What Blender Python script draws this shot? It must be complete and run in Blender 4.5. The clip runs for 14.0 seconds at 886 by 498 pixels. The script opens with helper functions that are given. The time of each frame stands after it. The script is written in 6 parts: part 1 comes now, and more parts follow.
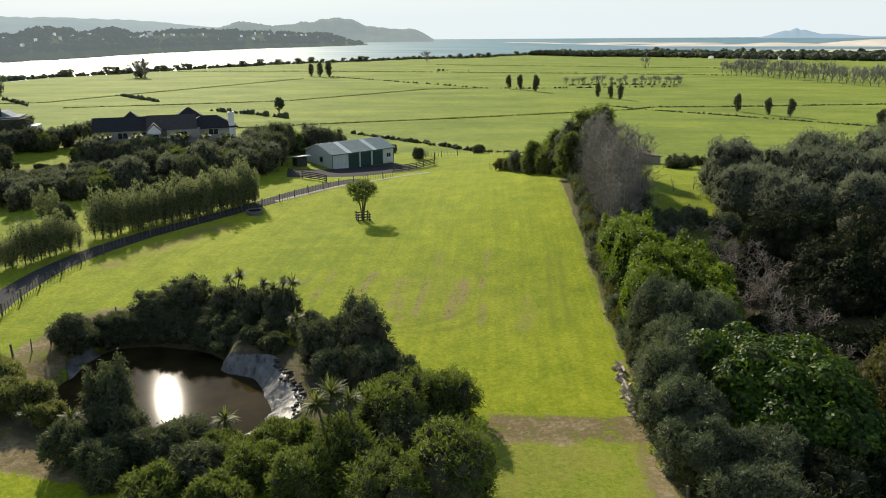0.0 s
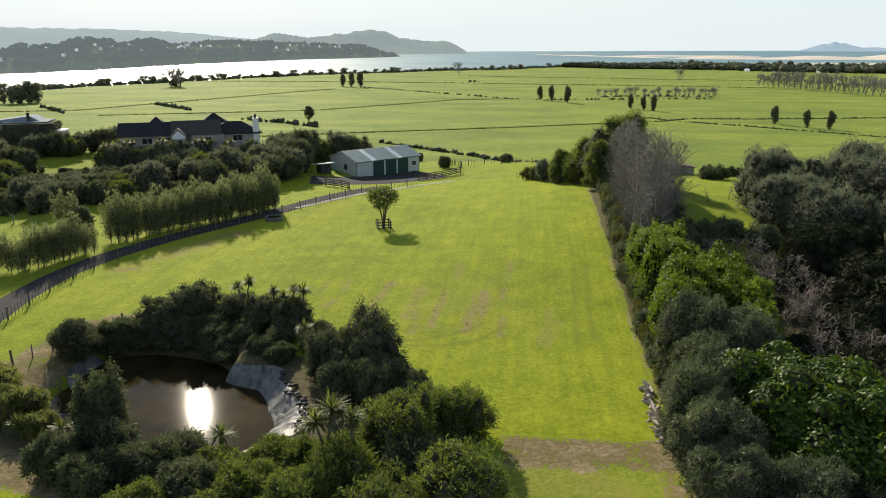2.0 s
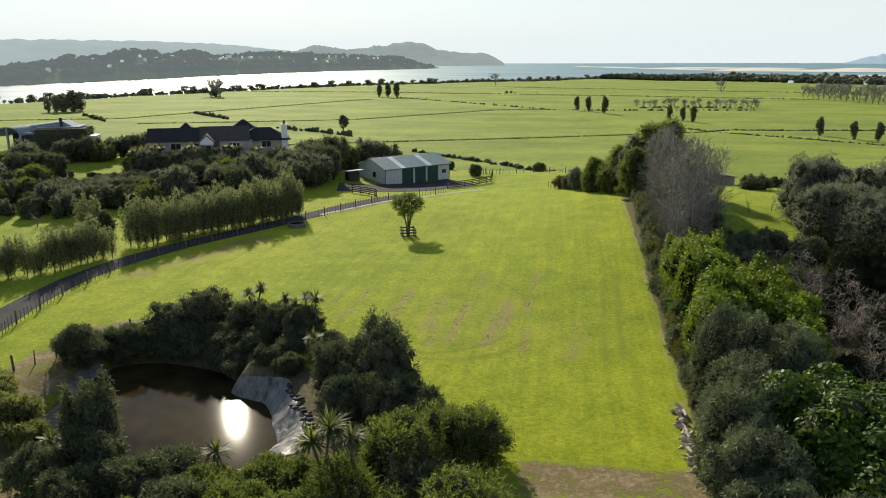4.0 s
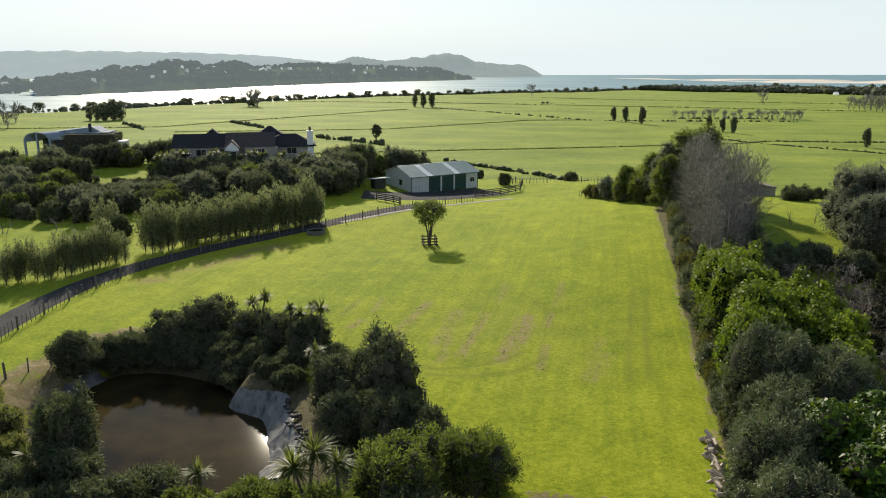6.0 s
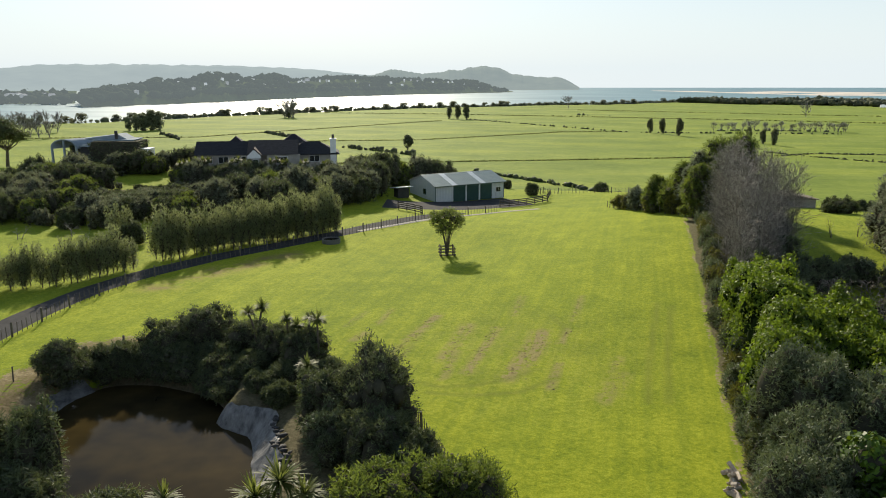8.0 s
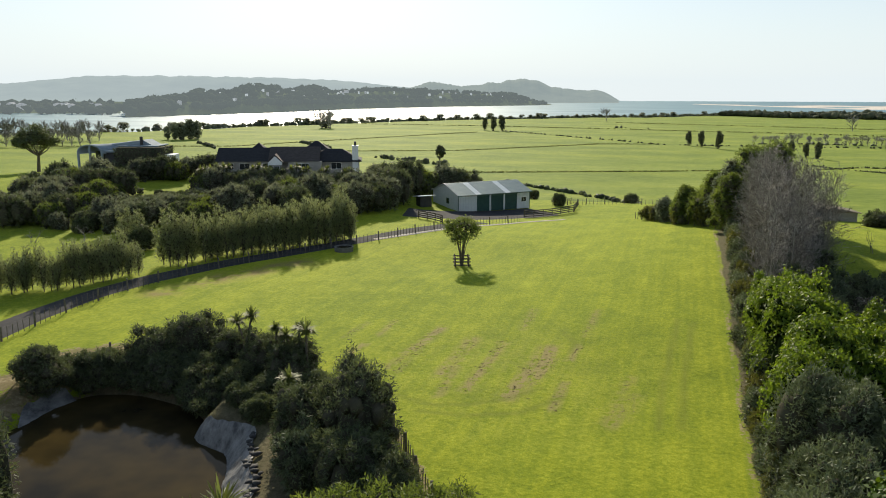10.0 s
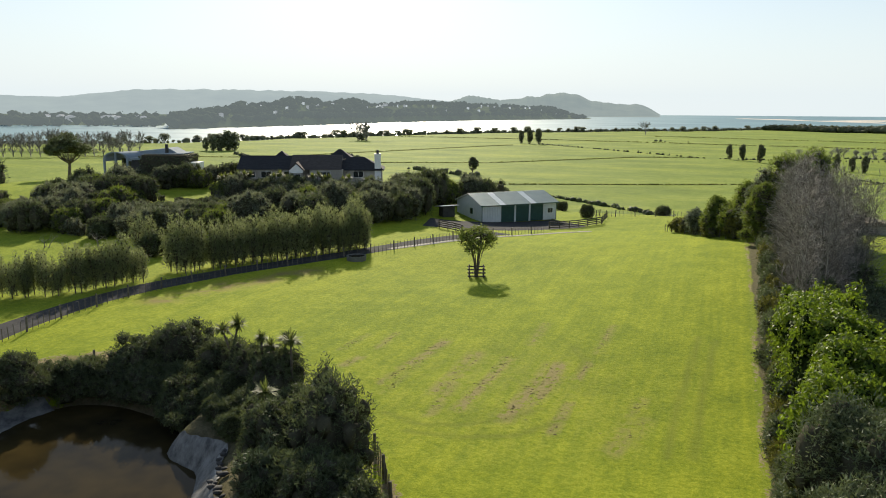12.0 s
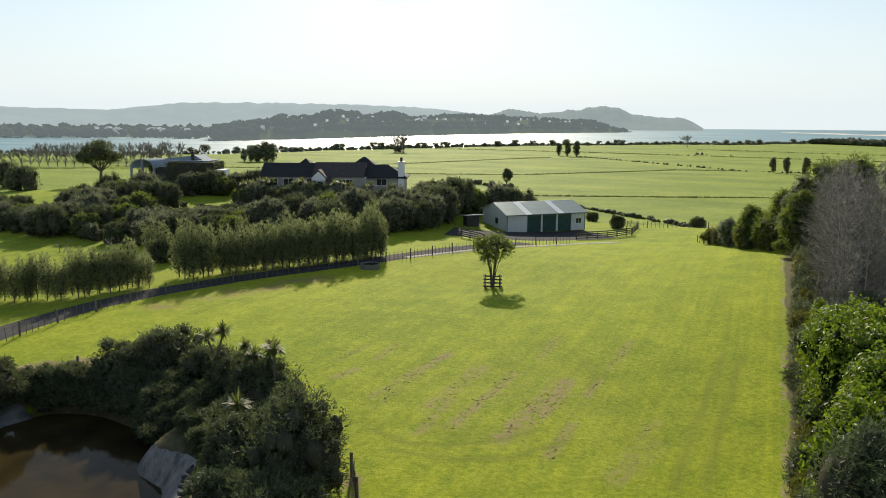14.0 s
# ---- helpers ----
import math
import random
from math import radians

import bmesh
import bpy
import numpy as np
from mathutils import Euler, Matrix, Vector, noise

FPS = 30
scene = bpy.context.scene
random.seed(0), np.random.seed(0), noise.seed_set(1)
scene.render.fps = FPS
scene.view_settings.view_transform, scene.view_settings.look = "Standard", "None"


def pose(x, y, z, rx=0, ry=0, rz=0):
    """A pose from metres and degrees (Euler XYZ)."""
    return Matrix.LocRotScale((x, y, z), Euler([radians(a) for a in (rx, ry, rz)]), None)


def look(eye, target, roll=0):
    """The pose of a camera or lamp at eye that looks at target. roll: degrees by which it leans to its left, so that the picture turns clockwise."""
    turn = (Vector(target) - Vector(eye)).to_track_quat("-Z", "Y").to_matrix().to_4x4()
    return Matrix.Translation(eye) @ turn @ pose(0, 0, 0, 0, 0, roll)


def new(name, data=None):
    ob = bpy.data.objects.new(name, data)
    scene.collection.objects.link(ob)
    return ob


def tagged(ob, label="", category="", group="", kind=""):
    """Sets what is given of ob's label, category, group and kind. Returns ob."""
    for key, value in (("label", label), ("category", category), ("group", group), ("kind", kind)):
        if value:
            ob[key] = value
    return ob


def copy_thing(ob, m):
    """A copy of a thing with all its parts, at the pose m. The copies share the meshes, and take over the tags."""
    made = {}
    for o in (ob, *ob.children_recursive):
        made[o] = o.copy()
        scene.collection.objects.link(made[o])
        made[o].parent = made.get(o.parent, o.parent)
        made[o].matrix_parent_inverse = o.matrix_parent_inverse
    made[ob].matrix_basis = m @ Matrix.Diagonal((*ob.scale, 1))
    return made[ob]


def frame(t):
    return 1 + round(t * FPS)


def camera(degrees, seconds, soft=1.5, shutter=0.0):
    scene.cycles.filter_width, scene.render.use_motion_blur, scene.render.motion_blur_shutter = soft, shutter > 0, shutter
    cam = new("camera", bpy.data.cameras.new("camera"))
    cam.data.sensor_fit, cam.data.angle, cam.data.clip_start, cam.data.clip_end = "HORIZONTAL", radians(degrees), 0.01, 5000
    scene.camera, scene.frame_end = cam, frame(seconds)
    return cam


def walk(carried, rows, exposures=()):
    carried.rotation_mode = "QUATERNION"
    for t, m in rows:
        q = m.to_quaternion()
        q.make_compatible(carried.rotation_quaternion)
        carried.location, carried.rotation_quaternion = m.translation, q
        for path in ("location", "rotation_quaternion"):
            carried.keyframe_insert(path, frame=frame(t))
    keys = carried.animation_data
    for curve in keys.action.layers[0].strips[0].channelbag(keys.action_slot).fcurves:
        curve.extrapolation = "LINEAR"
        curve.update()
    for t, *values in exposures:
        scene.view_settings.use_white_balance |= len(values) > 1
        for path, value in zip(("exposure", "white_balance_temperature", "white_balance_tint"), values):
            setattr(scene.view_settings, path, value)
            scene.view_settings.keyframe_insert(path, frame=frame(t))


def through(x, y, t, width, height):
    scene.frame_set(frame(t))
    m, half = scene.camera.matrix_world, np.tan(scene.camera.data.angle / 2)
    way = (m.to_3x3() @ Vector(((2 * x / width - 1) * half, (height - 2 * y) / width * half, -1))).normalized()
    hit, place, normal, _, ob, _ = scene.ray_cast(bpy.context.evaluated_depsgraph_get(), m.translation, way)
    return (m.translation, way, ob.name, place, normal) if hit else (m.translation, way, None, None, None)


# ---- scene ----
cam = camera(61.7, 14.0, soft=1.0)
PATH = [
    (0, (3.222, -2.328, 32.486), (3.089, -0.412, 31.929), -0.4),
    (0.5, (3.421, -1.565, 32.244), (3.268, 0.352, 31.694), -0.4),
    (1, (3.571, -0.881, 31.999), (3.4, 1.036, 31.458), -0.3),
    (1.5, (3.757, -0.085, 31.704), (3.566, 1.832, 31.17), -0.3),
    (2, (3.95, 0.677, 31.416), (3.736, 2.595, 30.889), -0.2),
    (2.5, (4.129, 1.477, 31.127), (3.892, 3.394, 30.608), -0.2),
    (3, (4.348, 2.24, 30.856), (4.087, 4.156, 30.344), -0.2),
    (5.5, (5.491, 6.533, 29.535), (5.109, 8.438, 29.06), -0.1),
    (6, (5.786, 7.408, 29.306), (5.381, 9.309, 28.838), -0.1),
    (6.5, (6.054, 8.32, 29.055), (5.625, 10.218, 28.595), -0.1),
    (7, (6.378, 9.216, 28.801), (5.926, 11.111, 28.349), -0.1),
    (7.5, (6.749, 10.09, 28.582), (6.272, 11.981, 28.137), -0.1),
    (8, (7.088, 11.022, 28.323), (6.588, 12.909, 27.887), -0.1),
    (10.5, (9.02, 15.645, 27.114), (8.399, 17.504, 26.718), 0.2),
    (11, (9.378, 16.584, 26.866), (8.733, 18.436, 26.479), 0.2),
    (11.5, (9.727, 17.593, 26.611), (9.056, 19.439, 26.233), 0.2),
    (12, (10.064, 18.537, 26.353), (9.369, 20.375, 25.984), 0.3),
    (12.5, (10.372, 19.521, 26.086), (9.653, 21.352, 25.726), 0.3),
    (13, (10.68, 20.497, 25.832), (9.936, 22.32, 25.479), 0.4),
    (13.5, (10.956, 21.397, 25.58), (10.188, 23.211, 25.236), 0.4),
    (14, (11.229, 22.352, 25.304), (10.435, 24.156, 24.969), 0.4),
]
walk(cam, [(t, look(eye, target, roll)) for t, eye, target, roll in PATH])

# ---- world ----
SUN_EL, SUN_AZ = radians(25.8), radians(26.3)
world = bpy.data.worlds.new("sky")
scene.world = world
world.use_nodes = True
wn = world.node_tree
wn.nodes.clear()
sky = wn.nodes.new("ShaderNodeTexSky")
sky.sky_type, sky.sun_disc = "NISHITA", False
sky.sun_elevation, sky.sun_rotation = SUN_EL, 2 * math.pi - SUN_AZ
sky.air_density, sky.dust_density, sky.ozone_density, sky.altitude = 1.0, 0.4, 2.0, 30
# a thin white veil over the blue, with a few streaks of high cloud
coord = wn.nodes.new("ShaderNodeTexCoord")
place = wn.nodes.new("ShaderNodeMapping")
place.inputs["Scale"].default_value = (3.0, 3.0, 22.0)
wisp = wn.nodes.new("ShaderNodeTexNoise")
wisp.inputs["Scale"].default_value, wisp.inputs["Detail"].default_value, wisp.inputs["Roughness"].default_value = 2.2, 5.0, 0.6
streak = wn.nodes.new("ShaderNodeValToRGB")
streak.color_ramp.elements[0].position, streak.color_ramp.elements[0].color = 0.52, (0.5, 0.5, 0.5, 1)
streak.color_ramp.elements[1].position, streak.color_ramp.elements[1].color = 0.78, (0.8, 0.8, 0.8, 1)
veil = wn.nodes.new("ShaderNodeMix")
veil.data_type = "RGBA"
for sock in veil.inputs:
    if sock.type == "RGBA" and sock.name == "B":
        sock.default_value = (7.0, 7.75, 8.0, 1)
bg = wn.nodes.new("ShaderNodeBackground")
bg.inputs["Strength"].default_value = 0.091
wout = wn.nodes.new("ShaderNodeOutputWorld")
wn.links.new(coord.outputs["Generated"], place.inputs["Vector"])
wn.links.new(place.outputs["Vector"], wisp.inputs["Vector"])
wn.links.new(wisp.outputs["Fac"], streak.inputs["Fac"])
apart = wn.nodes.new("ShaderNodeSeparateXYZ")
low_air = wn.nodes.new("ShaderNodeMapRange")
low_air.inputs["From Min"].default_value, low_air.inputs["From Max"].default_value = 0.02, 0.30
low_air.inputs["To Min"].default_value, low_air.inputs["To Max"].default_value = 0.97, 0.0
most = wn.nodes.new("ShaderNodeMath")
most.operation = "MAXIMUM"
wn.links.new(coord.outputs["Generated"], apart.inputs[0])
wn.links.new(apart.outputs["Z"], low_air.inputs["Value"])
thin = wn.nodes.new("ShaderNodeMapRange")
thin.inputs["From Min"].default_value, thin.inputs["From Max"].default_value = 0.26, 0.55
thin.inputs["To Min"].default_value, thin.inputs["To Max"].default_value = 1.0, 0.22
veiled = wn.nodes.new("ShaderNodeMath")
veiled.operation = "MULTIPLY"
wn.links.new(apart.outputs["Z"], thin.inputs["Value"])
wn.links.new(streak.outputs["Color"], veiled.inputs[0])
wn.links.new(thin.outputs[0], veiled.inputs[1])
wn.links.new(veiled.outputs[0], most.inputs[0])
wn.links.new(low_air.outputs[0], most.inputs[1])
wn.links.new(most.outputs[0], [i for i in veil.inputs if i.name == "Factor" and i.type == "VALUE"][0])
wn.links.new(sky.outputs[0], [i for i in veil.inputs if i.name == "A" and i.type == "RGBA"][0])
wn.links.new([o for o in veil.outputs if o.type == "RGBA"][0], bg.inputs["Color"])
wn.links.new(bg.outputs[0], wout.inputs["Surface"])
sun = new("sun", bpy.data.lights.new("sun", "SUN"))
sun.data.energy, sun.data.angle, sun.data.color = 5.0, radians(0.53), (1.0, 0.89, 0.70)
sun_from = Vector((-math.sin(SUN_AZ) * math.cos(SUN_EL), math.cos(SUN_AZ) * math.cos(SUN_EL), math.sin(SUN_EL)))
sun.matrix_basis = look(sun_from * 400, (0, 0, 0))
scene.view_settings.exposure = 0.33

# ---- materials ----
def material(name):
    m = bpy.data.materials.new(name)
    m.use_nodes = True
    nt = m.node_tree
    return m, nt, nt.nodes["Principled BSDF"]


def node(nt, kind, **settings):
    n = nt.nodes.new(kind)
    for key, value in settings.items():
        n.inputs[key].default_value = value
    return n


def ramp(nt, source, stops):
    r = nt.nodes.new("ShaderNodeValToRGB")
    for k, (at, colour) in enumerate(stops):
        e = r.color_ramp.elements[k] if k < 2 else r.color_ramp.elements.new(at)
        e.position, e.color = at, (*colour, 1)
    nt.links.new(source, r.inputs["Fac"])
    return r.outputs["Color"]


def noise_tex(nt, scale, detail=4.0, rough=0.6, stretch=None, turn=0.0):
    c = nt.nodes.new("ShaderNodeTexCoord")
    n = node(nt, "ShaderNodeTexNoise", Scale=scale, Detail=detail, Roughness=rough)
    if stretch or turn:
        mp = nt.nodes.new("ShaderNodeMapping")
        mp.inputs["Scale"].default_value = stretch or (1, 1, 1)
        mp.inputs["Rotation"].default_value = (0, 0, turn)
        nt.links.new(c.outputs["Object"], mp.inputs["Vector"])
        nt.links.new(mp.outputs["Vector"], n.inputs["Vector"])
    else:
        nt.links.new(c.outputs["Object"], n.inputs["Vector"])
    return n.outputs["Fac"]


def mix(nt, fac, a, b, mode="MIX"):
    n = nt.nodes.new("ShaderNodeMix")
    n.data_type, n.blend_type = "RGBA", mode
    for sock, v in (("Factor", fac), ("A", a), ("B", b)):
        s = [i for i in n.inputs if i.name == sock and i.type == ("VALUE" if sock == "Factor" else "RGBA")][0]
        if isinstance(v, (int, float)):
            s.default_value = v
        elif isinstance(v, tuple):
            s.default_value = (*v, 1)
        else:
            nt.links.new(v, s)
    return [o for o in n.outputs if o.type == "RGBA"][0]


def maths(nt, op, a, b=0.0, c=None):
    n = nt.nodes.new("ShaderNodeMath")
    n.operation = op
    for k, v in enumerate((a, b) if c is None else (a, b, c)):
        if isinstance(v, (int, float)):
            n.inputs[k].default_value = v
        else:
            nt.links.new(v, n.inputs[k])
    return n.outputs[0]


def bumped(nt, bsdf, height_socket, strength, distance=0.1):
    b = node(nt, "ShaderNodeBump", Strength=strength, Distance=distance)
    nt.links.new(height_socket, b.inputs["Height"])
    nt.links.new(b.outputs["Normal"], bsdf.inputs["Normal"])


def plain(name, c1, c2, scale, rough=0.8, metal=0.0, bump=0.3, dist=0.03, stretch=None, spec=0.4):
    """Two tones of one surface at two scales, with fine relief."""
    m, nt, b = material(name)
    big, fine = noise_tex(nt, scale, 3, 0.55, stretch), noise_tex(nt, scale * 9, 4, 0.65, stretch)
    f = maths(nt, "ADD", maths(nt, "MULTIPLY", big, 0.6), maths(nt, "MULTIPLY", fine, 0.4))
    nt.links.new(ramp(nt, f, [(0.32, c1), (0.68, c2)]), b.inputs["Base Color"])
    b.inputs["Roughness"].default_value, b.inputs["Metallic"].default_value = rough, metal
    b.inputs["Specular IOR Level"].default_value = spec
    if bump:
        bumped(nt, b, fine, bump, dist)
    return m


def leaf(name, dark, light, through=(0.2, 0.3, 0.03), share=0.3, rough=0.62, spec=0.22):
    """Leaves: each a tone of its own, with light that shines through."""
    m, nt, b = material(name)
    g = nt.nodes.new("ShaderNodeNewGeometry")
    tone = ramp(nt, g.outputs["Random Per Island"], [(0.0, dark), (0.75, light), (1.0, tuple(min(1, 1.2 * v) for v in light))])
    patch = ramp(nt, noise_tex(nt, 0.45, 2), [(0.35, (0.7, 0.72, 0.75)), (0.65, (1.15, 1.1, 1.0))])
    col = mix(nt, 1.0, tone, patch, "MULTIPLY")
    nt.links.new(col, b.inputs["Base Color"])
    b.inputs["Roughness"].default_value, b.inputs["Specular IOR Level"].default_value = rough, spec
    t = nt.nodes.new("ShaderNodeBsdfTranslucent")
    nt.links.new(mix(nt, 1.0, mix(nt, 0.5, tone, through), patch, "MULTIPLY"), t.inputs["Color"])
    ms = nt.nodes.new("ShaderNodeMixShader")
    ms.inputs[0].default_value = share
    nt.links.new(b.outputs[0], ms.inputs[1])
    nt.links.new(t.outputs[0], ms.inputs[2])
    nt.links.new(ms.outputs[0], nt.nodes["Material Output"].inputs["Surface"])
    return m


L_DARK = leaf("leaf_dark_green", (0.046, 0.06, 0.036), (0.108, 0.132, 0.07), (0.2, 0.25, 0.07), 0.3, 0.65, 0.2)
# near-black green: the shelter belt's shade is put into the leaf colour
L_SHADED = leaf("leaf_shaded_green", (0.012, 0.02, 0.009), (0.032, 0.045, 0.018), (0.05, 0.07, 0.015), 0.12, 0.75, 0.1)
L_OLIVE = leaf("leaf_grey_green", (0.06, 0.08, 0.042), (0.15, 0.182, 0.10), (0.2, 0.26, 0.08), 0.24, 0.6, 0.25)
L_BRIGHT = leaf("leaf_bright_green", (0.03, 0.058, 0.008), (0.112, 0.178, 0.018), (0.38, 0.54, 0.03), 0.42, 0.5)
L_MID = leaf("leaf_mid_green", (0.045, 0.068, 0.018), (0.12, 0.165, 0.04), (0.34, 0.44, 0.05), 0.4)
L_BROAD = leaf("leaf_broad_glossy", (0.014, 0.034, 0.004), (0.066, 0.13, 0.01), (0.34, 0.52, 0.02), 0.2, 0.5, 0.22)
L_YELLOW = leaf("leaf_yellow_olive", (0.065, 0.072, 0.018), (0.15, 0.155, 0.04), (0.3, 0.3, 0.04), 0.3)
L_POPLAR = leaf("leaf_young_hedge", (0.098, 0.116, 0.058), (0.25, 0.28, 0.14), (0.36, 0.42, 0.15), 0.42, 0.55, 0.25)
L_CABBAGE = leaf("leaf_strap", (0.05, 0.07, 0.02), (0.15, 0.18, 0.055), (0.36, 0.42, 0.08), 0.42, 0.55, 0.2)
L_FLAX = leaf("leaf_flax", (0.06, 0.08, 0.025), (0.19, 0.21, 0.065), (0.4, 0.44, 0.1), 0.42)
# shore and far leaves are paled and greyed to imitate distance haze
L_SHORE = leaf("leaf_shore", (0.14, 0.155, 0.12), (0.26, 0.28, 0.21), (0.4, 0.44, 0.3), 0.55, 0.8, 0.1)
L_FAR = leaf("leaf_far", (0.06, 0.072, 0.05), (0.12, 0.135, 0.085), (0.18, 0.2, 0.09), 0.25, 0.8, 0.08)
L_GREY = leaf("leaf_olive_grey", (0.085, 0.10, 0.068), (0.215, 0.245, 0.165), (0.28, 0.34, 0.18), 0.34, 0.6, 0.2)
# dark tones for crown cores: shade between the leaves is put into the colour
INNER = plain("inner_shade", (0.04, 0.04, 0.027), (0.085, 0.08, 0.055), 2.0, 0.95, bump=0.6, spec=0.05)
INNER_GREEN = plain("inner_shade_green", (0.012, 0.02, 0.005), (0.03, 0.045, 0.012), 2.0, 0.95, bump=0.6, spec=0.03)
BARK = plain("bark", (0.06, 0.05, 0.04), (0.14, 0.12, 0.095), 3.0, 0.9, bump=0.6)


def twig(name, dark, light):
    """Bare branches: every limb with a tone of its own, from dark brown to pale grey."""
    m, nt, b = material(name)
    g = nt.nodes.new("ShaderNodeNewGeometry")
    tone = ramp(nt, g.outputs["Random Per Island"], [(0.0, dark), (0.65, tuple(0.5 * (a + c) for a, c in zip(dark, light))), (1.0, light)])
    nt.links.new(mix(nt, 1.0, tone, ramp(nt, noise_tex(nt, 2.0, 4), [(0.35, (0.75, 0.74, 0.73)), (0.65, (1.15, 1.14, 1.12))]), "MULTIPLY"), b.inputs["Base Color"])
    b.inputs["Roughness"].default_value, b.inputs["Specular IOR Level"].default_value = 0.85, 0.2
    return m


TWIG = twig("bare_twig", (0.065, 0.058, 0.05), (0.52, 0.49, 0.44))
# far twigs: haze is put into the tone as a paler, greyer range
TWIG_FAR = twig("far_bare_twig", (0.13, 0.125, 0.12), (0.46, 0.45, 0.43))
TWIG_DARK = twig("dead_twig", (0.05, 0.042, 0.034), (0.5, 0.44, 0.37))
POST = plain("weathered_post", (0.07, 0.06, 0.05), (0.17, 0.15, 0.125), 4.0, 0.9, bump=0.5)
RAIL = plain("dark_rail", (0.04, 0.035, 0.03), (0.1, 0.085, 0.07), 4.0, 0.85, bump=0.5)
WIRE = plain("fence_wire", (0.07, 0.07, 0.07), (0.14, 0.14, 0.14), 8.0, 0.7, 0.0, bump=0, spec=0.2)
ASPHALT = plain("driveway_seal", (0.04, 0.04, 0.042), (0.078, 0.077, 0.076), 0.8, 0.95, bump=0.4, spec=0.08)
GRAVEL = plain("pale_gravel", (0.3, 0.27, 0.23), (0.5, 0.46, 0.4), 1.5, 0.95, bump=0.6)
CLAD = plain("pale_cladding", (0.5, 0.53, 0.53), (0.62, 0.64, 0.63), 1.5, 0.55, bump=0.05)
ROOF_GREEN = plain("grey_green_roof", (0.20, 0.26, 0.235), (0.30, 0.36, 0.33), 0.9, 0.4, 0.25, bump=0.1)
ROOF_LIGHT = plain("translucent_roof_sheet", (0.6, 0.66, 0.64), (0.78, 0.82, 0.8), 1.2, 0.4, bump=0.1)
DOOR_GREEN = plain("dark_green_door", (0.012, 0.05, 0.04), (0.025, 0.075, 0.06), 1.2, 0.5, bump=0.1)
TRIM_GREEN = plain("green_trim", (0.03, 0.08, 0.065), (0.05, 0.11, 0.09), 1.2, 0.5, bump=0.0)
WHITE = plain("white_paint", (0.68, 0.69, 0.68), (0.8, 0.8, 0.78), 1.5, 0.6, bump=0.08)
SLATE = plain("dark_roof_tile", (0.018, 0.019, 0.022), (0.04, 0.041, 0.044), 1.5, 0.8, bump=0.4, spec=0.15, stretch=(1, 1, 4))
SLATE_WARM = plain("brown_roof_tile", (0.045, 0.038, 0.035), (0.09, 0.078, 0.07), 1.5, 0.8, bump=0.4, spec=0.15, stretch=(1, 1, 4))
RENDER_WALL = plain("pale_render", (0.28, 0.26, 0.23), (0.40, 0.38, 0.34), 1.0, 0.85, bump=0.2)
ZINC = plain("zinc_sheet", (0.20, 0.25, 0.29), (0.30, 0.35, 0.39), 0.8, 0.85, 0.0, bump=0.1, spec=0.15)
DARKWALL = plain("dark_wall", (0.03, 0.03, 0.03), (0.07, 0.068, 0.065), 1.2, 0.8, bump=0.2)
WOODPILE = plain("split_wood", (0.25, 0.2, 0.15), (0.6, 0.52, 0.43), 2.5, 0.85, bump=0.4)
TAN_ROOF = plain("tan_timber_roof", (0.13, 0.10, 0.07), (0.24, 0.19, 0.14), 1.5, 0.9, bump=0.3)
BASALT = plain("dark_stone", (0.03, 0.03, 0.03), (0.085, 0.082, 0.078), 2.0, 0.85, bump=0.4)
CONCRETE = plain("dark_concrete", (0.09, 0.09, 0.085), (0.17, 0.17, 0.16), 2.0, 0.85, bump=0.3)

GLASS, gnt, gb = material("window_glass")
gb.inputs["Base Color"].default_value, gb.inputs["Roughness"].default_value = (0.02, 0.025, 0.03, 1), 0.05


def make_liner():
    m, nt, b = material("pond_liner")
    wave = noise_tex(nt, 1.0, 6, 0.68, (1.5, 0.8, 1.0), 0.5)
    fine = noise_tex(nt, 9.0, 4, 0.6)
    nt.links.new(ramp(nt, wave, [(0.36, (0.045, 0.045, 0.045)), (0.45, (0.11, 0.109, 0.105)), (0.62, (0.21, 0.206, 0.195))]), b.inputs["Base Color"])
    b.inputs["Roughness"].default_value = 0.48
    bumped(nt, b, maths(nt, "ADD", wave, maths(nt, "MULTIPLY", fine, 0.12)), 0.55, 0.2)
    return m


def make_water(name, colour, rough, scale, bump, dist, gloss=0.5):
    m, nt, b = material(name)
    b.inputs["Base Color"].default_value = (*colour, 1)
    b.inputs["Roughness"].default_value, b.inputs["IOR"].default_value = rough, 1.33
    b.inputs["Specular IOR Level"].default_value = gloss
    bumped(nt, b, noise_tex(nt, scale, 3, 0.5), bump, dist)
    return m, nt, b


LINER = make_liner()
POND_WATER, pnt, pb = make_water("pond_water", (0.03, 0.024, 0.012), 0.042, 1.2, 0.001, 0.02, 0.075)
nt_col = ramp(pnt, noise_tex(pnt, 0.22, 3), [(0.35, (0.018, 0.015, 0.008)), (0.7, (0.056, 0.041, 0.015))])
pnt.links.new(nt_col, pb.inputs["Base Color"])
SEA, snt, sb = make_water("estuary_water", (0.03, 0.12, 0.15), 0.46, 0.05, 0.25, 1.0, 0.4)
snt.links.new(ramp(snt, noise_tex(snt, 0.004, 3, 0.5, (1, 3, 1)), [(0.3, (0.07, 0.17, 0.205)), (0.7, (0.16, 0.30, 0.33))]), sb.inputs["Base Color"])


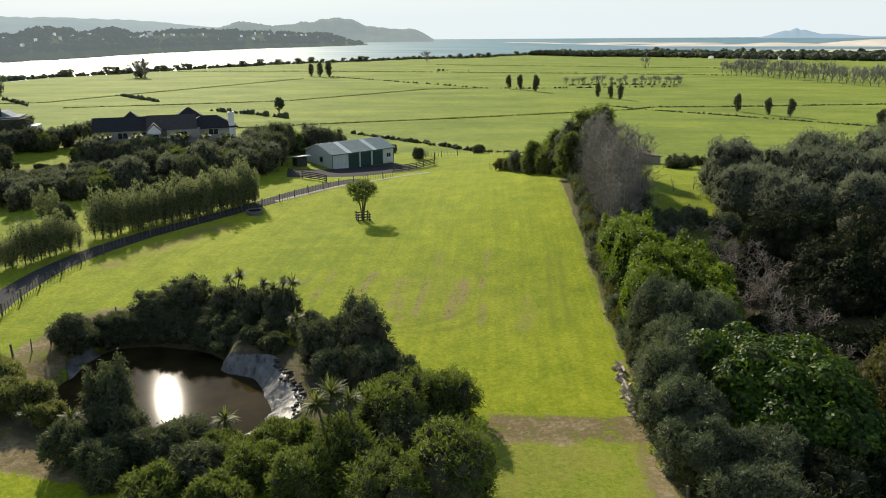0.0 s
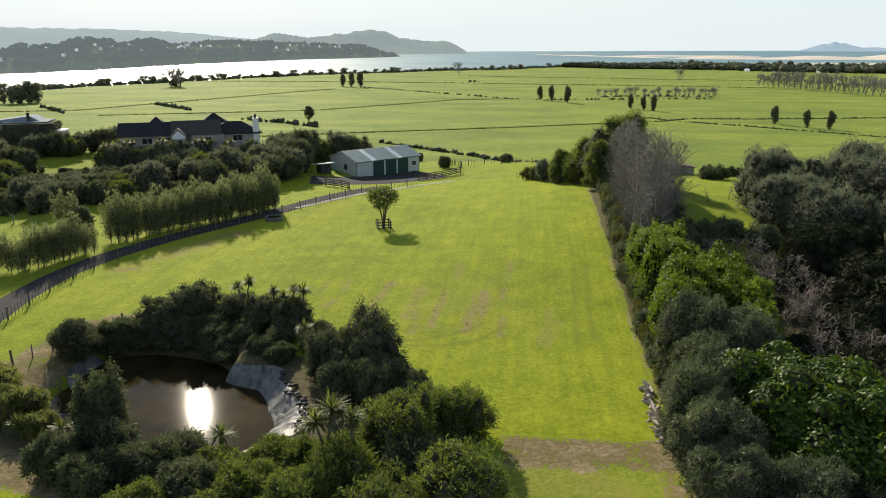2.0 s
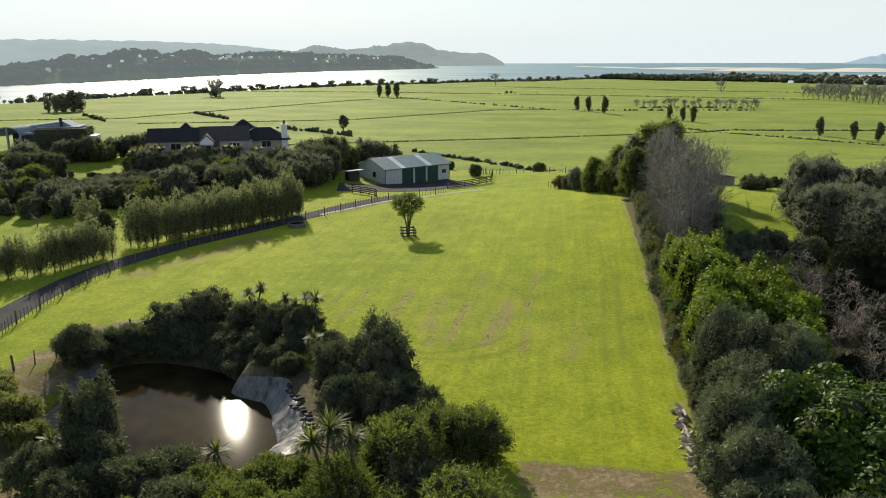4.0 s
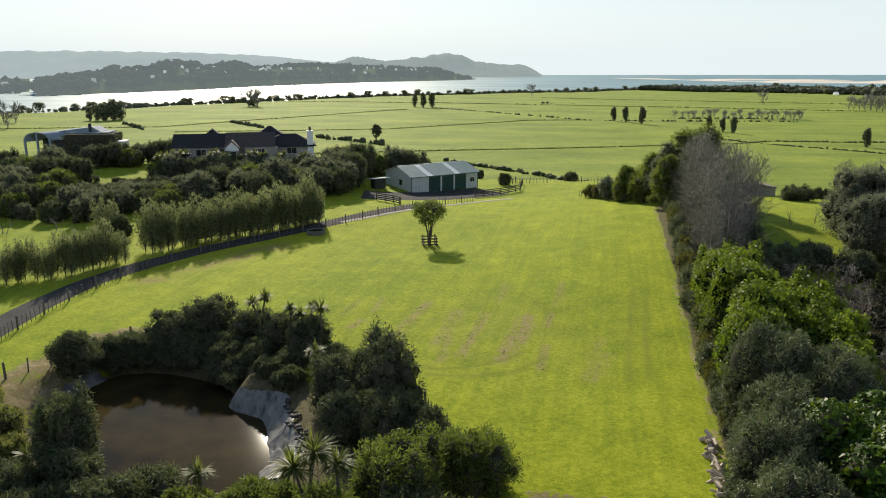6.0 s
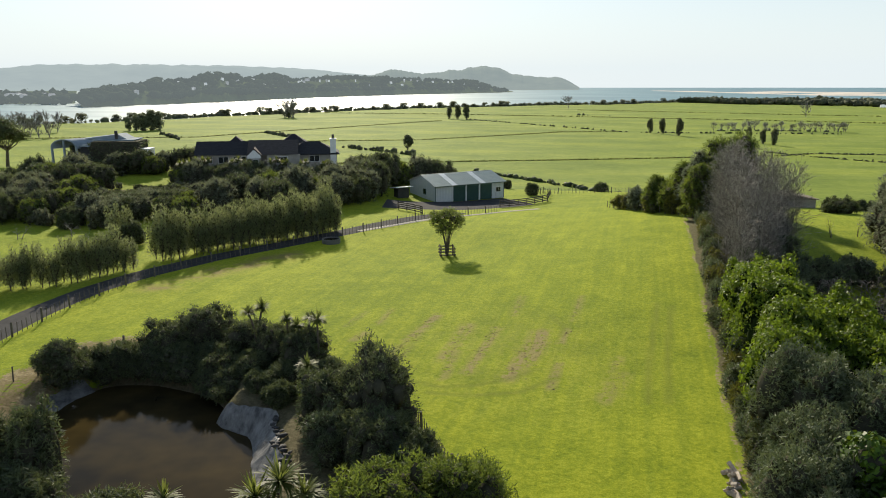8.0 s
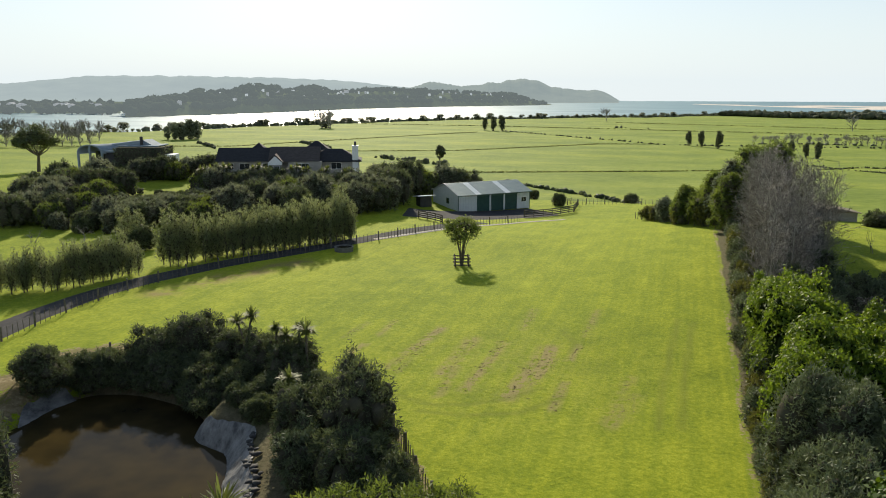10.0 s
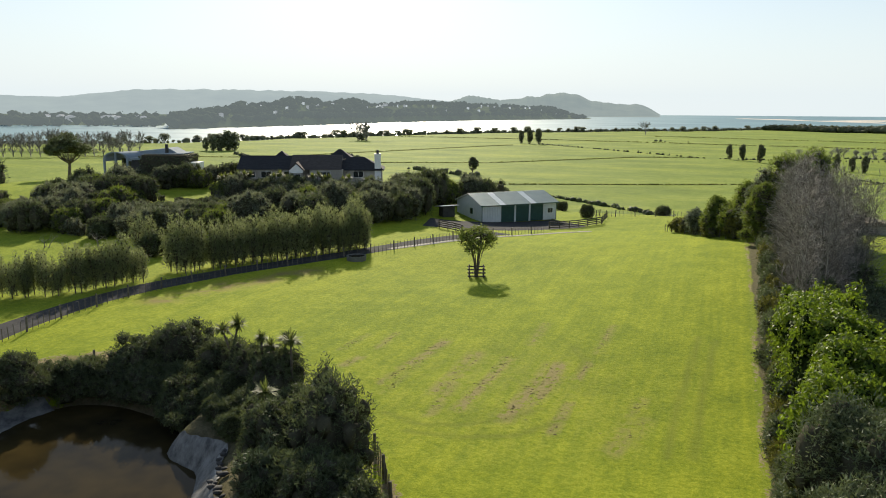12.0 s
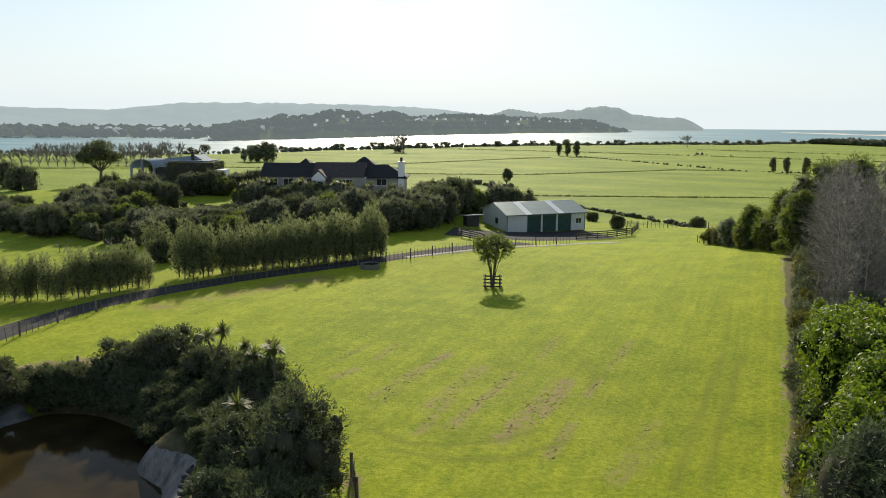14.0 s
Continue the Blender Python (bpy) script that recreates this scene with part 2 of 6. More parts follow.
def make_ground():
    """Pasture and lawn; the sheet's attributes say how much is mown, scuffed or bare."""
    m, nt, b = material("pasture")
    def attr(name):
        a = nt.nodes.new("ShaderNodeAttribute")
        a.attribute_name = name
        return a.outputs["Fac"]
    broad, mid, fine = noise_tex(nt, 0.03, 4, 0.6), noise_tex(nt, 0.35, 5, 0.65), noise_tex(nt, 3.2, 6, 0.75)
    f = maths(nt, "ADD", maths(nt, "MULTIPLY", broad, 0.25), maths(nt, "ADD", maths(nt, "MULTIPLY", mid, 0.25), maths(nt, "MULTIPLY", fine, 0.5)))
    blade = noise_tex(nt, 11.0, 3, 0.7)
    f = maths(nt, "ADD", maths(nt, "MULTIPLY", f, 0.78), maths(nt, "MULTIPLY", blade, 0.22))
    field = ramp(nt, f, [(0.42, (0.088, 0.138, 0.016)), (0.495, (0.163, 0.222, 0.028)), (0.57, (0.245, 0.285, 0.054))])
    patchy = noise_tex(nt, 0.03, 7, 0.7, (0.4, 1.4, 1.0))
    field = mix(nt, 1.0, field, ramp(nt, patchy, [(0.36, (0.66, 0.74, 0.76)), (0.5, (1.0, 1.0, 1.0)), (0.64, (1.28, 1.18, 1.0))]), "MULTIPLY")
    lawn = ramp(nt, f, [(0.42, (0.130, 0.184, 0.005)), (0.495, (0.215, 0.27, 0.008)), (0.57, (0.32, 0.355, 0.021))])
    # mowing stripes along the paddock
    stripe = noise_tex(nt, 1.0, 4, 0.65, (1.1, 0.07, 0.3), -0.06)
    lawn = mix(nt, 1.0, lawn, ramp(nt, stripe, [(0.36, (0.89, 0.92, 0.93)), (0.62, (1.08, 1.05, 1.0))]), "MULTIPLY")
    swath = noise_tex(nt, 1.0, 3, 0.6, (3.1, 0.045, 0.3), -0.02)
    lawn = mix(nt, 1.0, lawn, ramp(nt, swath, [(0.36, (0.94, 0.955, 0.96)), (0.62, (1.05, 1.03, 1.0))]), "MULTIPLY")
    col = mix(nt, attr("mown"), field, lawn)
    # old wheel scuffs, in broken lines
    lines = noise_tex(nt, 1.0, 4, 0.65, (1.25, 0.11, 0.3), -0.1)
    broken = noise_tex(nt, 1.6, 4, 0.7)
    scuff = maths(nt, "MULTIPLY", maths(nt, "MULTIPLY", attr("scuff"), ramp(nt, lines, [(0.40, (0.35, 0.35, 0.35)), (0.52, (1, 1, 1))])), ramp(nt, broken, [(0.38, (0, 0, 0)), (0.5, (1, 1, 1))]))
    col = mix(nt, maths(nt, "MULTIPLY", scuff, 0.92), col, (0.26, 0.212, 0.085))
    col = mix(nt, maths(nt, "MULTIPLY", attr("wheel"), maths(nt, "ADD", maths(nt, "MULTIPLY", fine, 1.5), -0.12)), col, (0.145, 0.17, 0.018))
    straw = maths(nt, "MULTIPLY", attr("straw"), ramp(nt, mid, [(0.4, (0, 0, 0)), (0.62, (1, 1, 1))]))
    col = mix(nt, maths(nt, "MULTIPLY", straw, 0.9), col, (0.225, 0.175, 0.06))
    soil = ramp(nt, maths(nt, "ADD", maths(nt, "MULTIPLY", mid, 0.5), maths(nt, "MULTIPLY", fine, 0.5)), [(0.38, (0.085, 0.062, 0.037)), (0.5, (0.185, 0.138, 0.076)), (0.62, (0.35, 0.28, 0.175))])
    edge = maths(nt, "ADD", attr("bare"), maths(nt, "MULTIPLY", maths(nt, "SUBTRACT", maths(nt, "ADD", maths(nt, "MULTIPLY", fine, 0.5), maths(nt, "MULTIPLY", mid, 0.5)), 0.5), maths(nt, "MINIMUM", maths(nt, "MULTIPLY", attr("bare"), 12.0), 4.5)))
    col = mix(nt, ramp(nt, edge, [(0.42, (0, 0, 0)), (0.58, (1, 1, 1))]), col, soil)
    # leaf litter tone; round the pond it also paints in shade below shrubs
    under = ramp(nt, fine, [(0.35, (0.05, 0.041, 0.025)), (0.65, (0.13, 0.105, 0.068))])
    spread = maths(nt, "ADD", attr("litter_shade"), maths(nt, "MULTIPLY", maths(nt, "SUBTRACT", maths(nt, "ADD", maths(nt, "MULTIPLY", fine, 0.5), maths(nt, "MULTIPLY", mid, 0.5)), 0.5), maths(nt, "MINIMUM", maths(nt, "MULTIPLY", attr("litter_shade"), 10.0), 3.0)))
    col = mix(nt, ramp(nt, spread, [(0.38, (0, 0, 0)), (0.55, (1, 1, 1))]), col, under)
    sand = ramp(nt, broad, [(0.35, (0.5, 0.45, 0.37)), (0.65, (0.68, 0.63, 0.55))])
    col = mix(nt, attr("sand"), col, sand)
    nt.links.new(col, b.inputs["Base Color"])
    b.inputs["Roughness"].default_value, b.inputs["Specular IOR Level"].default_value = 0.85, 0.04
    b.inputs["Sheen Weight"].default_value, b.inputs["Sheen Roughness"].default_value = 0.1, 0.6
    b.inputs["Sheen Tint"].default_value = (0.8, 0.9, 0.3, 1)
    bumped(nt, b, maths(nt, "ADD", fine, maths(nt, "MULTIPLY", mid, 0.6)), 0.75, 0.11)
    return m


GROUND = make_ground()

# ---- tools for building ----
def thing(name, label, category, at=None, group="", kind=""):
    ob = new(name)
    ob.empty_display_size = 0.2
    if at is not None:
        ob.matrix_basis = at
    return tagged(ob, label, category, group, kind)


def part(name, bm, material, parent=None, label=""):
    me = bpy.data.meshes.new(name)
    bm.to_mesh(me)
    bm.free()
    me.materials.append(material)
    ob = new(name, me)
    ob.parent = parent
    return tagged(ob, label) if label else ob


def shared(name, me, parent, m=None):
    ob = new(name, me)
    ob.parent = parent
    if m is not None:
        ob.matrix_basis = m
    return ob


def raw_mesh(name, verts, quads=None, tris=None, materials=(), smooth=False):
    """A mesh from arrays of places, four-corner faces and three-corner faces."""
    me = bpy.data.meshes.new(name)
    verts = np.asarray(verts, np.float32).reshape(-1, 3)
    q = np.zeros((0, 4), np.int32) if quads is None else np.asarray(quads, np.int32).reshape(-1, 4)
    t = np.zeros((0, 3), np.int32) if tris is None else np.asarray(tris, np.int32).reshape(-1, 3)
    me.vertices.add(len(verts))
    me.vertices.foreach_set("co", verts.ravel())
    loops = np.concatenate([q.ravel(), t.ravel()])
    me.loops.add(len(loops))
    me.loops.foreach_set("vertex_index", loops)
    me.polygons.add(len(q) + len(t))
    me.polygons.foreach_set("loop_start", np.concatenate([np.arange(len(q)) * 4, 4 * len(q) + np.arange(len(t)) * 3]).astype(np.int32))
    me.update(calc_edges=True)
    if smooth:
        me.polygons.foreach_set("use_smooth", np.ones(len(q) + len(t), bool))
    for m in materials:
        me.materials.append(m)
    return me


def box(bm, x0, y0, z0, x1, y1, z1, m=None):
    made = bmesh.ops.create_cube(bm, size=1.0)["verts"]
    bmesh.ops.transform(bm, matrix=(m or Matrix()) @ Matrix.Translation(((x0 + x1) / 2, (y0 + y1) / 2, (z0 + z1) / 2)) @ Matrix.Diagonal((x1 - x0, y1 - y0, z1 - z0, 1)), verts=made)
    return made


def boxed(x0, y0, z0, x1, y1, z1, bevel=0.0):
    bm = bmesh.new()
    box(bm, x0, y0, z0, x1, y1, z1)
    if bevel:
        bmesh.ops.bevel(bm, geom=bm.edges[:], offset=bevel, segments=1, affect="EDGES")
    return bm


def prism(profile, length):
    """A closed outline in x and z, drawn out along y."""
    bm = bmesh.new()
    a = [bm.verts.new((x, 0, z)) for x, z in profile]
    b = [bm.verts.new((x, length, z)) for x, z in profile]
    bm.faces.new(a)
    bm.faces.new(b[::-1])
    for i in range(len(a)):
        j = (i + 1) % len(a)
        bm.faces.new((a[j], a[i], b[i], b[j]))
    bmesh.ops.recalc_face_normals(bm, faces=bm.faces[:])
    return bm


def sstep(a, b, v):
    k = min(1.0, max(0.0, (v - a) / (b - a)))
    return k * k * (3 - 2 * k)


def bell(x, y, cx, cy, rx, ry):
    return math.exp(-(((x - cx) / rx) ** 2) - ((y - cy) / ry) ** 2)


POND = (-20.3, 44.8, 9.6, 5.6)
POND_TURN = radians(-27)
POND_LEVEL, SEA_LEVEL = 7.65, -0.7


def pond_shape(a):
    """How far the pond's edge bulges or draws in, by the angle from its long axis."""
    a = (a + math.pi) % (2 * math.pi) - math.pi
    bulge = float(np.interp(math.degrees(a), (-180, -60, -24, -11, -1, 11, 26, 40, 50, 62, 67, 73, 80, 86, 93, 105, 130, 150, 166, 180), (0.99, 1.05, 1.1, 1.02, 0.97, 0.88, 0.885, 0.9, 0.965, 1.03, 1.04, 0.95, 0.865, 0.87, 1.1, 1.2, 1.2, 1.1, 1.01, 0.99)))
    return bulge * (1 + 0.05 * math.sin(3 * a + 0.6) + 0.035 * math.sin(5 * a))


def pond_ring(x, y):
    px, py, rx, ry = POND
    u = (x - px) * math.cos(POND_TURN) + (y - py) * math.sin(POND_TURN)
    v = (y - py) * math.cos(POND_TURN) - (x - px) * math.sin(POND_TURN)
    a = math.atan2(v / ry, u / rx)
    return math.hypot(u / rx, v / ry) / pond_shape(a)


SHORE_X = (-4000, -900, -620, -450, -395, -372, -345, -310, -260, -200, -100, -10, 82, 220, 420, 700, 4000)
SHORE_Y = (200, 330, 400, 455, 490, 590, 660, 750, 835, 930, 1030, 1110, 1240, 1340, 1480, 1500, 1500)


def pond_place(r, a):
    """The place at a share r of the pond's radius, at the angle a from its long axis."""
    px, py, rx, ry = POND
    r *= pond_shape(a)
    u, v = rx * r * math.cos(a), ry * r * math.sin(a)
    return px + u * math.cos(POND_TURN) - v * math.sin(POND_TURN), py + u * math.sin(POND_TURN) + v * math.cos(POND_TURN)


def shore(x):
    """Where the flats end and the estuary begins."""
    return float(np.interp(x, SHORE_X, SHORE_Y)) + 12 * math.sin(x * 0.045) + 5 * math.sin(x * 0.17)


def height(x, y):
    land = 9.2 + 3.0 * bell(x, y, 19, 103, 17 if x < 19 else 42, 30) + 3.0 * bell(x, y, -90, 135, 46, 32) - 1.9 * bell(x, y, -20, 140, 24, 22)
    land -= 0.5 * bell(x, y, -14.5, 95.5, 9, 9)
    edge = 140 - 14 * sstep(5, 32, x)
    land *= 1 - sstep(edge, edge + 75, y)
    land -= 2.6 * (1 - sstep(0.75, 1.35, pond_ring(x, y)))
    if y > 180:
        land += 0.25 * noise.noise(Vector((x * 0.012, y * 0.012, 0.0)))
        s = shore(x)
        land -= 6 * sstep(s - 6, s + 30, y)
    elif y < 140:
        land += 0.12 * noise.noise(Vector((x * 0.09, y * 0.09, 3.0)))
    return land


def near_line(x, y, line):
    """The distance to a broken line."""
    best = 1e9
    for (x0, y0), (x1, y1) in zip(line, line[1:]):
        dx, dy = x1 - x0, y1 - y0
        k = min(1.0, max(0.0, ((x - x0) * dx + (y - y0) * dy) / (dx * dx + dy * dy)))
        best = min(best, math.hypot(x - x0 - k * dx, y - y0 - k * dy))
    return best


def on_ground(x, y, rz=0.0, s=1.0, sink=0.05):
    return pose(x, y, height(x, y) - sink, 0, 0, rz) @ Matrix.Scale(s, 4)


# ---- plants ----
def unit_ball():
    bm = bmesh.new()
    bmesh.ops.create_icosphere(bm, subdivisions=2, radius=1.0)
    v = np.array([p.co[:] for p in bm.verts], np.float32)
    f = np.array([[q.index for q in t.verts] for t in bm.faces], np.int32)
    bm.free()
    return v, f


BALL_V, BALL_F = unit_ball()


def lobes_of(rng, rx, ry, h, n, low=0.0, size=(0.34, 0.55), top=1.0):
    """Rounded masses that make up a crown rx, ry wide, from low up to h."""
    out = []
    for k in range(n):
        a, r = rng.uniform(0, 2 * math.pi), math.sqrt(rng.uniform(0, 1))
        s = rng.uniform(*size)
        z = low + (h - low) * rng.uniform(0.25, 0.8) * (1 - (1 - top) * r)
        lx, ly = rx * s, ry * s
        lz = min((h - low) * s * 1.05, h - z) if k % 3 else h - z
        out.append((math.cos(a) * r * (rx - lx), math.sin(a) * r * (ry - ly), z, lx, ly, max(lz, 0.25 * (h - low))))
    return np.array(out, np.float32)


def heap_lobes(rng, r, h, n):
    """Rounded masses of like size heaped into a broad ragged crown."""
    out = []
    for k in range(n):
        f, a = rng.uniform(0.12, 0.9), rng.uniform(0, 2 * math.pi)
        b = r * rng.uniform(0.3, 0.48)
        q = max(0.0, r * (1 - 0.75 * f * f) - 0.6 * b) * math.sqrt(rng.uniform(0.1, 1))
        out.append((q * math.cos(a), q * math.sin(a), min(f * h, h - b * 0.9), b, b, b * rng.uniform(0.9, 1.3)))
    return np.array(out, np.float32)


OCTA = np.array([(1, 0, 0), (0, 1, 0), (-1, 0, 0), (0, -1, 0), (0, 0, 1), (0, 0, -0.8), (0.6, 0.6, 0.6), (-0.6, 0.6, 0.6), (-0.6, -0.6, 0.6), (0.6, -0.6, 0.6)])
OCTA_F = np.array([(0, 6, 9), (0, 1, 6), (1, 7, 6), (1, 2, 7), (2, 8, 7), (2, 3, 8), (3, 9, 8), (3, 0, 9), (4, 9, 6), (4, 6, 7), (4, 7, 8), (4, 8, 9), (5, 1, 0), (5, 2, 1), (5, 3, 2), (5, 0, 3)])


def crown_mesh(name, lobes, count, size, mat, rng, slim=0.5, core=0.62, upright=0.0, sprig=3, sub=6, loose=0.3, wild=0.5, feather=0.0):
    """Many small leaves over large and small rounded masses, with a broken outline, on an inner body coloured dark for
    the shade between leaves.
    """
    main = lobes
    if sub:
        d = rng.normal(size=(len(main) * sub, 3))
        d[:, 2] += 0.35
        d /= np.linalg.norm(d, axis=1, keepdims=True)
        big = np.repeat(main, sub, 0)
        r = big[:, 3:6] * rng.uniform(0.26, 0.5, (len(big), 1))
        small = np.concatenate([big[:, :3] + d * big[:, 3:6] * 0.86, r], 1)
        lobes = np.concatenate([main, small]).astype(np.float32)
    nl = len(lobes)
    area = lobes[:, 3] * lobes[:, 4] + lobes[:, 3] * lobes[:, 5] + lobes[:, 4] * lobes[:, 5]
    if sub:
        area[: len(main)] *= 0.9
    pick = rng.choice(nl, int(count * 1.25) // sprig, p=area / area.sum())
    d = rng.normal(size=(len(pick), 3))
    d[:, 2] += 0.3
    d /= np.linalg.norm(d, axis=1, keepdims=True)
    ra = lobes[pick, 3:6]
    p = lobes[pick, :3] + d * ra * (0.84 + loose * rng.random((len(pick), 1)) ** 1.5)
    keep = np.ones(len(p), bool)
    for k in range(len(main)):
        q = (p - main[k, :3]) / main[k, 3:6]
        keep &= ~((q**2).sum(1) < 0.6)
    keep &= p[:, 2] > 0.02
    p, d, ra = p[keep], d[keep], ra[keep]
    p, d, ra = (np.repeat(a, sprig, 0) for a in (p, d, ra))
    n = len(p)
    p = p + rng.normal(size=(n, 3)) * size * 0.6
    nrm = d / ra
    nrm /= np.linalg.norm(nrm, axis=1, keepdims=True)
    nrm = nrm + wild * rng.normal(size=(n, 3))
    nrm /= np.linalg.norm(nrm, axis=1, keepdims=True)
    a = size * (0.55 + 0.75 * rng.random((n, 1)))
    b = a * slim
    if feather:
        # narrow pointed leaves that stand outwards in sprays
        t = d * feather + 0.5 * rng.normal(size=(n, 3))
        t[:, 2] += upright
        t /= np.linalg.norm(t, axis=1, keepdims=True)
        s = np.cross(nrm, t)
        s /= np.linalg.norm(s, axis=1, keepdims=True) + 1e-6
        v = np.stack([p - t * a - s * b, p - t * a + s * b, p + t * a], 1).reshape(-1, 3)
        corners = 3
    else:
        t = rng.normal(size=(n, 3))
        t[:, 2] += upright
        t -= nrm * (t * nrm).sum(1, keepdims=True)
        t /= np.linalg.norm(t, axis=1, keepdims=True)
        s = np.cross(nrm, t)
        v = np.stack([p - t * a, p + s * b + nrm * b * 0.35, p + t * a, p - s * b + nrm * b * 0.35], 1).reshape(-1, 3)
        corners = 4
    faces = np.arange(corners * n).reshape(-1, corners)
    cv, cf, off = [], [], corners * n
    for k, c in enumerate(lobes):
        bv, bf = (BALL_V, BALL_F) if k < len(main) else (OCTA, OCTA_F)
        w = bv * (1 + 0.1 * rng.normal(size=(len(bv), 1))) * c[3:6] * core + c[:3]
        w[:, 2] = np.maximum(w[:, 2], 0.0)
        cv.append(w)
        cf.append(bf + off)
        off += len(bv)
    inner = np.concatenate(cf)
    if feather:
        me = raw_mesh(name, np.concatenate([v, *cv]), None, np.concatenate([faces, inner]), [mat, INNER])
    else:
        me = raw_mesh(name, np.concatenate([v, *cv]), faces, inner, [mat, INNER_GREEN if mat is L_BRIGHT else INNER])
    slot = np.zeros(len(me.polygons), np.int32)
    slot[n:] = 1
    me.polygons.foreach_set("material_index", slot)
    return me


def tubes(name, paths, sides, mat):
    """Tapered limbs: each path is a run of (place, radius)."""
    vs, qs, off = [], [], 0
    for path in paths:
        pts = np.array([p for p, _ in path], float)
        ax = np.gradient(pts, axis=0)
        ax /= np.linalg.norm(ax, axis=1, keepdims=True) + 1e-9
        ref = np.where(np.abs(ax[:, 2:3]) > 0.9, np.array([[1.0, 0, 0]]), np.array([[0, 0, 1.0]]))
        u = np.cross(ax, ref)
        u /= np.linalg.norm(u, axis=1, keepdims=True) + 1e-9
        w = np.cross(ax, u)
        for k, (_, r) in enumerate(path):
            for j in range(sides):
                g = 2 * math.pi * j / sides
                vs.append(pts[k] + r * (math.cos(g) * u[k] + math.sin(g) * w[k]))
        for k in range(len(path) - 1):
            for j in range(sides):
                a, b = off + k * sides + j, off + k * sides + (j + 1) % sides
                qs.append((a, b, b + sides, a + sides))
        off += len(path) * sides
    return raw_mesh(name, np.array(vs), np.array(qs), None, [mat], smooth=True)


def limbs(rng, start, way, length, radius, depth, spread=0.5, lift=0.15, forks=3, out=None):
    """A branching set of limbs."""
    out = [] if out is None else out
    p, d = np.array(start, float), np.array(way, float) / np.linalg.norm(way)
    path = []
    n = 4 if depth else 3
    for k in range(n):
        path.append((p.copy(), radius * (1 - 0.55 * k / (n - 1))))
        if k < n - 1:
            d = d + rng.normal(size=3) * 0.13 + np.array([0, 0, lift * 0.3])
            d /= np.linalg.norm(d)
            p = p + d * length / (n - 1)
    out.append(path)
    if depth:
        for _ in range(forks):
            k = rng.integers(1, n)
            nd = d + rng.normal(size=3) * spread + np.array([0, 0, lift])
            limbs(rng, path[k][0], nd, length * rng.uniform(0.5, 0.8), path[k][1] * 0.6, depth - 1, spread, lift, forks, out)
    return out


def plant(name, label, category, lobes, count, size, mat, seed, trunk=(0.12, 3), at=None, group="", **more):
    """A shrub or tree: stems from the ground and a leafy crown."""
    rng = np.random.default_rng(seed)
    ob = thing(name, label, category, at, group)
    top = float(lobes[:, 2].mean())
    paths = []
    for k in range(trunk[1]):
        l = lobes[k % len(lobes)]
        paths.append([(np.array([l[0] * 0.15, l[1] * 0.15, -0.1]), trunk[0]), (np.array([l[0] * 0.5, l[1] * 0.5, top * 0.5]), trunk[0] * 0.75), (np.array([l[0], l[1], l[2]]), trunk[0] * 0.35)])
    shared("trunk", tubes("trunk", paths, 6, BARK), ob)
    shared("crown", crown_mesh("crown", lobes, count, size, mat, rng, **more), ob)
    return ob


def strap_head(rng, centre, radius, count, width=0.05):
    """A round head of long narrow leaves that arch outwards."""
    vs, qs = [], []
    for k in range(count):
        d = rng.normal(size=3)
        d[2] = abs(d[2]) * 0.9 - 0.25
        d /= np.linalg.norm(d)
        side = np.cross(d, (0, 0, 1.0))
        side /= np.linalg.norm(side) + 1e-6
        l = radius * rng.uniform(0.7, 1.1)
        a, b, c = centre + d * 0.04, centre + d * l * 0.55, centre + d * l + np.array([0, 0, -0.28 * l * (1 - abs(d[2]))])
        o = len(vs)
        vs += [a - side * width * 0.5, a + side * width * 0.5, b - side * width, b + side * width, c - side * 0.008, c + side * 0.008]
        qs += [(o, o + 1, o + 3, o + 2), (o + 2, o + 3, o + 5, o + 4)]
    return vs, qs

# ---- the land ----
def spread_axis(lo, hi, step, far_lo, far_hi, grow=1.07):
    fine = list(np.arange(lo, hi + 0.01, step))
    up, s = [fine[-1]], step
    while up[-1] < far_hi:
        s = min(s * grow, 90)
        up.append(up[-1] + s)
    down, s = [fine[0]], step
    while down[-1] > far_lo:
        s = min(s * grow, 90)
        down.append(down[-1] - s)
    return np.array(down[:0:-1] + fine + up[1:])


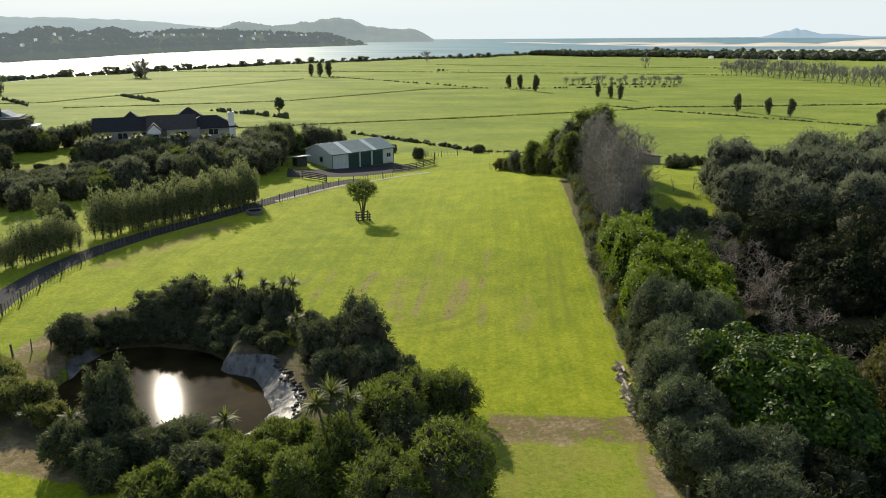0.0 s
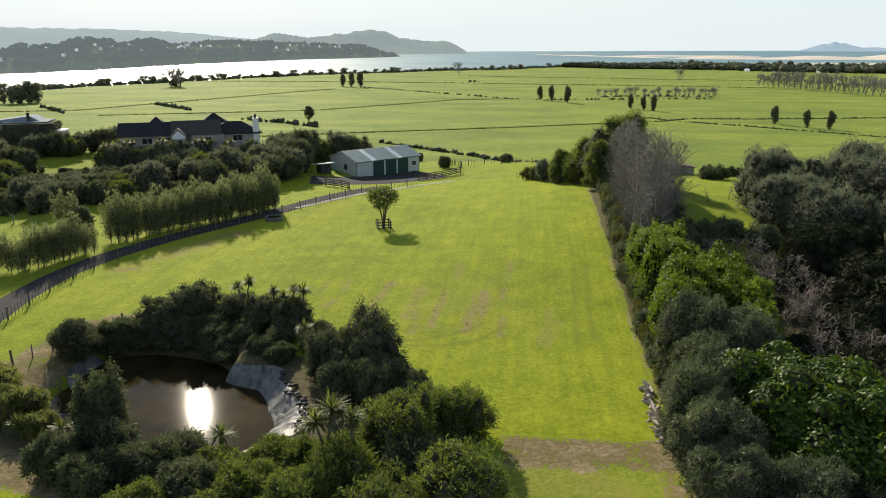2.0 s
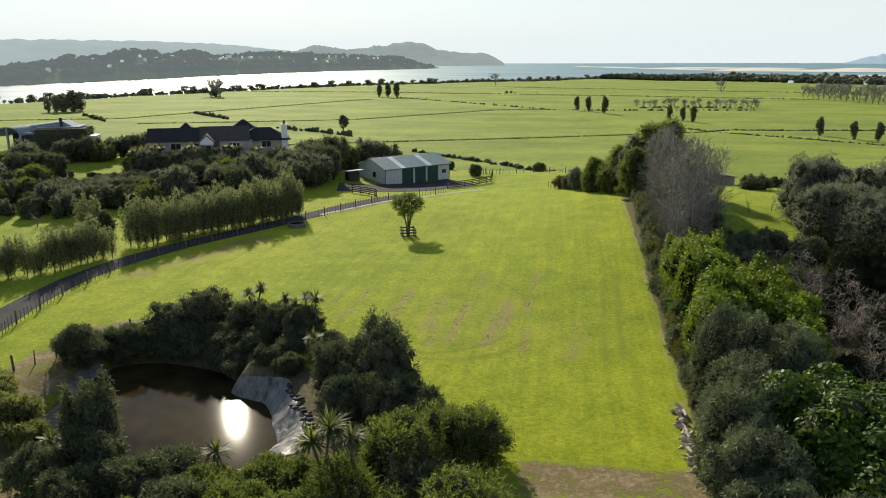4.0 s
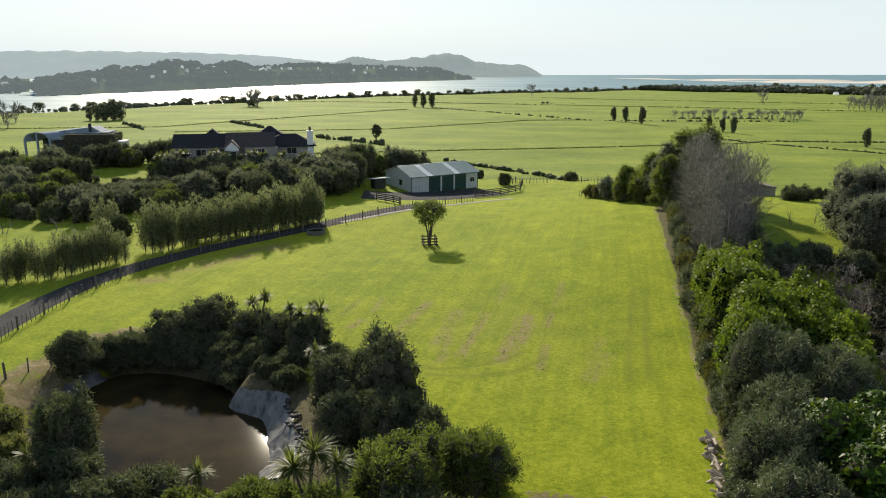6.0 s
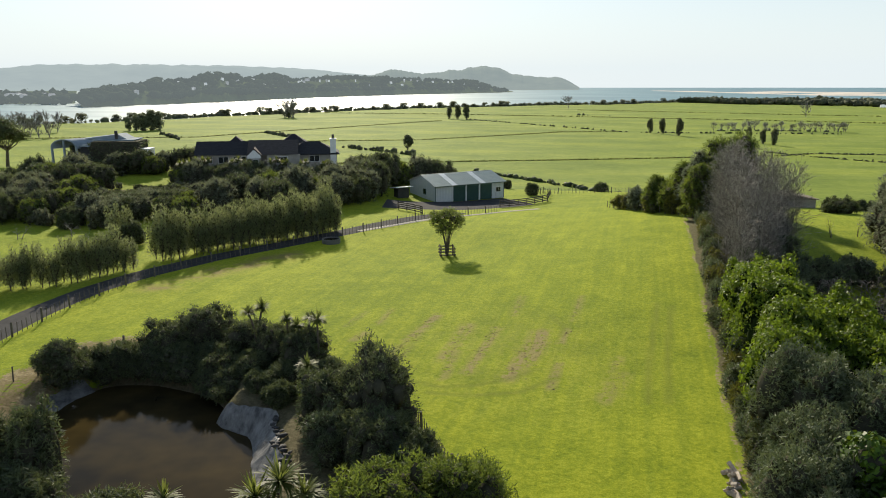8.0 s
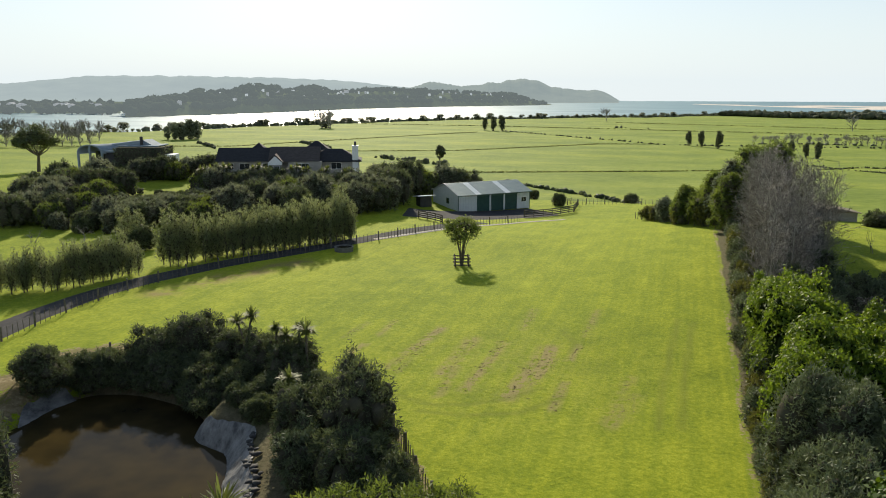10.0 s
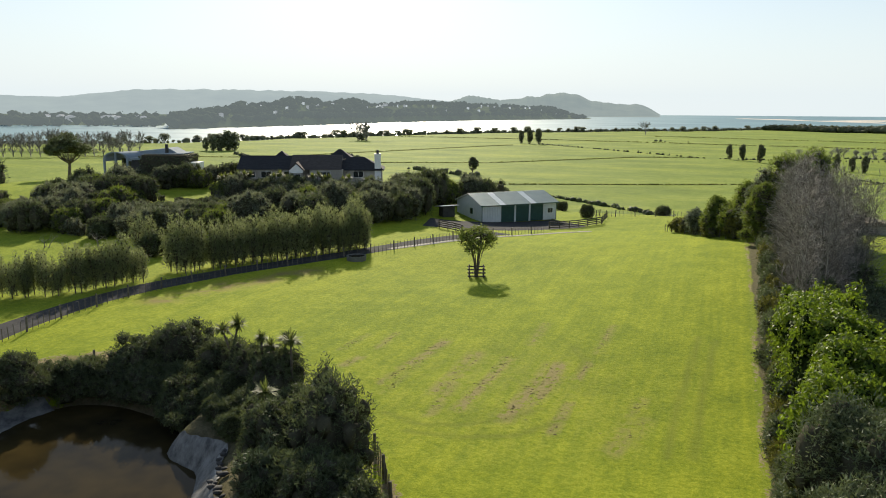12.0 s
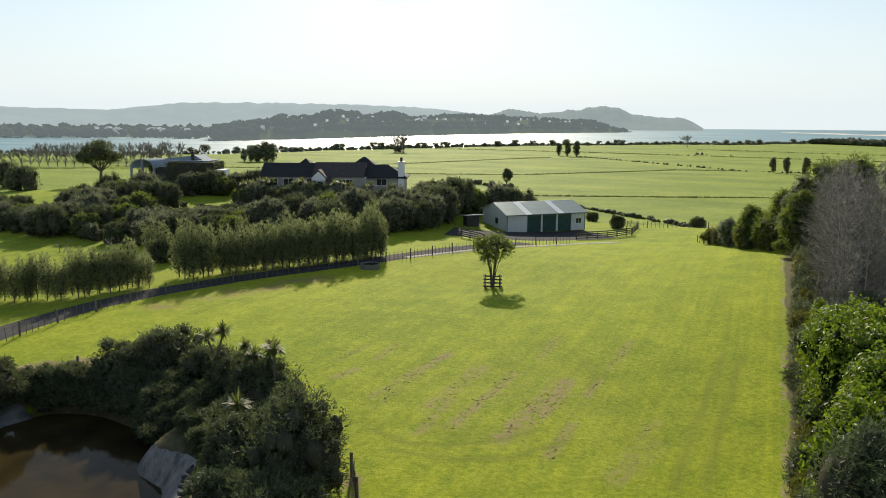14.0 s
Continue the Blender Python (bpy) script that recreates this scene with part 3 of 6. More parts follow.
HEDGE_X = 12.9
POND_FENCE = [(-5.4, 49.9), (-4.6, 48.8), (-3.6, 47.4), (-2.5, 45.6), (-0.6, 43.0), (1.6, 41.6)]
TERRACE = [(-79, 121.5), (-72.6, 133.0)]
BELOW = [(-76, 127), (-58, 96)]  # the low planting that falls away from the terrace lawn
STRAW = [(-36.9, 71), (-34.8, 78), (-30.6, 86.5)]
SCUFFS = [  # broken lines of torn turf: places, width, strength
    ([(-9.5, 59.3), (-8.7, 68.8)], 0.45, 0.9), ([(-8.6, 57.6), (-8.7, 64.2)], 0.3, 0.6), ([(-5.6, 59.1), (-5.6, 66.8)], 0.6, 0.8), ([(-4.7, 55.6), (-5.2, 61.3)], 0.4, 0.6),
    ([(-3.4, 56.9), (-3.2, 66.7)], 0.45, 0.9), ([(-0.5, 56.8), (0.2, 61.8), (0.4, 66.0)], 0.75, 1.1), ([(0.6, 59.7), (1.0, 63.8)], 0.5, 0.8), ([(2.3, 55.7), (2.5, 59.8)], 0.4, 0.7),
    ([(2.2, 63.9), (2.4, 67.0)], 0.35, 0.7), ([(2.5, 69.1), (2.8, 75.6)], 0.35, 0.6), ([(-2.4, 70.0), (-2.5, 75.5)], 0.35, 0.6), ([(6.2, 59.3), (6.4, 61.8)], 0.4, 0.6),
    ([(5.9, 54.6), (6.6, 58.9)], 0.7, 0.6), ([(-13.2, 61.1), (-12.9, 63.1)], 0.35, 0.8), ([(-14.9, 64.1), (-14.8, 67.9)], 0.35, 0.6), ([(-12.7, 65.4), (-12.9, 69.1)], 0.35, 0.6),
]
WHEELS = [  # faint wheel marks that curve round below them
    ([(-7.3, 55.0), (-4.7, 54.2), (-2.5, 54.9), (-0.4, 56.5), (1.1, 58.7)], 0.24), ([(-5.1, 53.2), (-2.2, 53.4), (0.6, 54.6), (2.6, 57.5)], 0.24), ([(1.9, 65.6), (2.0, 67.7), (0.6, 70.0)], 0.24),
    ([(8.4, 54.7), (8.5, 62.1), (9.2, 74.0)], 0.24), ([(9.6, 54.9), (9.7, 62.4), (10.3, 73.3)], 0.24),
]


def build_ground():
    xs = spread_axis(-46, 15, 0.34, -4000, 4000)
    ys = spread_axis(28, 82, 0.36, -300, 4850, 1.03)
    nx, ny = len(xs), len(ys)
    co = np.zeros((ny, nx, 3), np.float32)
    layers = {k: np.zeros((ny, nx), np.float32) for k in ("mown", "scuff", "wheel", "straw", "bare", "litter_shade", "sand")}
    for j, y in enumerate(ys):
        for i, x in enumerate(xs):
            co[j, i] = (x, y, height(x, y))
            if -130 < x < 60 and y < 190:
                inside = sstep(-46, -42, x) * (1 - sstep(HEDGE_X - 0.4, HEDGE_X + 0.2, x)) * (1 - sstep(128, 150, y))
                layers["mown"][j, i] = max(inside, 0.75) * (1 - 0.6 * sstep(0, 3, x) * (1 - sstep(12, 13, x)) * (1 - sstep(38, 40, y)))
                layers["scuff"][j, i] = max(0.2 * bell(x, y, -2, 62, 9, 9), *[1.35 * s * math.exp(-(near_line(x, y, l) / w) ** 2) for l, w, s in SCUFFS], 0.0) if -18 < x < 12 and 50 < y < 80 else 0.0
                layers["wheel"][j, i] = max(math.exp(-((near_line(x, y, l) / w) ** 2)) for l, w in WHEELS) if -18 < x < 12 and 50 < y < 80 else 0.0
                layers["straw"][j, i] = max(1.5 * math.exp(-(near_line(x, y, STRAW) / 1.9) ** 2), 0.4 * sstep(0, 3, x) * (1 - sstep(12, 13, x)) * (1 - sstep(38, 39.5, y)))
                hedge_strip = 0.6 * sstep(HEDGE_X - 0.6, HEDGE_X - 0.1, x) * (1 - sstep(HEDGE_X + 1.2, HEDGE_X + 2.2, x)) * (1 - sstep(106, 112, y))
                gate_band = 0.76 * sstep(2.0, 3.6, x) * (1 - sstep(12.4, 13.4, x)) * sstep(36.2, 37.8, y) * (1 - sstep(39.9, 41.2, y))
                gate_band = max(gate_band, 0.5 * sstep(11.0, 11.8, x) * (1 - sstep(12.8, 13.4, x)) * (1 - sstep(40, 42, y)), 0.17 * sstep(3.5, 5.5, x) * (1 - sstep(12.6, 13.2, x)) * (1 - sstep(36.5, 38, y)))
                gate_band = max(gate_band, 0.75 * math.exp(-(near_line(x, y, POND_FENCE) / 0.6) ** 2))
                d = pond_ring(x, y)
                bank = sstep(1.0, 1.15, d) * (1 - sstep(1.5, 1.75, d)) * sstep(-25, -29, x)
                track = (1 - sstep(2.0, 3.2, abs(y - (34.3 - 0.2 * (x + 21))))) * (1 - sstep(-17, -9, x)) * sstep(-44, -36, x)
                layers["bare"][j, i] = max(0.62 * hedge_strip, gate_band, bank * 0.85, track)
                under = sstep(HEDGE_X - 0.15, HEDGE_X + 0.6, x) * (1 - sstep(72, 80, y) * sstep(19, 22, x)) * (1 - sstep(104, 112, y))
                # pond bank ring: shade under the shrubs, painted with the dark litter tone
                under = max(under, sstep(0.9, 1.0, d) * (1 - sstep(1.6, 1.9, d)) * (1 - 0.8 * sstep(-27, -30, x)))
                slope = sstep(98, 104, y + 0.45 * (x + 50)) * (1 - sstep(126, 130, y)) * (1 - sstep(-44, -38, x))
                layers["litter_shade"][j, i] = max(under * (1 - sstep(86, 92, y) * sstep(20, 23, x)), slope * 0.8 * sstep(5.0, 7.5, near_line(x, y, TERRACE)))
            elif x > 120 and y > 1250:
                layers["sand"][j, i] = 1.0 if x > 420 and y > 1300 else sstep(0.0, 0.06, noise.noise(Vector((x * 0.002, y * 0.002, 5.0))) + 0.1)
    idx = np.arange(nx * ny).reshape(ny, nx)
    quads = np.stack([idx[:-1, :-1], idx[:-1, 1:], idx[1:, 1:], idx[1:, :-1]], -1)
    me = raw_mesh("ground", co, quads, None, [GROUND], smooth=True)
    for k, v in layers.items():
        a = me.attributes.new(k, "FLOAT", "POINT")
        a.data.foreach_set("value", v.ravel())
    return tagged(new("ground", me), "green mown paddock running down to wide flat pasture", "ground", kind="structure")


build_ground()


def strip(name, line, width, mat, label, category, lift=0.03, step=1.0, thick=0.0):
    """A ribbon that lies on the ground along a line."""
    pts = []
    for (x0, y0), (x1, y1) in zip(line, line[1:]):
        n = max(1, int(math.hypot(x1 - x0, y1 - y0) / step))
        pts += [(x0 + (x1 - x0) * k / n, y0 + (y1 - y0) * k / n) for k in range(n)]
    pts = np.array(pts + [line[-1]], float)
    for _ in range(3):
        pts[1:-1] = (pts[:-2] + 2 * pts[1:-1] + pts[2:]) / 4
    ax = np.gradient(pts, axis=0)
    ax /= np.linalg.norm(ax, axis=1, keepdims=True)
    nrm = np.stack([-ax[:, 1], ax[:, 0]], 1)
    across = np.linspace(-0.5, 0.5, 7)
    v = []
    for p, n in zip(pts, nrm):
        for c in across:
            q = p + n * width * c
            v.append((q[0], q[1], height(q[0], q[1]) + lift - (0.12 if abs(c) > 0.49 else 0)))
    k = len(across)
    idx = np.arange(len(v)).reshape(-1, k)
    quads = np.stack([idx[:-1, :-1], idx[1:, :-1], idx[1:, 1:], idx[:-1, 1:]], -1)
    return tagged(new(name, raw_mesh(name, np.array(v), quads, None, [mat], True)), label, category, kind="structure")


DRIVE = [(-36, 40), (-40.4, 51), (-42.2, 60), (-42.6, 68), (-41.6, 75), (-38.9, 82.5), (-35.2, 89), (-31.5, 96), (-28.6, 102.5), (-26.4, 109), (-23, 116), (-20, 123)]
strip("road", DRIVE, 3.8, ASPHALT, "dark sealed farm driveway beside the paddock fence", "driveway", 0.05)
# seal carried up to the shed wall, its dark tone adding to shed shade
strip("yard", [(-33.5, 126.5), (-29.5, 127.5), (-23.7, 131.8), (-13.6, 141.8)], 11.5, ASPHALT, "dark sealed yard in front of the shed", "yard", 0.07)


strip("gravel_edge", [(-28.2, 101.0), (-24.1, 109.3), (-18.6, 119.2), (-14.2, 125.8), (-8.5, 131.5)], 1.0, GRAVEL, "pale gravel edge below the driveway fence", "path", 0.06)


def build_water():
    bm = bmesh.new()
    v = [bm.verts.new(p) for p in ((-4600, -100, SEA_LEVEL), (4600, -100, SEA_LEVEL), (4600, 4950, SEA_LEVEL), (-4600, 4950, SEA_LEVEL))]
    bm.faces.new(v)
    tagged(part("water", bm, SEA), "pale blue estuary and open sea", "water", kind="structure")
    bm = bmesh.new()
    ring = [bm.verts.new((*pond_place(1.2, a), POND_LEVEL)) for a in np.linspace(0, 2 * math.pi, 64, endpoint=False)]
    bm.faces.new(ring)
    tagged(part("pond_water", bm, POND_WATER), "still brown pond water with a bright sun glint", "water", kind="structure")


build_water()


def build_liner(start, end, angles, outers):
    """The bare plastic sheet on the pond's bank, wrinkled, between two angles round the pond."""
    na, nr = int((end - start) * 1.2), 34
    v = []
    for i in range(na):
        deg = start + (end - start) * i / (na - 1)
        a = math.radians(deg)
        outer = float(np.interp(deg, angles, outers)) + 0.02 * math.sin(7 * a) + 0.015 * math.sin(17 * a)
        for j in range(nr):
            x, y = pond_place(0.88 + (outer - 0.88) * j / (nr - 1), a)
            fold = 0.10 * noise.noise(Vector((x * 0.9 + y * 0.6, y * 0.4, 1.0))) + 0.11 * abs(noise.noise(Vector((x * 1.5 + y * 1.1, y * 0.5 - x * 0.4, 4.0)))) + 0.05 * noise.noise(Vector((x * 3.1, y * 3.1, 7.0)))
            v.append((x, y, height(x, y) + 0.08 + fold))
    idx = np.arange(na * nr).reshape(na, nr)
    quads = np.stack([idx[:-1, :-1], idx[:-1, 1:], idx[1:, 1:], idx[1:, :-1]], -1)
    ob = new("pond_liner", raw_mesh("pond_liner", np.array(v), quads, None, [LINER], True))
    tagged(ob, "wrinkled grey plastic liner on the pond bank", "pond liner")


LINER_A = (-45, -26, -1, 12, 35, 56, 63, 75, 84, 92, 96)
LINER_R = (1.2, 1.25, 1.31, 1.3, 1.255, 1.22, 1.25, 1.22, 1.22, 1.0, 0.92)
build_liner(-42, 95, LINER_A, LINER_R)
build_liner(160, 206, (160, 166, 190, 206), (0.95, 1.1, 1.14, 1.0))


def stone_edging():
    """Dark stones that hold the liner's outer edge."""
    rng = np.random.default_rng(31)
    ob = thing("stone_edging", "row of rough dark stones along the pond liner", "stones")
    for k in range(30):
        a = math.radians(2 + 2.1 * k)
        outer = float(np.interp(math.degrees(a), LINER_A, LINER_R))
        x, y = pond_place(outer + rng.normal() * 0.02, a)
        r = rng.uniform(0.12, 0.24)
        v = OCTA * (1 + 0.2 * rng.normal(size=(10, 1))) * (r * 1.3, r, r * 0.7)
        shared("stone", raw_mesh("stone", v, None, OCTA_F, [BASALT]), ob, pose(x, y, height(x, y) + 0.12, 0, 0, rng.uniform(0, 360)))


stone_edging()


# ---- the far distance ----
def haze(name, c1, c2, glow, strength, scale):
    """Distance: its own tone, with the air's haze painted over it as a glow."""
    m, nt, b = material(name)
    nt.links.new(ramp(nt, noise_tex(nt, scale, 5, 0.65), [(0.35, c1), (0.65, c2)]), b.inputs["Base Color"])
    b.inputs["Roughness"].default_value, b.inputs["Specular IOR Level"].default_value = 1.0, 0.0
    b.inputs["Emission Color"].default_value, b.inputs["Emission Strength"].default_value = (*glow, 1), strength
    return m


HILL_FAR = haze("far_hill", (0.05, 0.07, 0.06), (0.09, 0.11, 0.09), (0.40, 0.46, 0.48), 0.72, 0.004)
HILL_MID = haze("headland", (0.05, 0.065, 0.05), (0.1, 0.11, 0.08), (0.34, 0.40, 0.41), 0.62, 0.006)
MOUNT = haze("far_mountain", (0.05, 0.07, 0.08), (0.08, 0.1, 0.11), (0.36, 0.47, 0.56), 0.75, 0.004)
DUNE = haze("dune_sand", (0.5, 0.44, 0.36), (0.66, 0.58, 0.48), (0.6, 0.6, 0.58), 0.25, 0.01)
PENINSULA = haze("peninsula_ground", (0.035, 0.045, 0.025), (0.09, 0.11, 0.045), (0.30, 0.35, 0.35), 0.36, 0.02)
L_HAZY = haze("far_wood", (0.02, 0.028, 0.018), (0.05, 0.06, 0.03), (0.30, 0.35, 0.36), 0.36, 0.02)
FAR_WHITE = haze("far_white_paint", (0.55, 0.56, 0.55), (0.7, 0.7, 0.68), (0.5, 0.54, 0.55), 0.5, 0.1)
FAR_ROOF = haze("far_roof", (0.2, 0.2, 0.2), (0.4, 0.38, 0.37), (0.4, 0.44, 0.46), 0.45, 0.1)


def ridge(name, skyline, distance, depth, mat, label, rough=0.05, seed=1):
    """A range of hills: bearings in degrees west of the view's axis and the skyline's rise in degrees."""
    az = np.array([a for a, _ in skyline])[::-1]
    el = np.array([e for _, e in skyline])[::-1]
    n, rows = 260, 12
    v = []
    for i in range(n):
        a = az[0] + (az[-1] - az[0]) * i / (n - 1)
        crest = distance * math.tan(math.radians(float(np.interp(a, az, el)))) + 30
        crest *= 1 + rough * noise.noise(Vector((a * 1.3, seed, 0))) + 0.5 * rough * noise.noise(Vector((a * 5.0, seed, 2)))
        for j in range(rows):
            k = j / (rows - 1)
            d = distance - depth * (1 - k)
            x, y = 5 - d * math.sin(math.radians(a)), d * math.cos(math.radians(a))
            w = math.sin(k * math.pi / 2) ** 1.3 * (1 + 0.35 * noise.noise(Vector((a * 0.7, k * 3, seed))) * (1 - k))
            v.append((x, y, -2 + (crest + 2) * w))
    idx = np.arange(n * rows).reshape(n, rows)
    quads = np.stack([idx[:-1, :-1], idx[:-1, 1:], idx[1:, 1:], idx[1:, :-1]], -1)
    tagged(new(name, raw_mesh(name, np.array(v), quads, None, [mat], True)), label, "backdrop", kind="structure")


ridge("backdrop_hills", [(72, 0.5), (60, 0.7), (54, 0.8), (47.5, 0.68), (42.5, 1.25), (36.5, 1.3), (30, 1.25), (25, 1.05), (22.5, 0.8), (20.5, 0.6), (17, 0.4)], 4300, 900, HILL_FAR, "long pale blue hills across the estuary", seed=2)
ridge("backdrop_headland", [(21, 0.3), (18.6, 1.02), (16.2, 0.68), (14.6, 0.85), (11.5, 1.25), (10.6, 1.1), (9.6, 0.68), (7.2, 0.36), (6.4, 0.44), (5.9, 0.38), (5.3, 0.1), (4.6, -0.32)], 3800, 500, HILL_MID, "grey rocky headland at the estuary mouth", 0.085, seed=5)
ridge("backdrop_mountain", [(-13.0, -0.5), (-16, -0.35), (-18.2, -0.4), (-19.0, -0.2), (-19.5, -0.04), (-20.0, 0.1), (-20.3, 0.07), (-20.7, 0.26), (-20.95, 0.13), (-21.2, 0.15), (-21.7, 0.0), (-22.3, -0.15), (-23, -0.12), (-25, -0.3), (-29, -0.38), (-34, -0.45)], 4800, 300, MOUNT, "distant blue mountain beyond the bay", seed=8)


def dunes():
    rng = np.random.default_rng(4)
    v, q = [], []
    for (x0, y0), (x1, y1), w, h in (((30, 3050), (420, 1950), 60, 4), ((380, 2050), (900, 1850), 120, 9), ((850, 1900), (2300, 2300), 260, 34), ((250, 2500), (700, 2400), 70, 5)):
        n, m = 60, 9
        o = len(v)
        for i in range(n):
            k = i / (n - 1)
            for j in range(m):
                c = j / (m - 1) * 2 - 1
                x, y = x0 + (x1 - x0) * k, y0 + (y1 - y0) * k + c * w
                z = -1.5 + (h * (0.55 + 0.6 * noise.noise(Vector((x * 0.006, y * 0.006, 1)))) + 1.5) * (1 - c * c) * math.sin(math.pi * min(1, max(0, k))) ** 0.4
                v.append((x, y, z))
        idx = o + np.arange(n * m).reshape(n, m)
        q.append(np.stack([idx[:-1, :-1], idx[1:, :-1], idx[1:, 1:], idx[:-1, 1:]], -1).reshape(-1, 4))
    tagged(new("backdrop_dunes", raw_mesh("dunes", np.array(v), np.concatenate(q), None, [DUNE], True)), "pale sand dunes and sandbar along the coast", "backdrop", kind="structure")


dunes()


# ---- the peninsula across the water ----
PEN = [(40.2, -1.2, 1120, 0.0), (39.3, -0.25, 1150, 14), (36.5, 0.1, 1220, 30), (31.0, 0.62, 1380, 44), (28.5, 0.6, 1510, 46), (25.0, 0.5, 1700, 44), (20.8, 0.62, 1950, 50), (17.0, 0.4, 2200, 46), (12.5, 0.25, 2450, 38), (10.4, -0.35, 2600, 14), (7.6, -0.62, 2750, 3)]


def peninsula():
    az = np.array([p[0] for p in PEN])[::-1]
    el = np.array([p[1] for p in PEN])[::-1]
    ds = np.array([p[2] for p in PEN])[::-1]
    n, rows = 200, 14
    v, tops = [], []
    for i in range(n):
        a = az[0] + (az[-1] - az[0]) * i / (n - 1)
        d0 = float(np.interp(a, az, ds))
        crest = max(0.5, 28 + d0 * math.tan(math.radians(float(np.interp(a, az, el)))) - 7)
        for j in range(rows):
            k = j / (rows - 1)
            d = d0 * (0.93 + 0.27 * k)
            s = math.sin(math.pi * min(1, k * 1.15)) ** 0.8 if k * 1.15 < 1 else 0
            z = -1.5 + crest * s * (1 + 0.25 * noise.noise(Vector((a * 0.5, k * 4, 1))))
            p = (5 - d * math.sin(math.radians(a)), d * math.cos(math.radians(a)), z)
            v.append(p)
            tops.append((*p, a, k))
    idx = np.arange(n * rows).reshape(n, rows)
    quads = np.stack([idx[:-1, :-1], idx[:-1, 1:], idx[1:, 1:], idx[1:, :-1]], -1)
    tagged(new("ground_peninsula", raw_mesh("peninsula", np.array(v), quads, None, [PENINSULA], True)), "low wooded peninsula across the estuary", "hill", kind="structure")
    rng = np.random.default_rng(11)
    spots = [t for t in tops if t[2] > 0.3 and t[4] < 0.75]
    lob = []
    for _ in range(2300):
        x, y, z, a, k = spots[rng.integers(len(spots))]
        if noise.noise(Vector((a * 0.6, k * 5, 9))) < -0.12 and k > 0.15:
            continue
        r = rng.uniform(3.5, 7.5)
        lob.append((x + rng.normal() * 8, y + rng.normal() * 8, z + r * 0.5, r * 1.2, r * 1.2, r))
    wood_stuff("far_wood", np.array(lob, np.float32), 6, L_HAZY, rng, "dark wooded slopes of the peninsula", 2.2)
    houses = [t for t in spots if 12 < t[3] < 38 and 0.15 < t[4] < 0.42 and t[2] > 8]
    for k in range(60):
        x, y, z, a, kk = houses[rng.integers(len(houses))]
        far_house(x, y, z + rng.uniform(0.5, 2), rng.uniform(3.5, 7), rng.uniform(0, 180), rng)


def wood_stuff(name, lobes, per, mat, rng, label, size):
    """Far trees nobody could count: rough rounded heads with leafy edges."""
    n = len(lobes)
    octa, tri = OCTA, OCTA_F
    v = (octa[None] * (1 + 0.22 * rng.normal(size=(n, 10, 1))) * lobes[:, None, 3:6] + lobes[:, None, :3]).reshape(-1, 3)
    t = (tri[None] + 10 * np.arange(n)[:, None, None]).reshape(-1, 3)
    m = n * per
    pick = np.repeat(np.arange(n), per)
    d = rng.normal(size=(m, 3))
    d[:, 2] = abs(d[:, 2])
    d /= np.linalg.norm(d, axis=1, keepdims=True)
    p = lobes[pick, :3] + d * lobes[pick, 3:6] * 1.02
    e1, e2 = rng.normal(size=(m, 3)), rng.normal(size=(m, 3))
    s = size * rng.uniform(0.5, 1.1, (m, 1)) / 1.7
    lv = np.stack([p - e1 * s, p + e2 * s * 0.6, p + e1 * s, p - e2 * s * 0.6], 1).reshape(-1, 3)
    quads = len(v) + np.arange(4 * m).reshape(-1, 4)
    return tagged(new(name, raw_mesh(name, np.concatenate([v, lv]), quads, t, [mat])), label, "trees", kind="stuff")


def far_house(x, y, z, w, rz, rng):
    ob = thing("house", "small pale house among trees across the water", "house", pose(x, y, z, 0, 0, rz), "far houses")
    d, h = w * 0.6, rng.uniform(2.6, 3.8)
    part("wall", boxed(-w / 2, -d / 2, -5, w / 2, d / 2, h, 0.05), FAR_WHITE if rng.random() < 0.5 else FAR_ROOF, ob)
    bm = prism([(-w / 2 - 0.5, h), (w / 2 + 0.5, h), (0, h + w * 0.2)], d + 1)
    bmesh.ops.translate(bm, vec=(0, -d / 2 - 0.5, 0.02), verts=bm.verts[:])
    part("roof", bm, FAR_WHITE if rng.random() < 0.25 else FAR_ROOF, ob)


peninsula()

# ---- far shore on the west, woods on the east ----
def far_bank():
    rng = np.random.default_rng(21)
    lob = []
    for _ in range(900):
        a = rng.uniform(40.5, 75)
        d = 1200 + 90 * sstep(40, 52, a) + rng.uniform(0, 420)
        r = rng.uniform(4, 8)
        lob.append((5 - d * math.sin(math.radians(a)), d * math.cos(math.radians(a)), r * 0.5 + 0.012 * (d - 1150) * rng.uniform(0, 1.6), r * 1.3, r * 1.3, r * rng.uniform(0.8, 1.3)))
    wood_stuff("far_wood", np.array(lob, np.float32), 6, L_HAZY, rng, "dark trees on the far bank of the estuary", 2.4)
    n, m = 60, 5
    v = []
    for i in range(n):
        a = 40.4 + 45 * i / (n - 1)
        for j in range(m):
            d = 1190 + 90 * sstep(40, 52, a) + 380 * j
            v.append((5 - d * math.sin(math.radians(a)), d * math.cos(math.radians(a)), -1.5 + (1.5 + 1.6 * j) * (j > 0)))
    idx = np.arange(n * m).reshape(n, m)
    tagged(new("ground_far_bank", raw_mesh("bank", np.array(v), np.stack([idx[:-1, :-1], idx[:-1, 1:], idx[1:, 1:], idx[1:, :-1]], -1), None, [PENINSULA], True)), "low far bank of the estuary", "ground", kind="structure")
    for _ in range(10):
        a, d = rng.uniform(41.0, 48), rng.uniform(1290, 1500)
        far_house(5 - d * math.sin(math.radians(a)), d * math.cos(math.radians(a)), 9, rng.uniform(8, 18), rng.uniform(0, 180), rng)


far_bank()


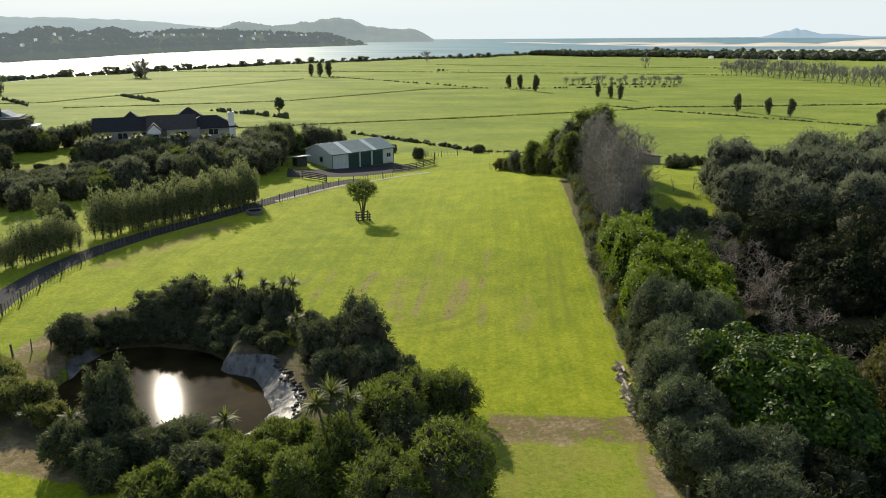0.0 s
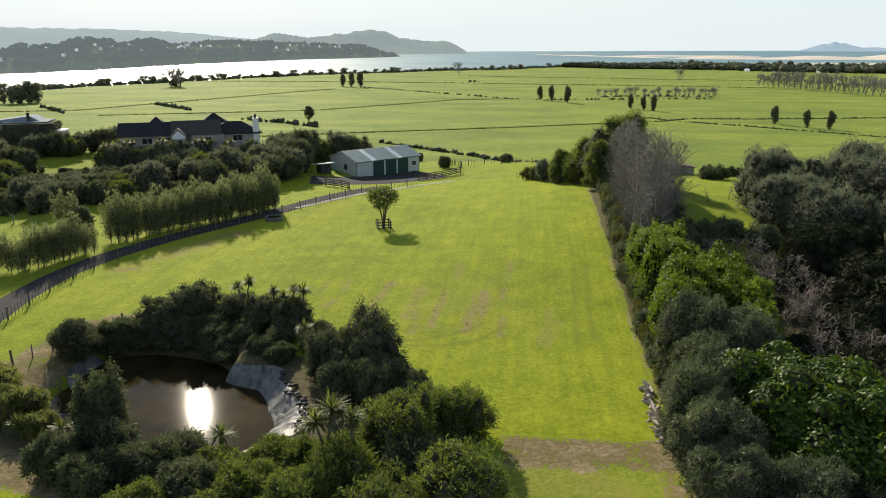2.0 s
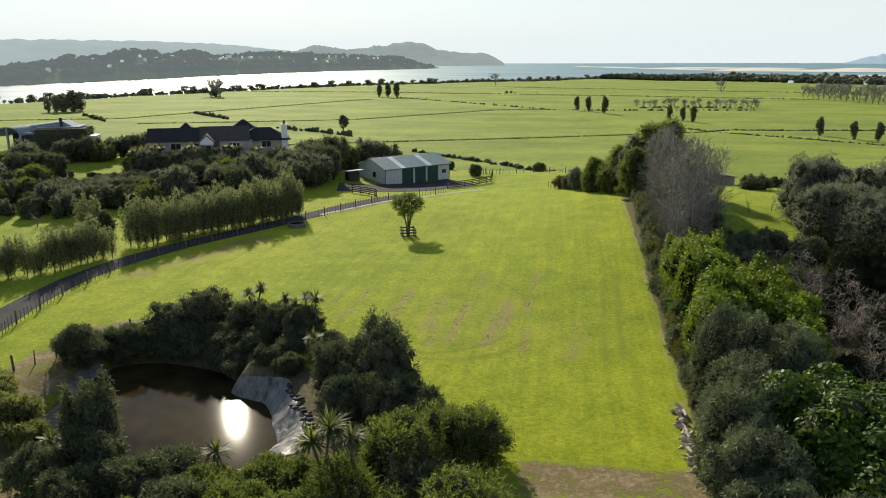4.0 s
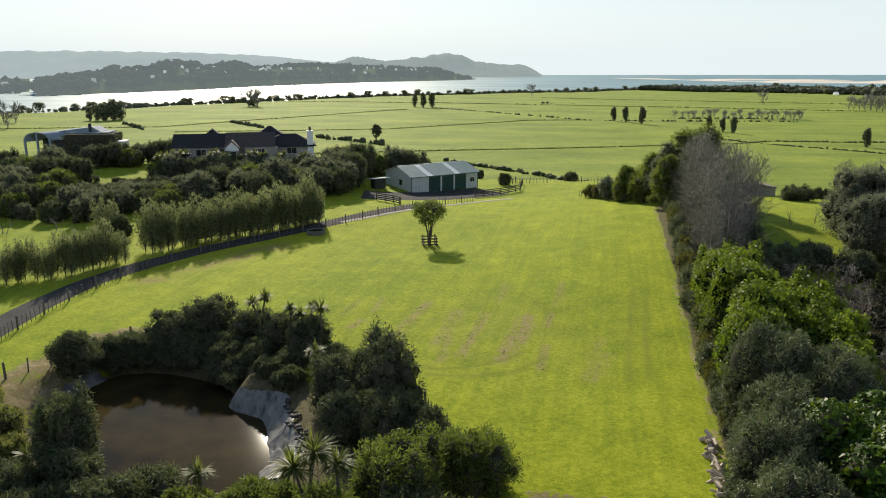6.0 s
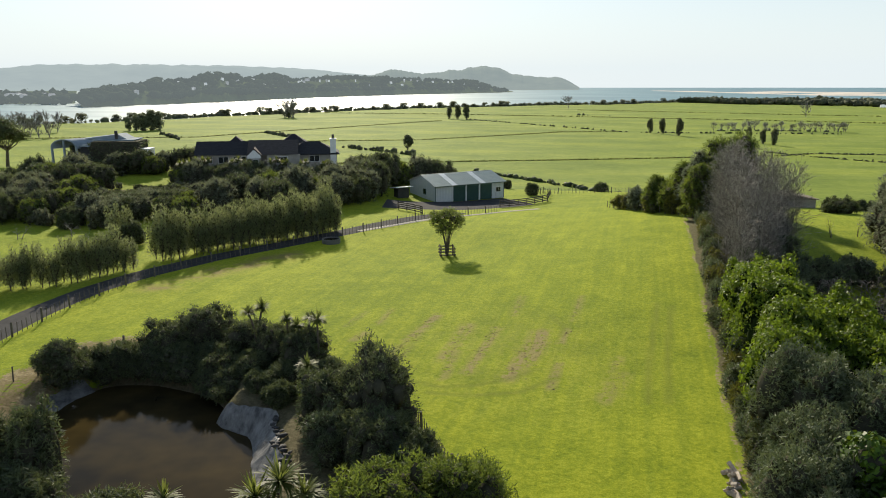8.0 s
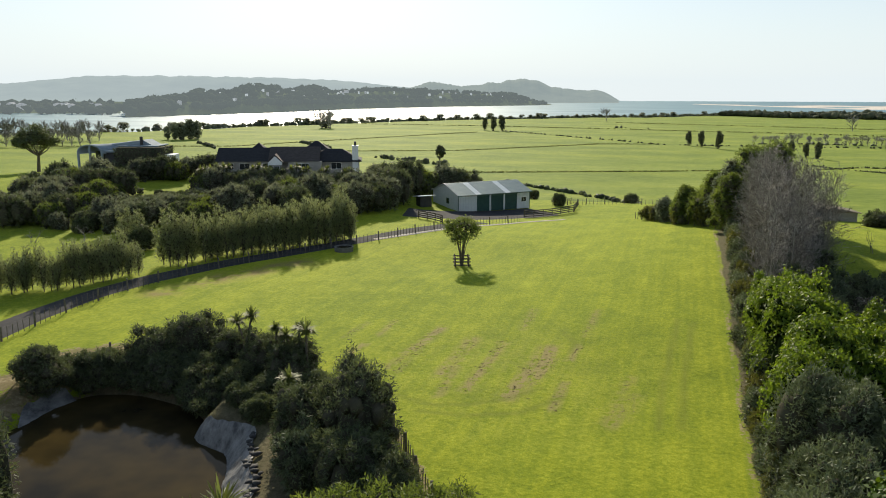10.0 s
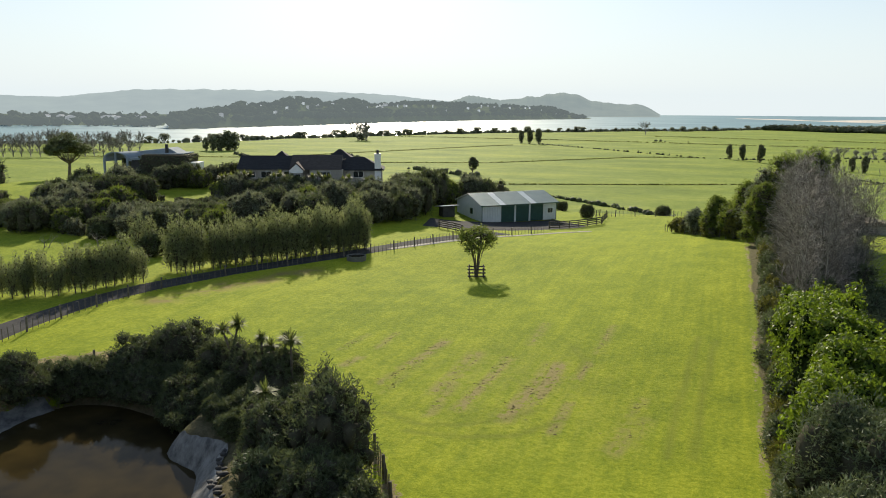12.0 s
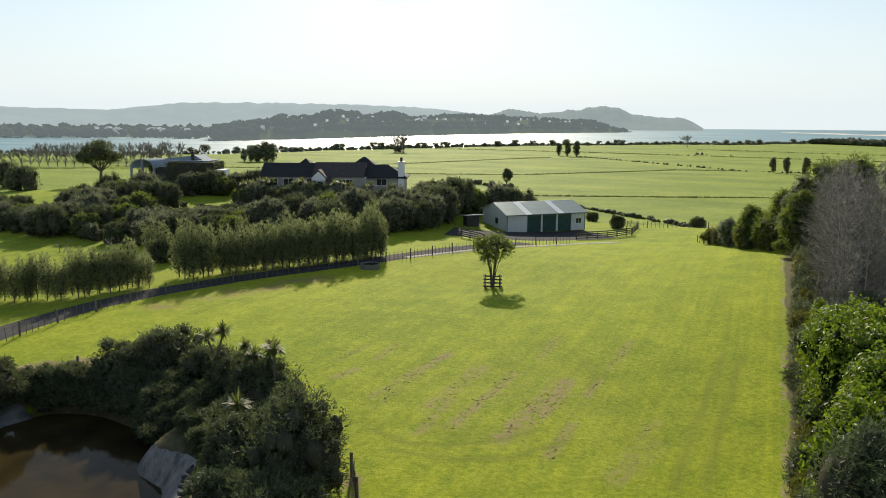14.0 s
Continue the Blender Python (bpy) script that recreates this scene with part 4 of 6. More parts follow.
def coast_wood():
    rng = np.random.default_rng(31)
    lob = []
    for _ in range(2600):
        x = rng.uniform(60, 900)
        y = 1090 - 0.62 * (x - 100) * sstep(150, 330, x) + 90 * sstep(150, 60, x) + abs(rng.normal()) * 130 * sstep(60, 300, x)
        r = rng.uniform(1.8, 5.2)
        lob.append((x, y, r * 0.6, r * 1.2, r * 1.2, r))
    wood_stuff("far_wood", np.array(lob, np.float32), 7, L_FAR, rng, "dark belt of coastal trees behind the flats", 1.6)
    for k in range(9):
        x = rng.uniform(200, 420)
        far_house(x, 1090 - 0.62 * (x - 100) - rng.uniform(-40, -5), 0, rng.uniform(3.5, 6), rng.uniform(0, 180), rng)


coast_wood()


# ---- trees and lines on the flats ----
def fastigiate(seed, mat=L_FAR):
    """A narrow upright tree."""
    rng = np.random.default_rng(seed)
    lob = [(rng.normal() * 0.14, rng.normal() * 0.14, z, 1.3 * w, 1.3 * w, 1.5) for z, w in ((1.5, 0.7), (2.6, 0.92), (3.8, 1.08), (5.0, 1.15), (6.1, 1.1), (7.0, 0.85))]
    return plant("upright_tree", "narrow upright dark green tree on the pasture", "tree", np.array(lob, np.float32), 1800, 0.34, mat, seed, (0.2, 1), group="upright trees on the flats", upright=1.0, core=0.45)


def spread_copies(first, places):
    """The first at the first place, copies at the others: x, y, turn and size."""
    for k, (x, y, rz, s) in enumerate(places):
        m = on_ground(x, y, rz, s)
        if k == 0:
            first.matrix_basis = m
        else:
            copy_thing(first, m)


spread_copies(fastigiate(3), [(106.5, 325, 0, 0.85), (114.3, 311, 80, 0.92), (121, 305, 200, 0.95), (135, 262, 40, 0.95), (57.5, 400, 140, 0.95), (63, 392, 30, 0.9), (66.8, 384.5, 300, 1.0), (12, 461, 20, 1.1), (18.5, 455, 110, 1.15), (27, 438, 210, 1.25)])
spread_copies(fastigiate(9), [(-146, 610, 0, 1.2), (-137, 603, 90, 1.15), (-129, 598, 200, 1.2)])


def round_tree(seed, h, r, mat, label, leaves=1200, size=0.45, low=0.25, n=7):
    rng = np.random.default_rng(seed)
    lob = lobes_of(rng, r, r, h, n, h * low)
    return plant("tree", label, "tree", lob, leaves, size, mat, seed, (0.16 * h / 5, 2), core=0.34)


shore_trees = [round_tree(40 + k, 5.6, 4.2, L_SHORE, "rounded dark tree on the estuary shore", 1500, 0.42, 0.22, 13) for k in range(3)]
rng_s = np.random.default_rng(7)
spots = []
x = -455.0
while x < 110:
    y = shore(x) - rng_s.uniform(4, 16)
    if rng_s.random() < 0.86:
        spots.append((x, y, rng_s.uniform(0, 360), rng_s.uniform(0.32, 1.1)))
    x += rng_s.uniform(1.2, 5.0) if x > -300 else rng_s.uniform(0.6, 2.2)
for k, tr in enumerate(shore_trees):
    tagged(tr, group="trees along the shore")
    spread_copies(tr, spots[k::3])


def low_line(name, line, seed, label, tall=0.9, gap=0.0, mat=None, step=0.55, wide=0.7):
    """A rough hedge bank or drain edge along a line on the flats."""
    rng = np.random.default_rng(seed)
    lob = []
    for (x0, y0), (x1, y1) in zip(line, line[1:]):
        n = int(math.hypot(x1 - x0, y1 - y0) / (step * 1.6))
        for k in range(n):
            f = (k + rng.random()) / n
            if rng.random() < gap:
                continue
            x, y, r = x0 + (x1 - x0) * f + rng.normal() * wide * 0.4, y0 + (y1 - y0) * f + rng.normal() * wide * 0.4, rng.uniform(0.35, 1.0)
            lob.append((x, y, height(x, y) + 0.1 * tall * r, wide * r, wide * r, tall * r))
    ob = wood_stuff(name, np.array(lob, np.float32), 6, mat or L_ROUGH, rng, label, 0.5)
    return tagged(ob, category="hedge")


L_ROUGH = leaf("leaf_rough_grass", (0.10, 0.12, 0.03), (0.20, 0.21, 0.06), (0.25, 0.27, 0.06), 0.35, 0.8, 0.1)
low_line("fence_line_growth", [(-105, 256), (-58, 278), (-11, 297), (28, 315), (61, 330)], 51, "rough grass along a pasture fence", 0.36, 0.05, None, 0.36, 0.5)
low_line("fence_line_growth", [(-200, 340), (-150, 357), (-102, 378), (-38, 458), (-5, 466)], 52, "rough grass along a pasture fence", 0.36, 0.05, None, 0.36, 0.5)
low_line("hedge_line", [(-128, 600), (-93, 562), (-27, 492), (-5, 465), (20, 462), (116, 474)], 53, "patchy low hedge across the flats", 1.0, 0.45, L_FAR, 0.9, 0.9)
low_line("drain_bank", [(61, 330), (76, 343), (105, 345), (150, 352), (230, 362)], 54, "dark reedy drain bank across the flats", 0.5, 0.15, L_FAR, 0.5, 0.7)
low_line("drain_bank", [(57, 348), (69, 331), (95, 310), (126, 283), (150, 260)], 55, "dark reedy drain bank across the flats", 0.5, 0.25, L_FAR, 0.5, 0.7)
low_line("fence_line_growth", [(-330, 330), (-226, 369), (-200, 442), (-143, 573)], 56, "rough grass along a pasture fence", 0.36, 0.05, None, 0.36, 0.5)
low_line("hedge_line", [(-208, 412), (-168, 372)], 57, "scrubby hedge on the flats", 2.0, 0.1, L_FAR, 0.9, 1.3)
low_line("hedge_line", [(-258, 385), (-222, 349)], 58, "scrubby hedge on the flats", 1.7, 0.25, L_FAR, 0.9, 1.2)
low_line("hedge_line", [(-125, 327), (-98, 311), (-80, 296)], 59, "scrubby hedge on the flats behind the house", 2.0, 0.2, L_FAR, 0.9, 1.3)
low_line("hedge_line", [(-45, 250), (-30, 236), (-14, 222), (2, 206), (12, 197)], 60, "dark hedge bank below the paddock", 1.1, 0.05, L_DARK, 0.7, 1.1)
low_line("fence_line_growth", [(-300, 700), (-150, 690), (60, 640), (190, 600)], 61, "rough grass along a far pasture fence", 0.8, 0.3)
low_line("fence_line_growth", [(-60, 830), (90, 770), (260, 700)], 62, "rough grass along a far pasture fence", 0.9, 0.4)
low_line("scrub", [(52, 492), (80, 500), (121, 495)], 63, "low grey scrub on the flats", 1.3, 0.2, L_OLIVE, 1.0, 1.4)
low_line("scrub", [(-60, 700), (-20, 690)], 64, "scattered bushes on the flats", 2.2, 0.6, L_FAR, 1.8, 1.6)


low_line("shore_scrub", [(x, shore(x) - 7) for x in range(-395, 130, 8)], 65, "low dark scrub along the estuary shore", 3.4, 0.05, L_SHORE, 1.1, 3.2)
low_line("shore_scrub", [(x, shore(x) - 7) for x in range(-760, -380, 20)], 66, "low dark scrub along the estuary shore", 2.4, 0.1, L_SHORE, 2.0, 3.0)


def bare_tree(seed, h, label, depth=4, spread=0.55, r=0.16, mat=None, forks=3, lift=0.2, sides=4, lean=0.1, tip=0.0, skirt=0):
    rng = np.random.default_rng(seed)
    paths = []
    for k in range(skirt):
        a, z = rng.uniform(0, 2 * math.pi), h * rng.uniform(0.04, 0.42)
        limbs(rng, (0.1 * math.cos(a), 0.1 * math.sin(a), z), (math.cos(a), math.sin(a), rng.uniform(0.3, 1.0)), h * 0.15, r * 0.35, 3, 0.5, 0.1, 3, paths)
    for _ in range(2):
        paths += limbs(rng, (rng.normal() * 0.15, rng.normal() * 0.15, -0.1), (rng.normal() * lean, rng.normal() * lean, 1), h * 0.36, r, depth, spread, lift, forks)
    ob = thing("bare_tree", label, "tree")
    paths = [[(p, max(w, tip)) for p, w in path] for path in paths]
    shared("crown", tubes("crown", paths, sides, mat or TWIG), ob)
    return ob


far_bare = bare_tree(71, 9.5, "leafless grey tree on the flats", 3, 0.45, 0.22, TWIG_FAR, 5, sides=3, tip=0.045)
tagged(far_bare, group="bare trees on the flats")
avenue = [(-283, 590, 0, 1.5), (-287, 596, 90, 1.4), (-279, 597, 200, 1.4), (-276, 588, 60, 1.3), (140, 700, 20, 1.1), (-75, 880, 50, 1.3)]
rng_a = np.random.default_rng(5)
for k in range(34):
    f = k / 33
    avenue.append((188 + 60 * f, 632 - 215 * f, rng_a.uniform(0, 360), rng_a.uniform(0.7, 1.0)))
for k in range(24):
    avenue.append((204 + 60 * k / 23, 650 - 215 * k / 23, rng_a.uniform(0, 360), rng_a.uniform(0.9, 1.15)))
for k in range(20):
    f = k / 19
    avenue.append((-300 - 75 * f, 345 - 45 * f, rng_a.uniform(0, 360), rng_a.uniform(0.75, 0.95)))
for k in range(16):
    avenue.append((-330 - 90 * k / 15, 385 - 30 * k / 15, rng_a.uniform(0, 360), rng_a.uniform(0.9, 1.2)))
for k in range(26):
    avenue.append((50 + 74 * k / 25 + rng_a.normal() * 1.0, 494 + rng_a.normal() * 3.0, rng_a.uniform(0, 360), rng_a.uniform(0.38, 0.6)))
spread_copies(far_bare, avenue)
clump = round_tree(81, 5.5, 6.5, L_FAR, "dark undergrowth below bare trees on the flats", 900, 0.6, 0.0, 7)
spread_copies(clump, [(-281, 592, 0, 1.0)])
# the greyer leaf gives this grove its haze by colour
grove = [fastigiate(90 + k, L_GREY) for k in range(2)]
for k, (x, y, s) in enumerate([(-299, 409, 0.9), (-295.5, 412, 1.1), (-292, 415.5, 1.25), (-289, 419, 1.2), (-286.5, 422.0, 1.3), (-291, 411, 1.0)]):
    m = on_ground(x, y, 60 * k, s) @ Matrix.Diagonal((1.3, 1.3, 1.05, 1.0))
    if k < 2:
        grove[k].matrix_basis = m
    else:
        copy_thing(grove[k % 2], m)

# ---- the shed ----
def ribbed(w, length, pitch, deep, thick):
    """A folded sheet: across x, along y, its ribs standing up in z."""
    n = max(1, round(w / pitch))
    p = w / n
    top = []
    for k in range(n):
        top += [(k * p, 0.0), ((k + 0.55) * p, 0.0), ((k + 0.65) * p, deep), ((k + 0.9) * p, deep)]
    top.append((w, 0.0))
    return prism(top + [(w, -thick), (0, -thick)], length)


def wall_with_ribs(w, h, thick, ribs=0.0):
    """An upright sheet along x, with ribs like folded metal cladding."""
    if not ribs:
        return boxed(0, 0, 0, w, thick, h)
    bm = ribbed(w, h, ribs, 0.03, thick)
    bmesh.ops.transform(bm, matrix=Matrix.Rotation(radians(90), 4, "X"), verts=bm.verts[:])
    return bm


def build_shed():
    length, depth, eave, rise = 14.6, 9.4, 3.05, 1.45
    ux = Vector((math.cos(radians(45)), math.sin(radians(45)), 0))
    corner = Vector((-16.9, 145.6, 0)) - ux * length
    base = height(-22, 142) + 0.05
    ob = thing("shed", "pale grey metal farm shed with green roller doors and grey-green roof", "shed", pose(corner.x, corner.y, base, 0, 0, 45))
    # front wall in pieces round the doors, then the window bay
    doors = [3.7, 6.55, 9.4]
    dw, dh = 2.55, 2.6
    edges = [0.0] + [v for d in doors for v in (d, d + dw)] + [length]
    for a, b in zip(edges[::2], edges[1::2]):
        bm = wall_with_ribs(b - a, eave, 0.12, 0.3 if b - a > 1 else 0)
        bmesh.ops.translate(bm, vec=(a, 0, 0), verts=bm.verts[:])
        part("wall", bm, CLAD, ob)
    for d in doors:
        bm = boxed(d, 0.0, dh, d + dw, 0.12, eave)
        part("lintel", bm, TRIM_GREEN, ob)
        bm = ribbed(dh, dw - 0.04, 0.2, 0.02, 0.03)
        bmesh.ops.transform(bm, matrix=Matrix.Translation((d + 0.02, 0.07, 0)) @ Matrix(((0, 1, 0, 0), (0, 0, -1, 0), (1, 0, 0, 0), (0, 0, 0, 1))), verts=bm.verts[:])
        bmesh.ops.recalc_face_normals(bm, faces=bm.faces[:])
        part("roller_door", bm, DOOR_GREEN, ob, "closed dark green roller door")
    for x in (0.0, length - 0.12):
        bm = prism([(0, -0.2), (depth, -0.2), (depth, eave), (depth / 2, eave + rise), (0, eave)], 0.12)
        bmesh.ops.transform(bm, matrix=Matrix.Translation((x + 0.12, 0.12, 0)) @ Matrix.Rotation(radians(90), 4, "Z") @ Matrix.Diagonal((1, 1, 1, 1)), verts=bm.verts[:])
        part("gable_wall", bm, CLAD, ob)
    part("back_wall", boxed(0.12, depth, -0.2, length - 0.12, depth + 0.12, eave), CLAD, ob)
    # roof: sheets, with two light strips on the front slope
    run = math.hypot(depth / 2 + 0.35, rise)
    tilt = math.atan2(rise, depth / 2)
    lights = ((3.3, 4.4), (9.3, 10.4))
    cuts = [-0.3, 3.3, 4.4, 9.3, 10.4, length + 0.3]
    for front in (True, False):
        spans = list(zip(cuts, cuts[1:])) if front else [(-0.3, length + 0.3)]
        for a, b in spans:
            bm = ribbed(b - a, run, 0.4, 0.035, 0.05)
            bmesh.ops.translate(bm, vec=(a, 0, 0.05), verts=bm.verts[:])
            m = Matrix.Translation((0, -0.33, eave - 0.06)) @ Matrix.Rotation(tilt, 4, "X")
            if not front:
                m = Matrix.Translation((length, depth + 0.45, eave - 0.06)) @ Matrix.Rotation(radians(180), 4, "Z") @ Matrix.Rotation(tilt, 4, "X")
            bmesh.ops.transform(bm, matrix=m, verts=bm.verts[:])
            lit = (a, b) in lights
            part("roof_light" if lit else "roof", bm, ROOF_LIGHT if lit else ROOF_GREEN, ob, "pale translucent roof strip" if lit else "")
    bm = boxed(-0.32, depth / 2 - 0.1, eave + rise + 0.02, length + 0.32, depth / 2 + 0.32, eave + rise + 0.1, 0.02)
    part("ridge_cap", bm, TRIM_GREEN, ob)
    part("gutter", boxed(-0.3, -0.48, eave - 0.16, length + 0.3, -0.34, eave - 0.02, 0.02), TRIM_GREEN, ob)
    for x in (0.0, length - 0.1):
        part("corner_trim", boxed(x - 0.02, -0.04, 0, x + 0.12, -0.005, eave, 0.01), TRIM_GREEN, ob)
    # the window at the right of the front, and one in the gable
    win = part("window", boxed(12.75, -0.05, 1.15, 13.85, -0.005, 2.1), WHITE, ob, "white framed window")
    for k in range(2):
        part("pane", boxed(12.82 + 0.51 * k, -0.07, 1.22, 13.27 + 0.51 * k, -0.052, 2.03), GLASS, win)
    bm = boxed(-0.06, 3.3, 1.2, -0.005, 4.3, 2.2)
    win = part("window", bm, TRIM_GREEN, ob, "small dark window")
    part("pane", boxed(-0.08, 3.38, 1.28, -0.062, 4.22, 2.12), GLASS, win)
    return ob


build_shed()


def build_lean_to():
    x, y = -33.5, 135.5
    ob = thing("pump_shelter", "small dark lean-to with a white sheet roof", "shelter", pose(x, y, height(x, y), 0, 0, 45))
    part("wall", boxed(-1.1, -0.8, 0, 1.1, 0.8, 1.7, 0.02), DARKWALL, ob)
    bm = boxed(-1.7, -1.3, 1.78, 1.7, 1.3, 1.9, 0.02)
    bmesh.ops.rotate(bm, cent=(0, 0, 1.8), matrix=Matrix.Rotation(radians(-7), 3, "X"), verts=bm.verts[:])
    part("roof", bm, WHITE, ob, "white sheet roof")


build_lean_to()


# ---- the houses on the rise ----
def hip_roof(x0, y0, x1, y1, z, rise, over=0.6):
    """A hipped roof over a rectangle, with thickness at the eaves."""
    x0, y0, x1, y1 = x0 - over, y0 - over, x1 + over, y1 + over
    w, d = x1 - x0, y1 - y0
    r = min(w, d) / 2
    bm = bmesh.new()
    low = [bm.verts.new(p) for p in ((x0, y0, z - 0.2), (x1, y0, z - 0.2), (x1, y1, z - 0.2), (x0, y1, z - 0.2))]
    eave = [bm.verts.new((v.co.x, v.co.y, z)) for v in low]
    if w >= d:
        a, b = bm.verts.new((x0 + r, y0 + r, z + rise)), bm.verts.new((x1 - r, y0 + r, z + rise))
        faces = [(eave[0], eave[1], b, a), (eave[1], eave[2], b), (eave[2], eave[3], a, b), (eave[3], eave[0], a)]
    else:
        a, b = bm.verts.new((x0 + r, y0 + r, z + rise)), bm.verts.new((x0 + r, y1 - r, z + rise))
        faces = [(eave[0], eave[1], a), (eave[1], eave[2], b, a), (eave[2], eave[3], b), (eave[3], eave[0], a, b)]
    for f in faces:
        bm.faces.new(f)
    for i in range(4):
        j = (i + 1) % 4
        bm.faces.new((low[i], low[j], eave[j], eave[i]))
    bm.faces.new(low[::-1])
    bmesh.ops.recalc_face_normals(bm, faces=bm.faces[:])
    return bm


def house_window(ob, x, y, z, w, h):
    win = part("window", boxed(x, y - 0.06, z, x + w, y - 0.005, z + h), WHITE, ob)
    n = max(1, round(w / 0.9))
    for k in range(n):
        part("pane", boxed(x + 0.06 + k * (w - 0.06) / n, y - 0.08, z + 0.06, x + (k + 1) * (w - 0.06) / n, y - 0.062, z + h - 0.06), GLASS, win)


def build_house():
    z = 14.3
    ob = thing("house", "long low house with dark hipped tile roofs and pale walls", "house", pose(-57.2, 128.0, z, 0, 0, 23.5) @ Matrix.Scale(0.8, 4))
    for x0, y0, x1, y1 in ((-12.8, 0, 2, 9), (2.02, -1.5, 9, 9), (9.02, 0.5, 17, 8)):
        part("wall", boxed(x0, y0, -5.0, x1, y1, 2.5, 0.02), RENDER_WALL, ob)
    bm = prism([(-5.2, 2.45), (5.2, 2.45), (0, 5.1)], 14.6)
    bmesh.ops.rotate(bm, cent=(0, 0, 0), matrix=Matrix.Rotation(radians(-90), 3, "Z"), verts=bm.verts[:])
    bmesh.ops.translate(bm, vec=(-13.4, 4.5, 0.02), verts=bm.verts[:])
    part("roof", bm, SLATE, ob, "long dark tile roof")
    bm = prism([(-5.6, 2.5), (5.6, 2.5), (0, 5.3)], 10.8)
    bmesh.ops.rotate(bm, cent=(0, 0, 0), matrix=Matrix.Rotation(radians(-90), 3, "Z"), verts=bm.verts[:])
    bmesh.ops.translate(bm, vec=(-2.2, 3.8, 0.05), verts=bm.verts[:])
    part("roof", bm, SLATE_WARM, ob, "brown-grey tile roof")
    part("roof", hip_roof(6, 0.5, 17, 8, 2.45, 2.4), SLATE, ob, "dark hipped tile roof")
    part("roof", hip_roof(2.4, 8, 12, 17, 2.5, 3.6), SLATE, ob, "dark hipped tile roof")
    part("roof", hip_roof(-9, 8, -2.5, 15, 2.5, 3.3), SLATE, ob, "dark hipped tile roof")
    # small front gable with a white face
    bm = prism([(-1.7, 2.5), (1.7, 2.5), (0, 4.1)], 4.5)
    bmesh.ops.translate(bm, vec=(-0.6, -2.6, 0), verts=bm.verts[:])
    part("gable_roof", bm, SLATE_WARM, ob)
    bm = prism([(-1.4, 1.9), (1.4, 1.9), (1.4, 2.45), (0, 3.75), (-1.4, 2.45)], 0.2)
    bmesh.ops.translate(bm, vec=(-0.6, -2.75, 0), verts=bm.verts[:])
    part("gable_wall", bm, WHITE, ob, "white gable face")
    part("porch_wall", boxed(-1.9, -2.45, -5.0, 0.7, 0.1, 1.9, 0.02), RENDER_WALL, ob)
    house_window(ob, -0.9, -2.5, 0.2, 1.2, 1.5)
    ch = part("chimney", boxed(15.6, 0.2, -5, 16.9, 1.3, 5.6, 0.03), WHITE, ob, "tall white chimney")
    part("cap", boxed(15.5, 0.1, 5.6, 17.0, 1.4, 5.75, 0.02), WHITE, ch)
    part("flue", boxed(16.0, 0.5, 5.75, 16.5, 1.0, 6.6, 0.03), DARKWALL, ch)
    for x, w in ((-11.8, 2.2), (-8.4, 2.2), (-5.2, 0.9), (-3.6, 1.2), (4, 2.4), (11, 2.2)):
        house_window(ob, x, -1.5 if 2 < x < 9 else (0.5 if x > 9 else 0.0), 0.7, w, 1.4)


build_house()


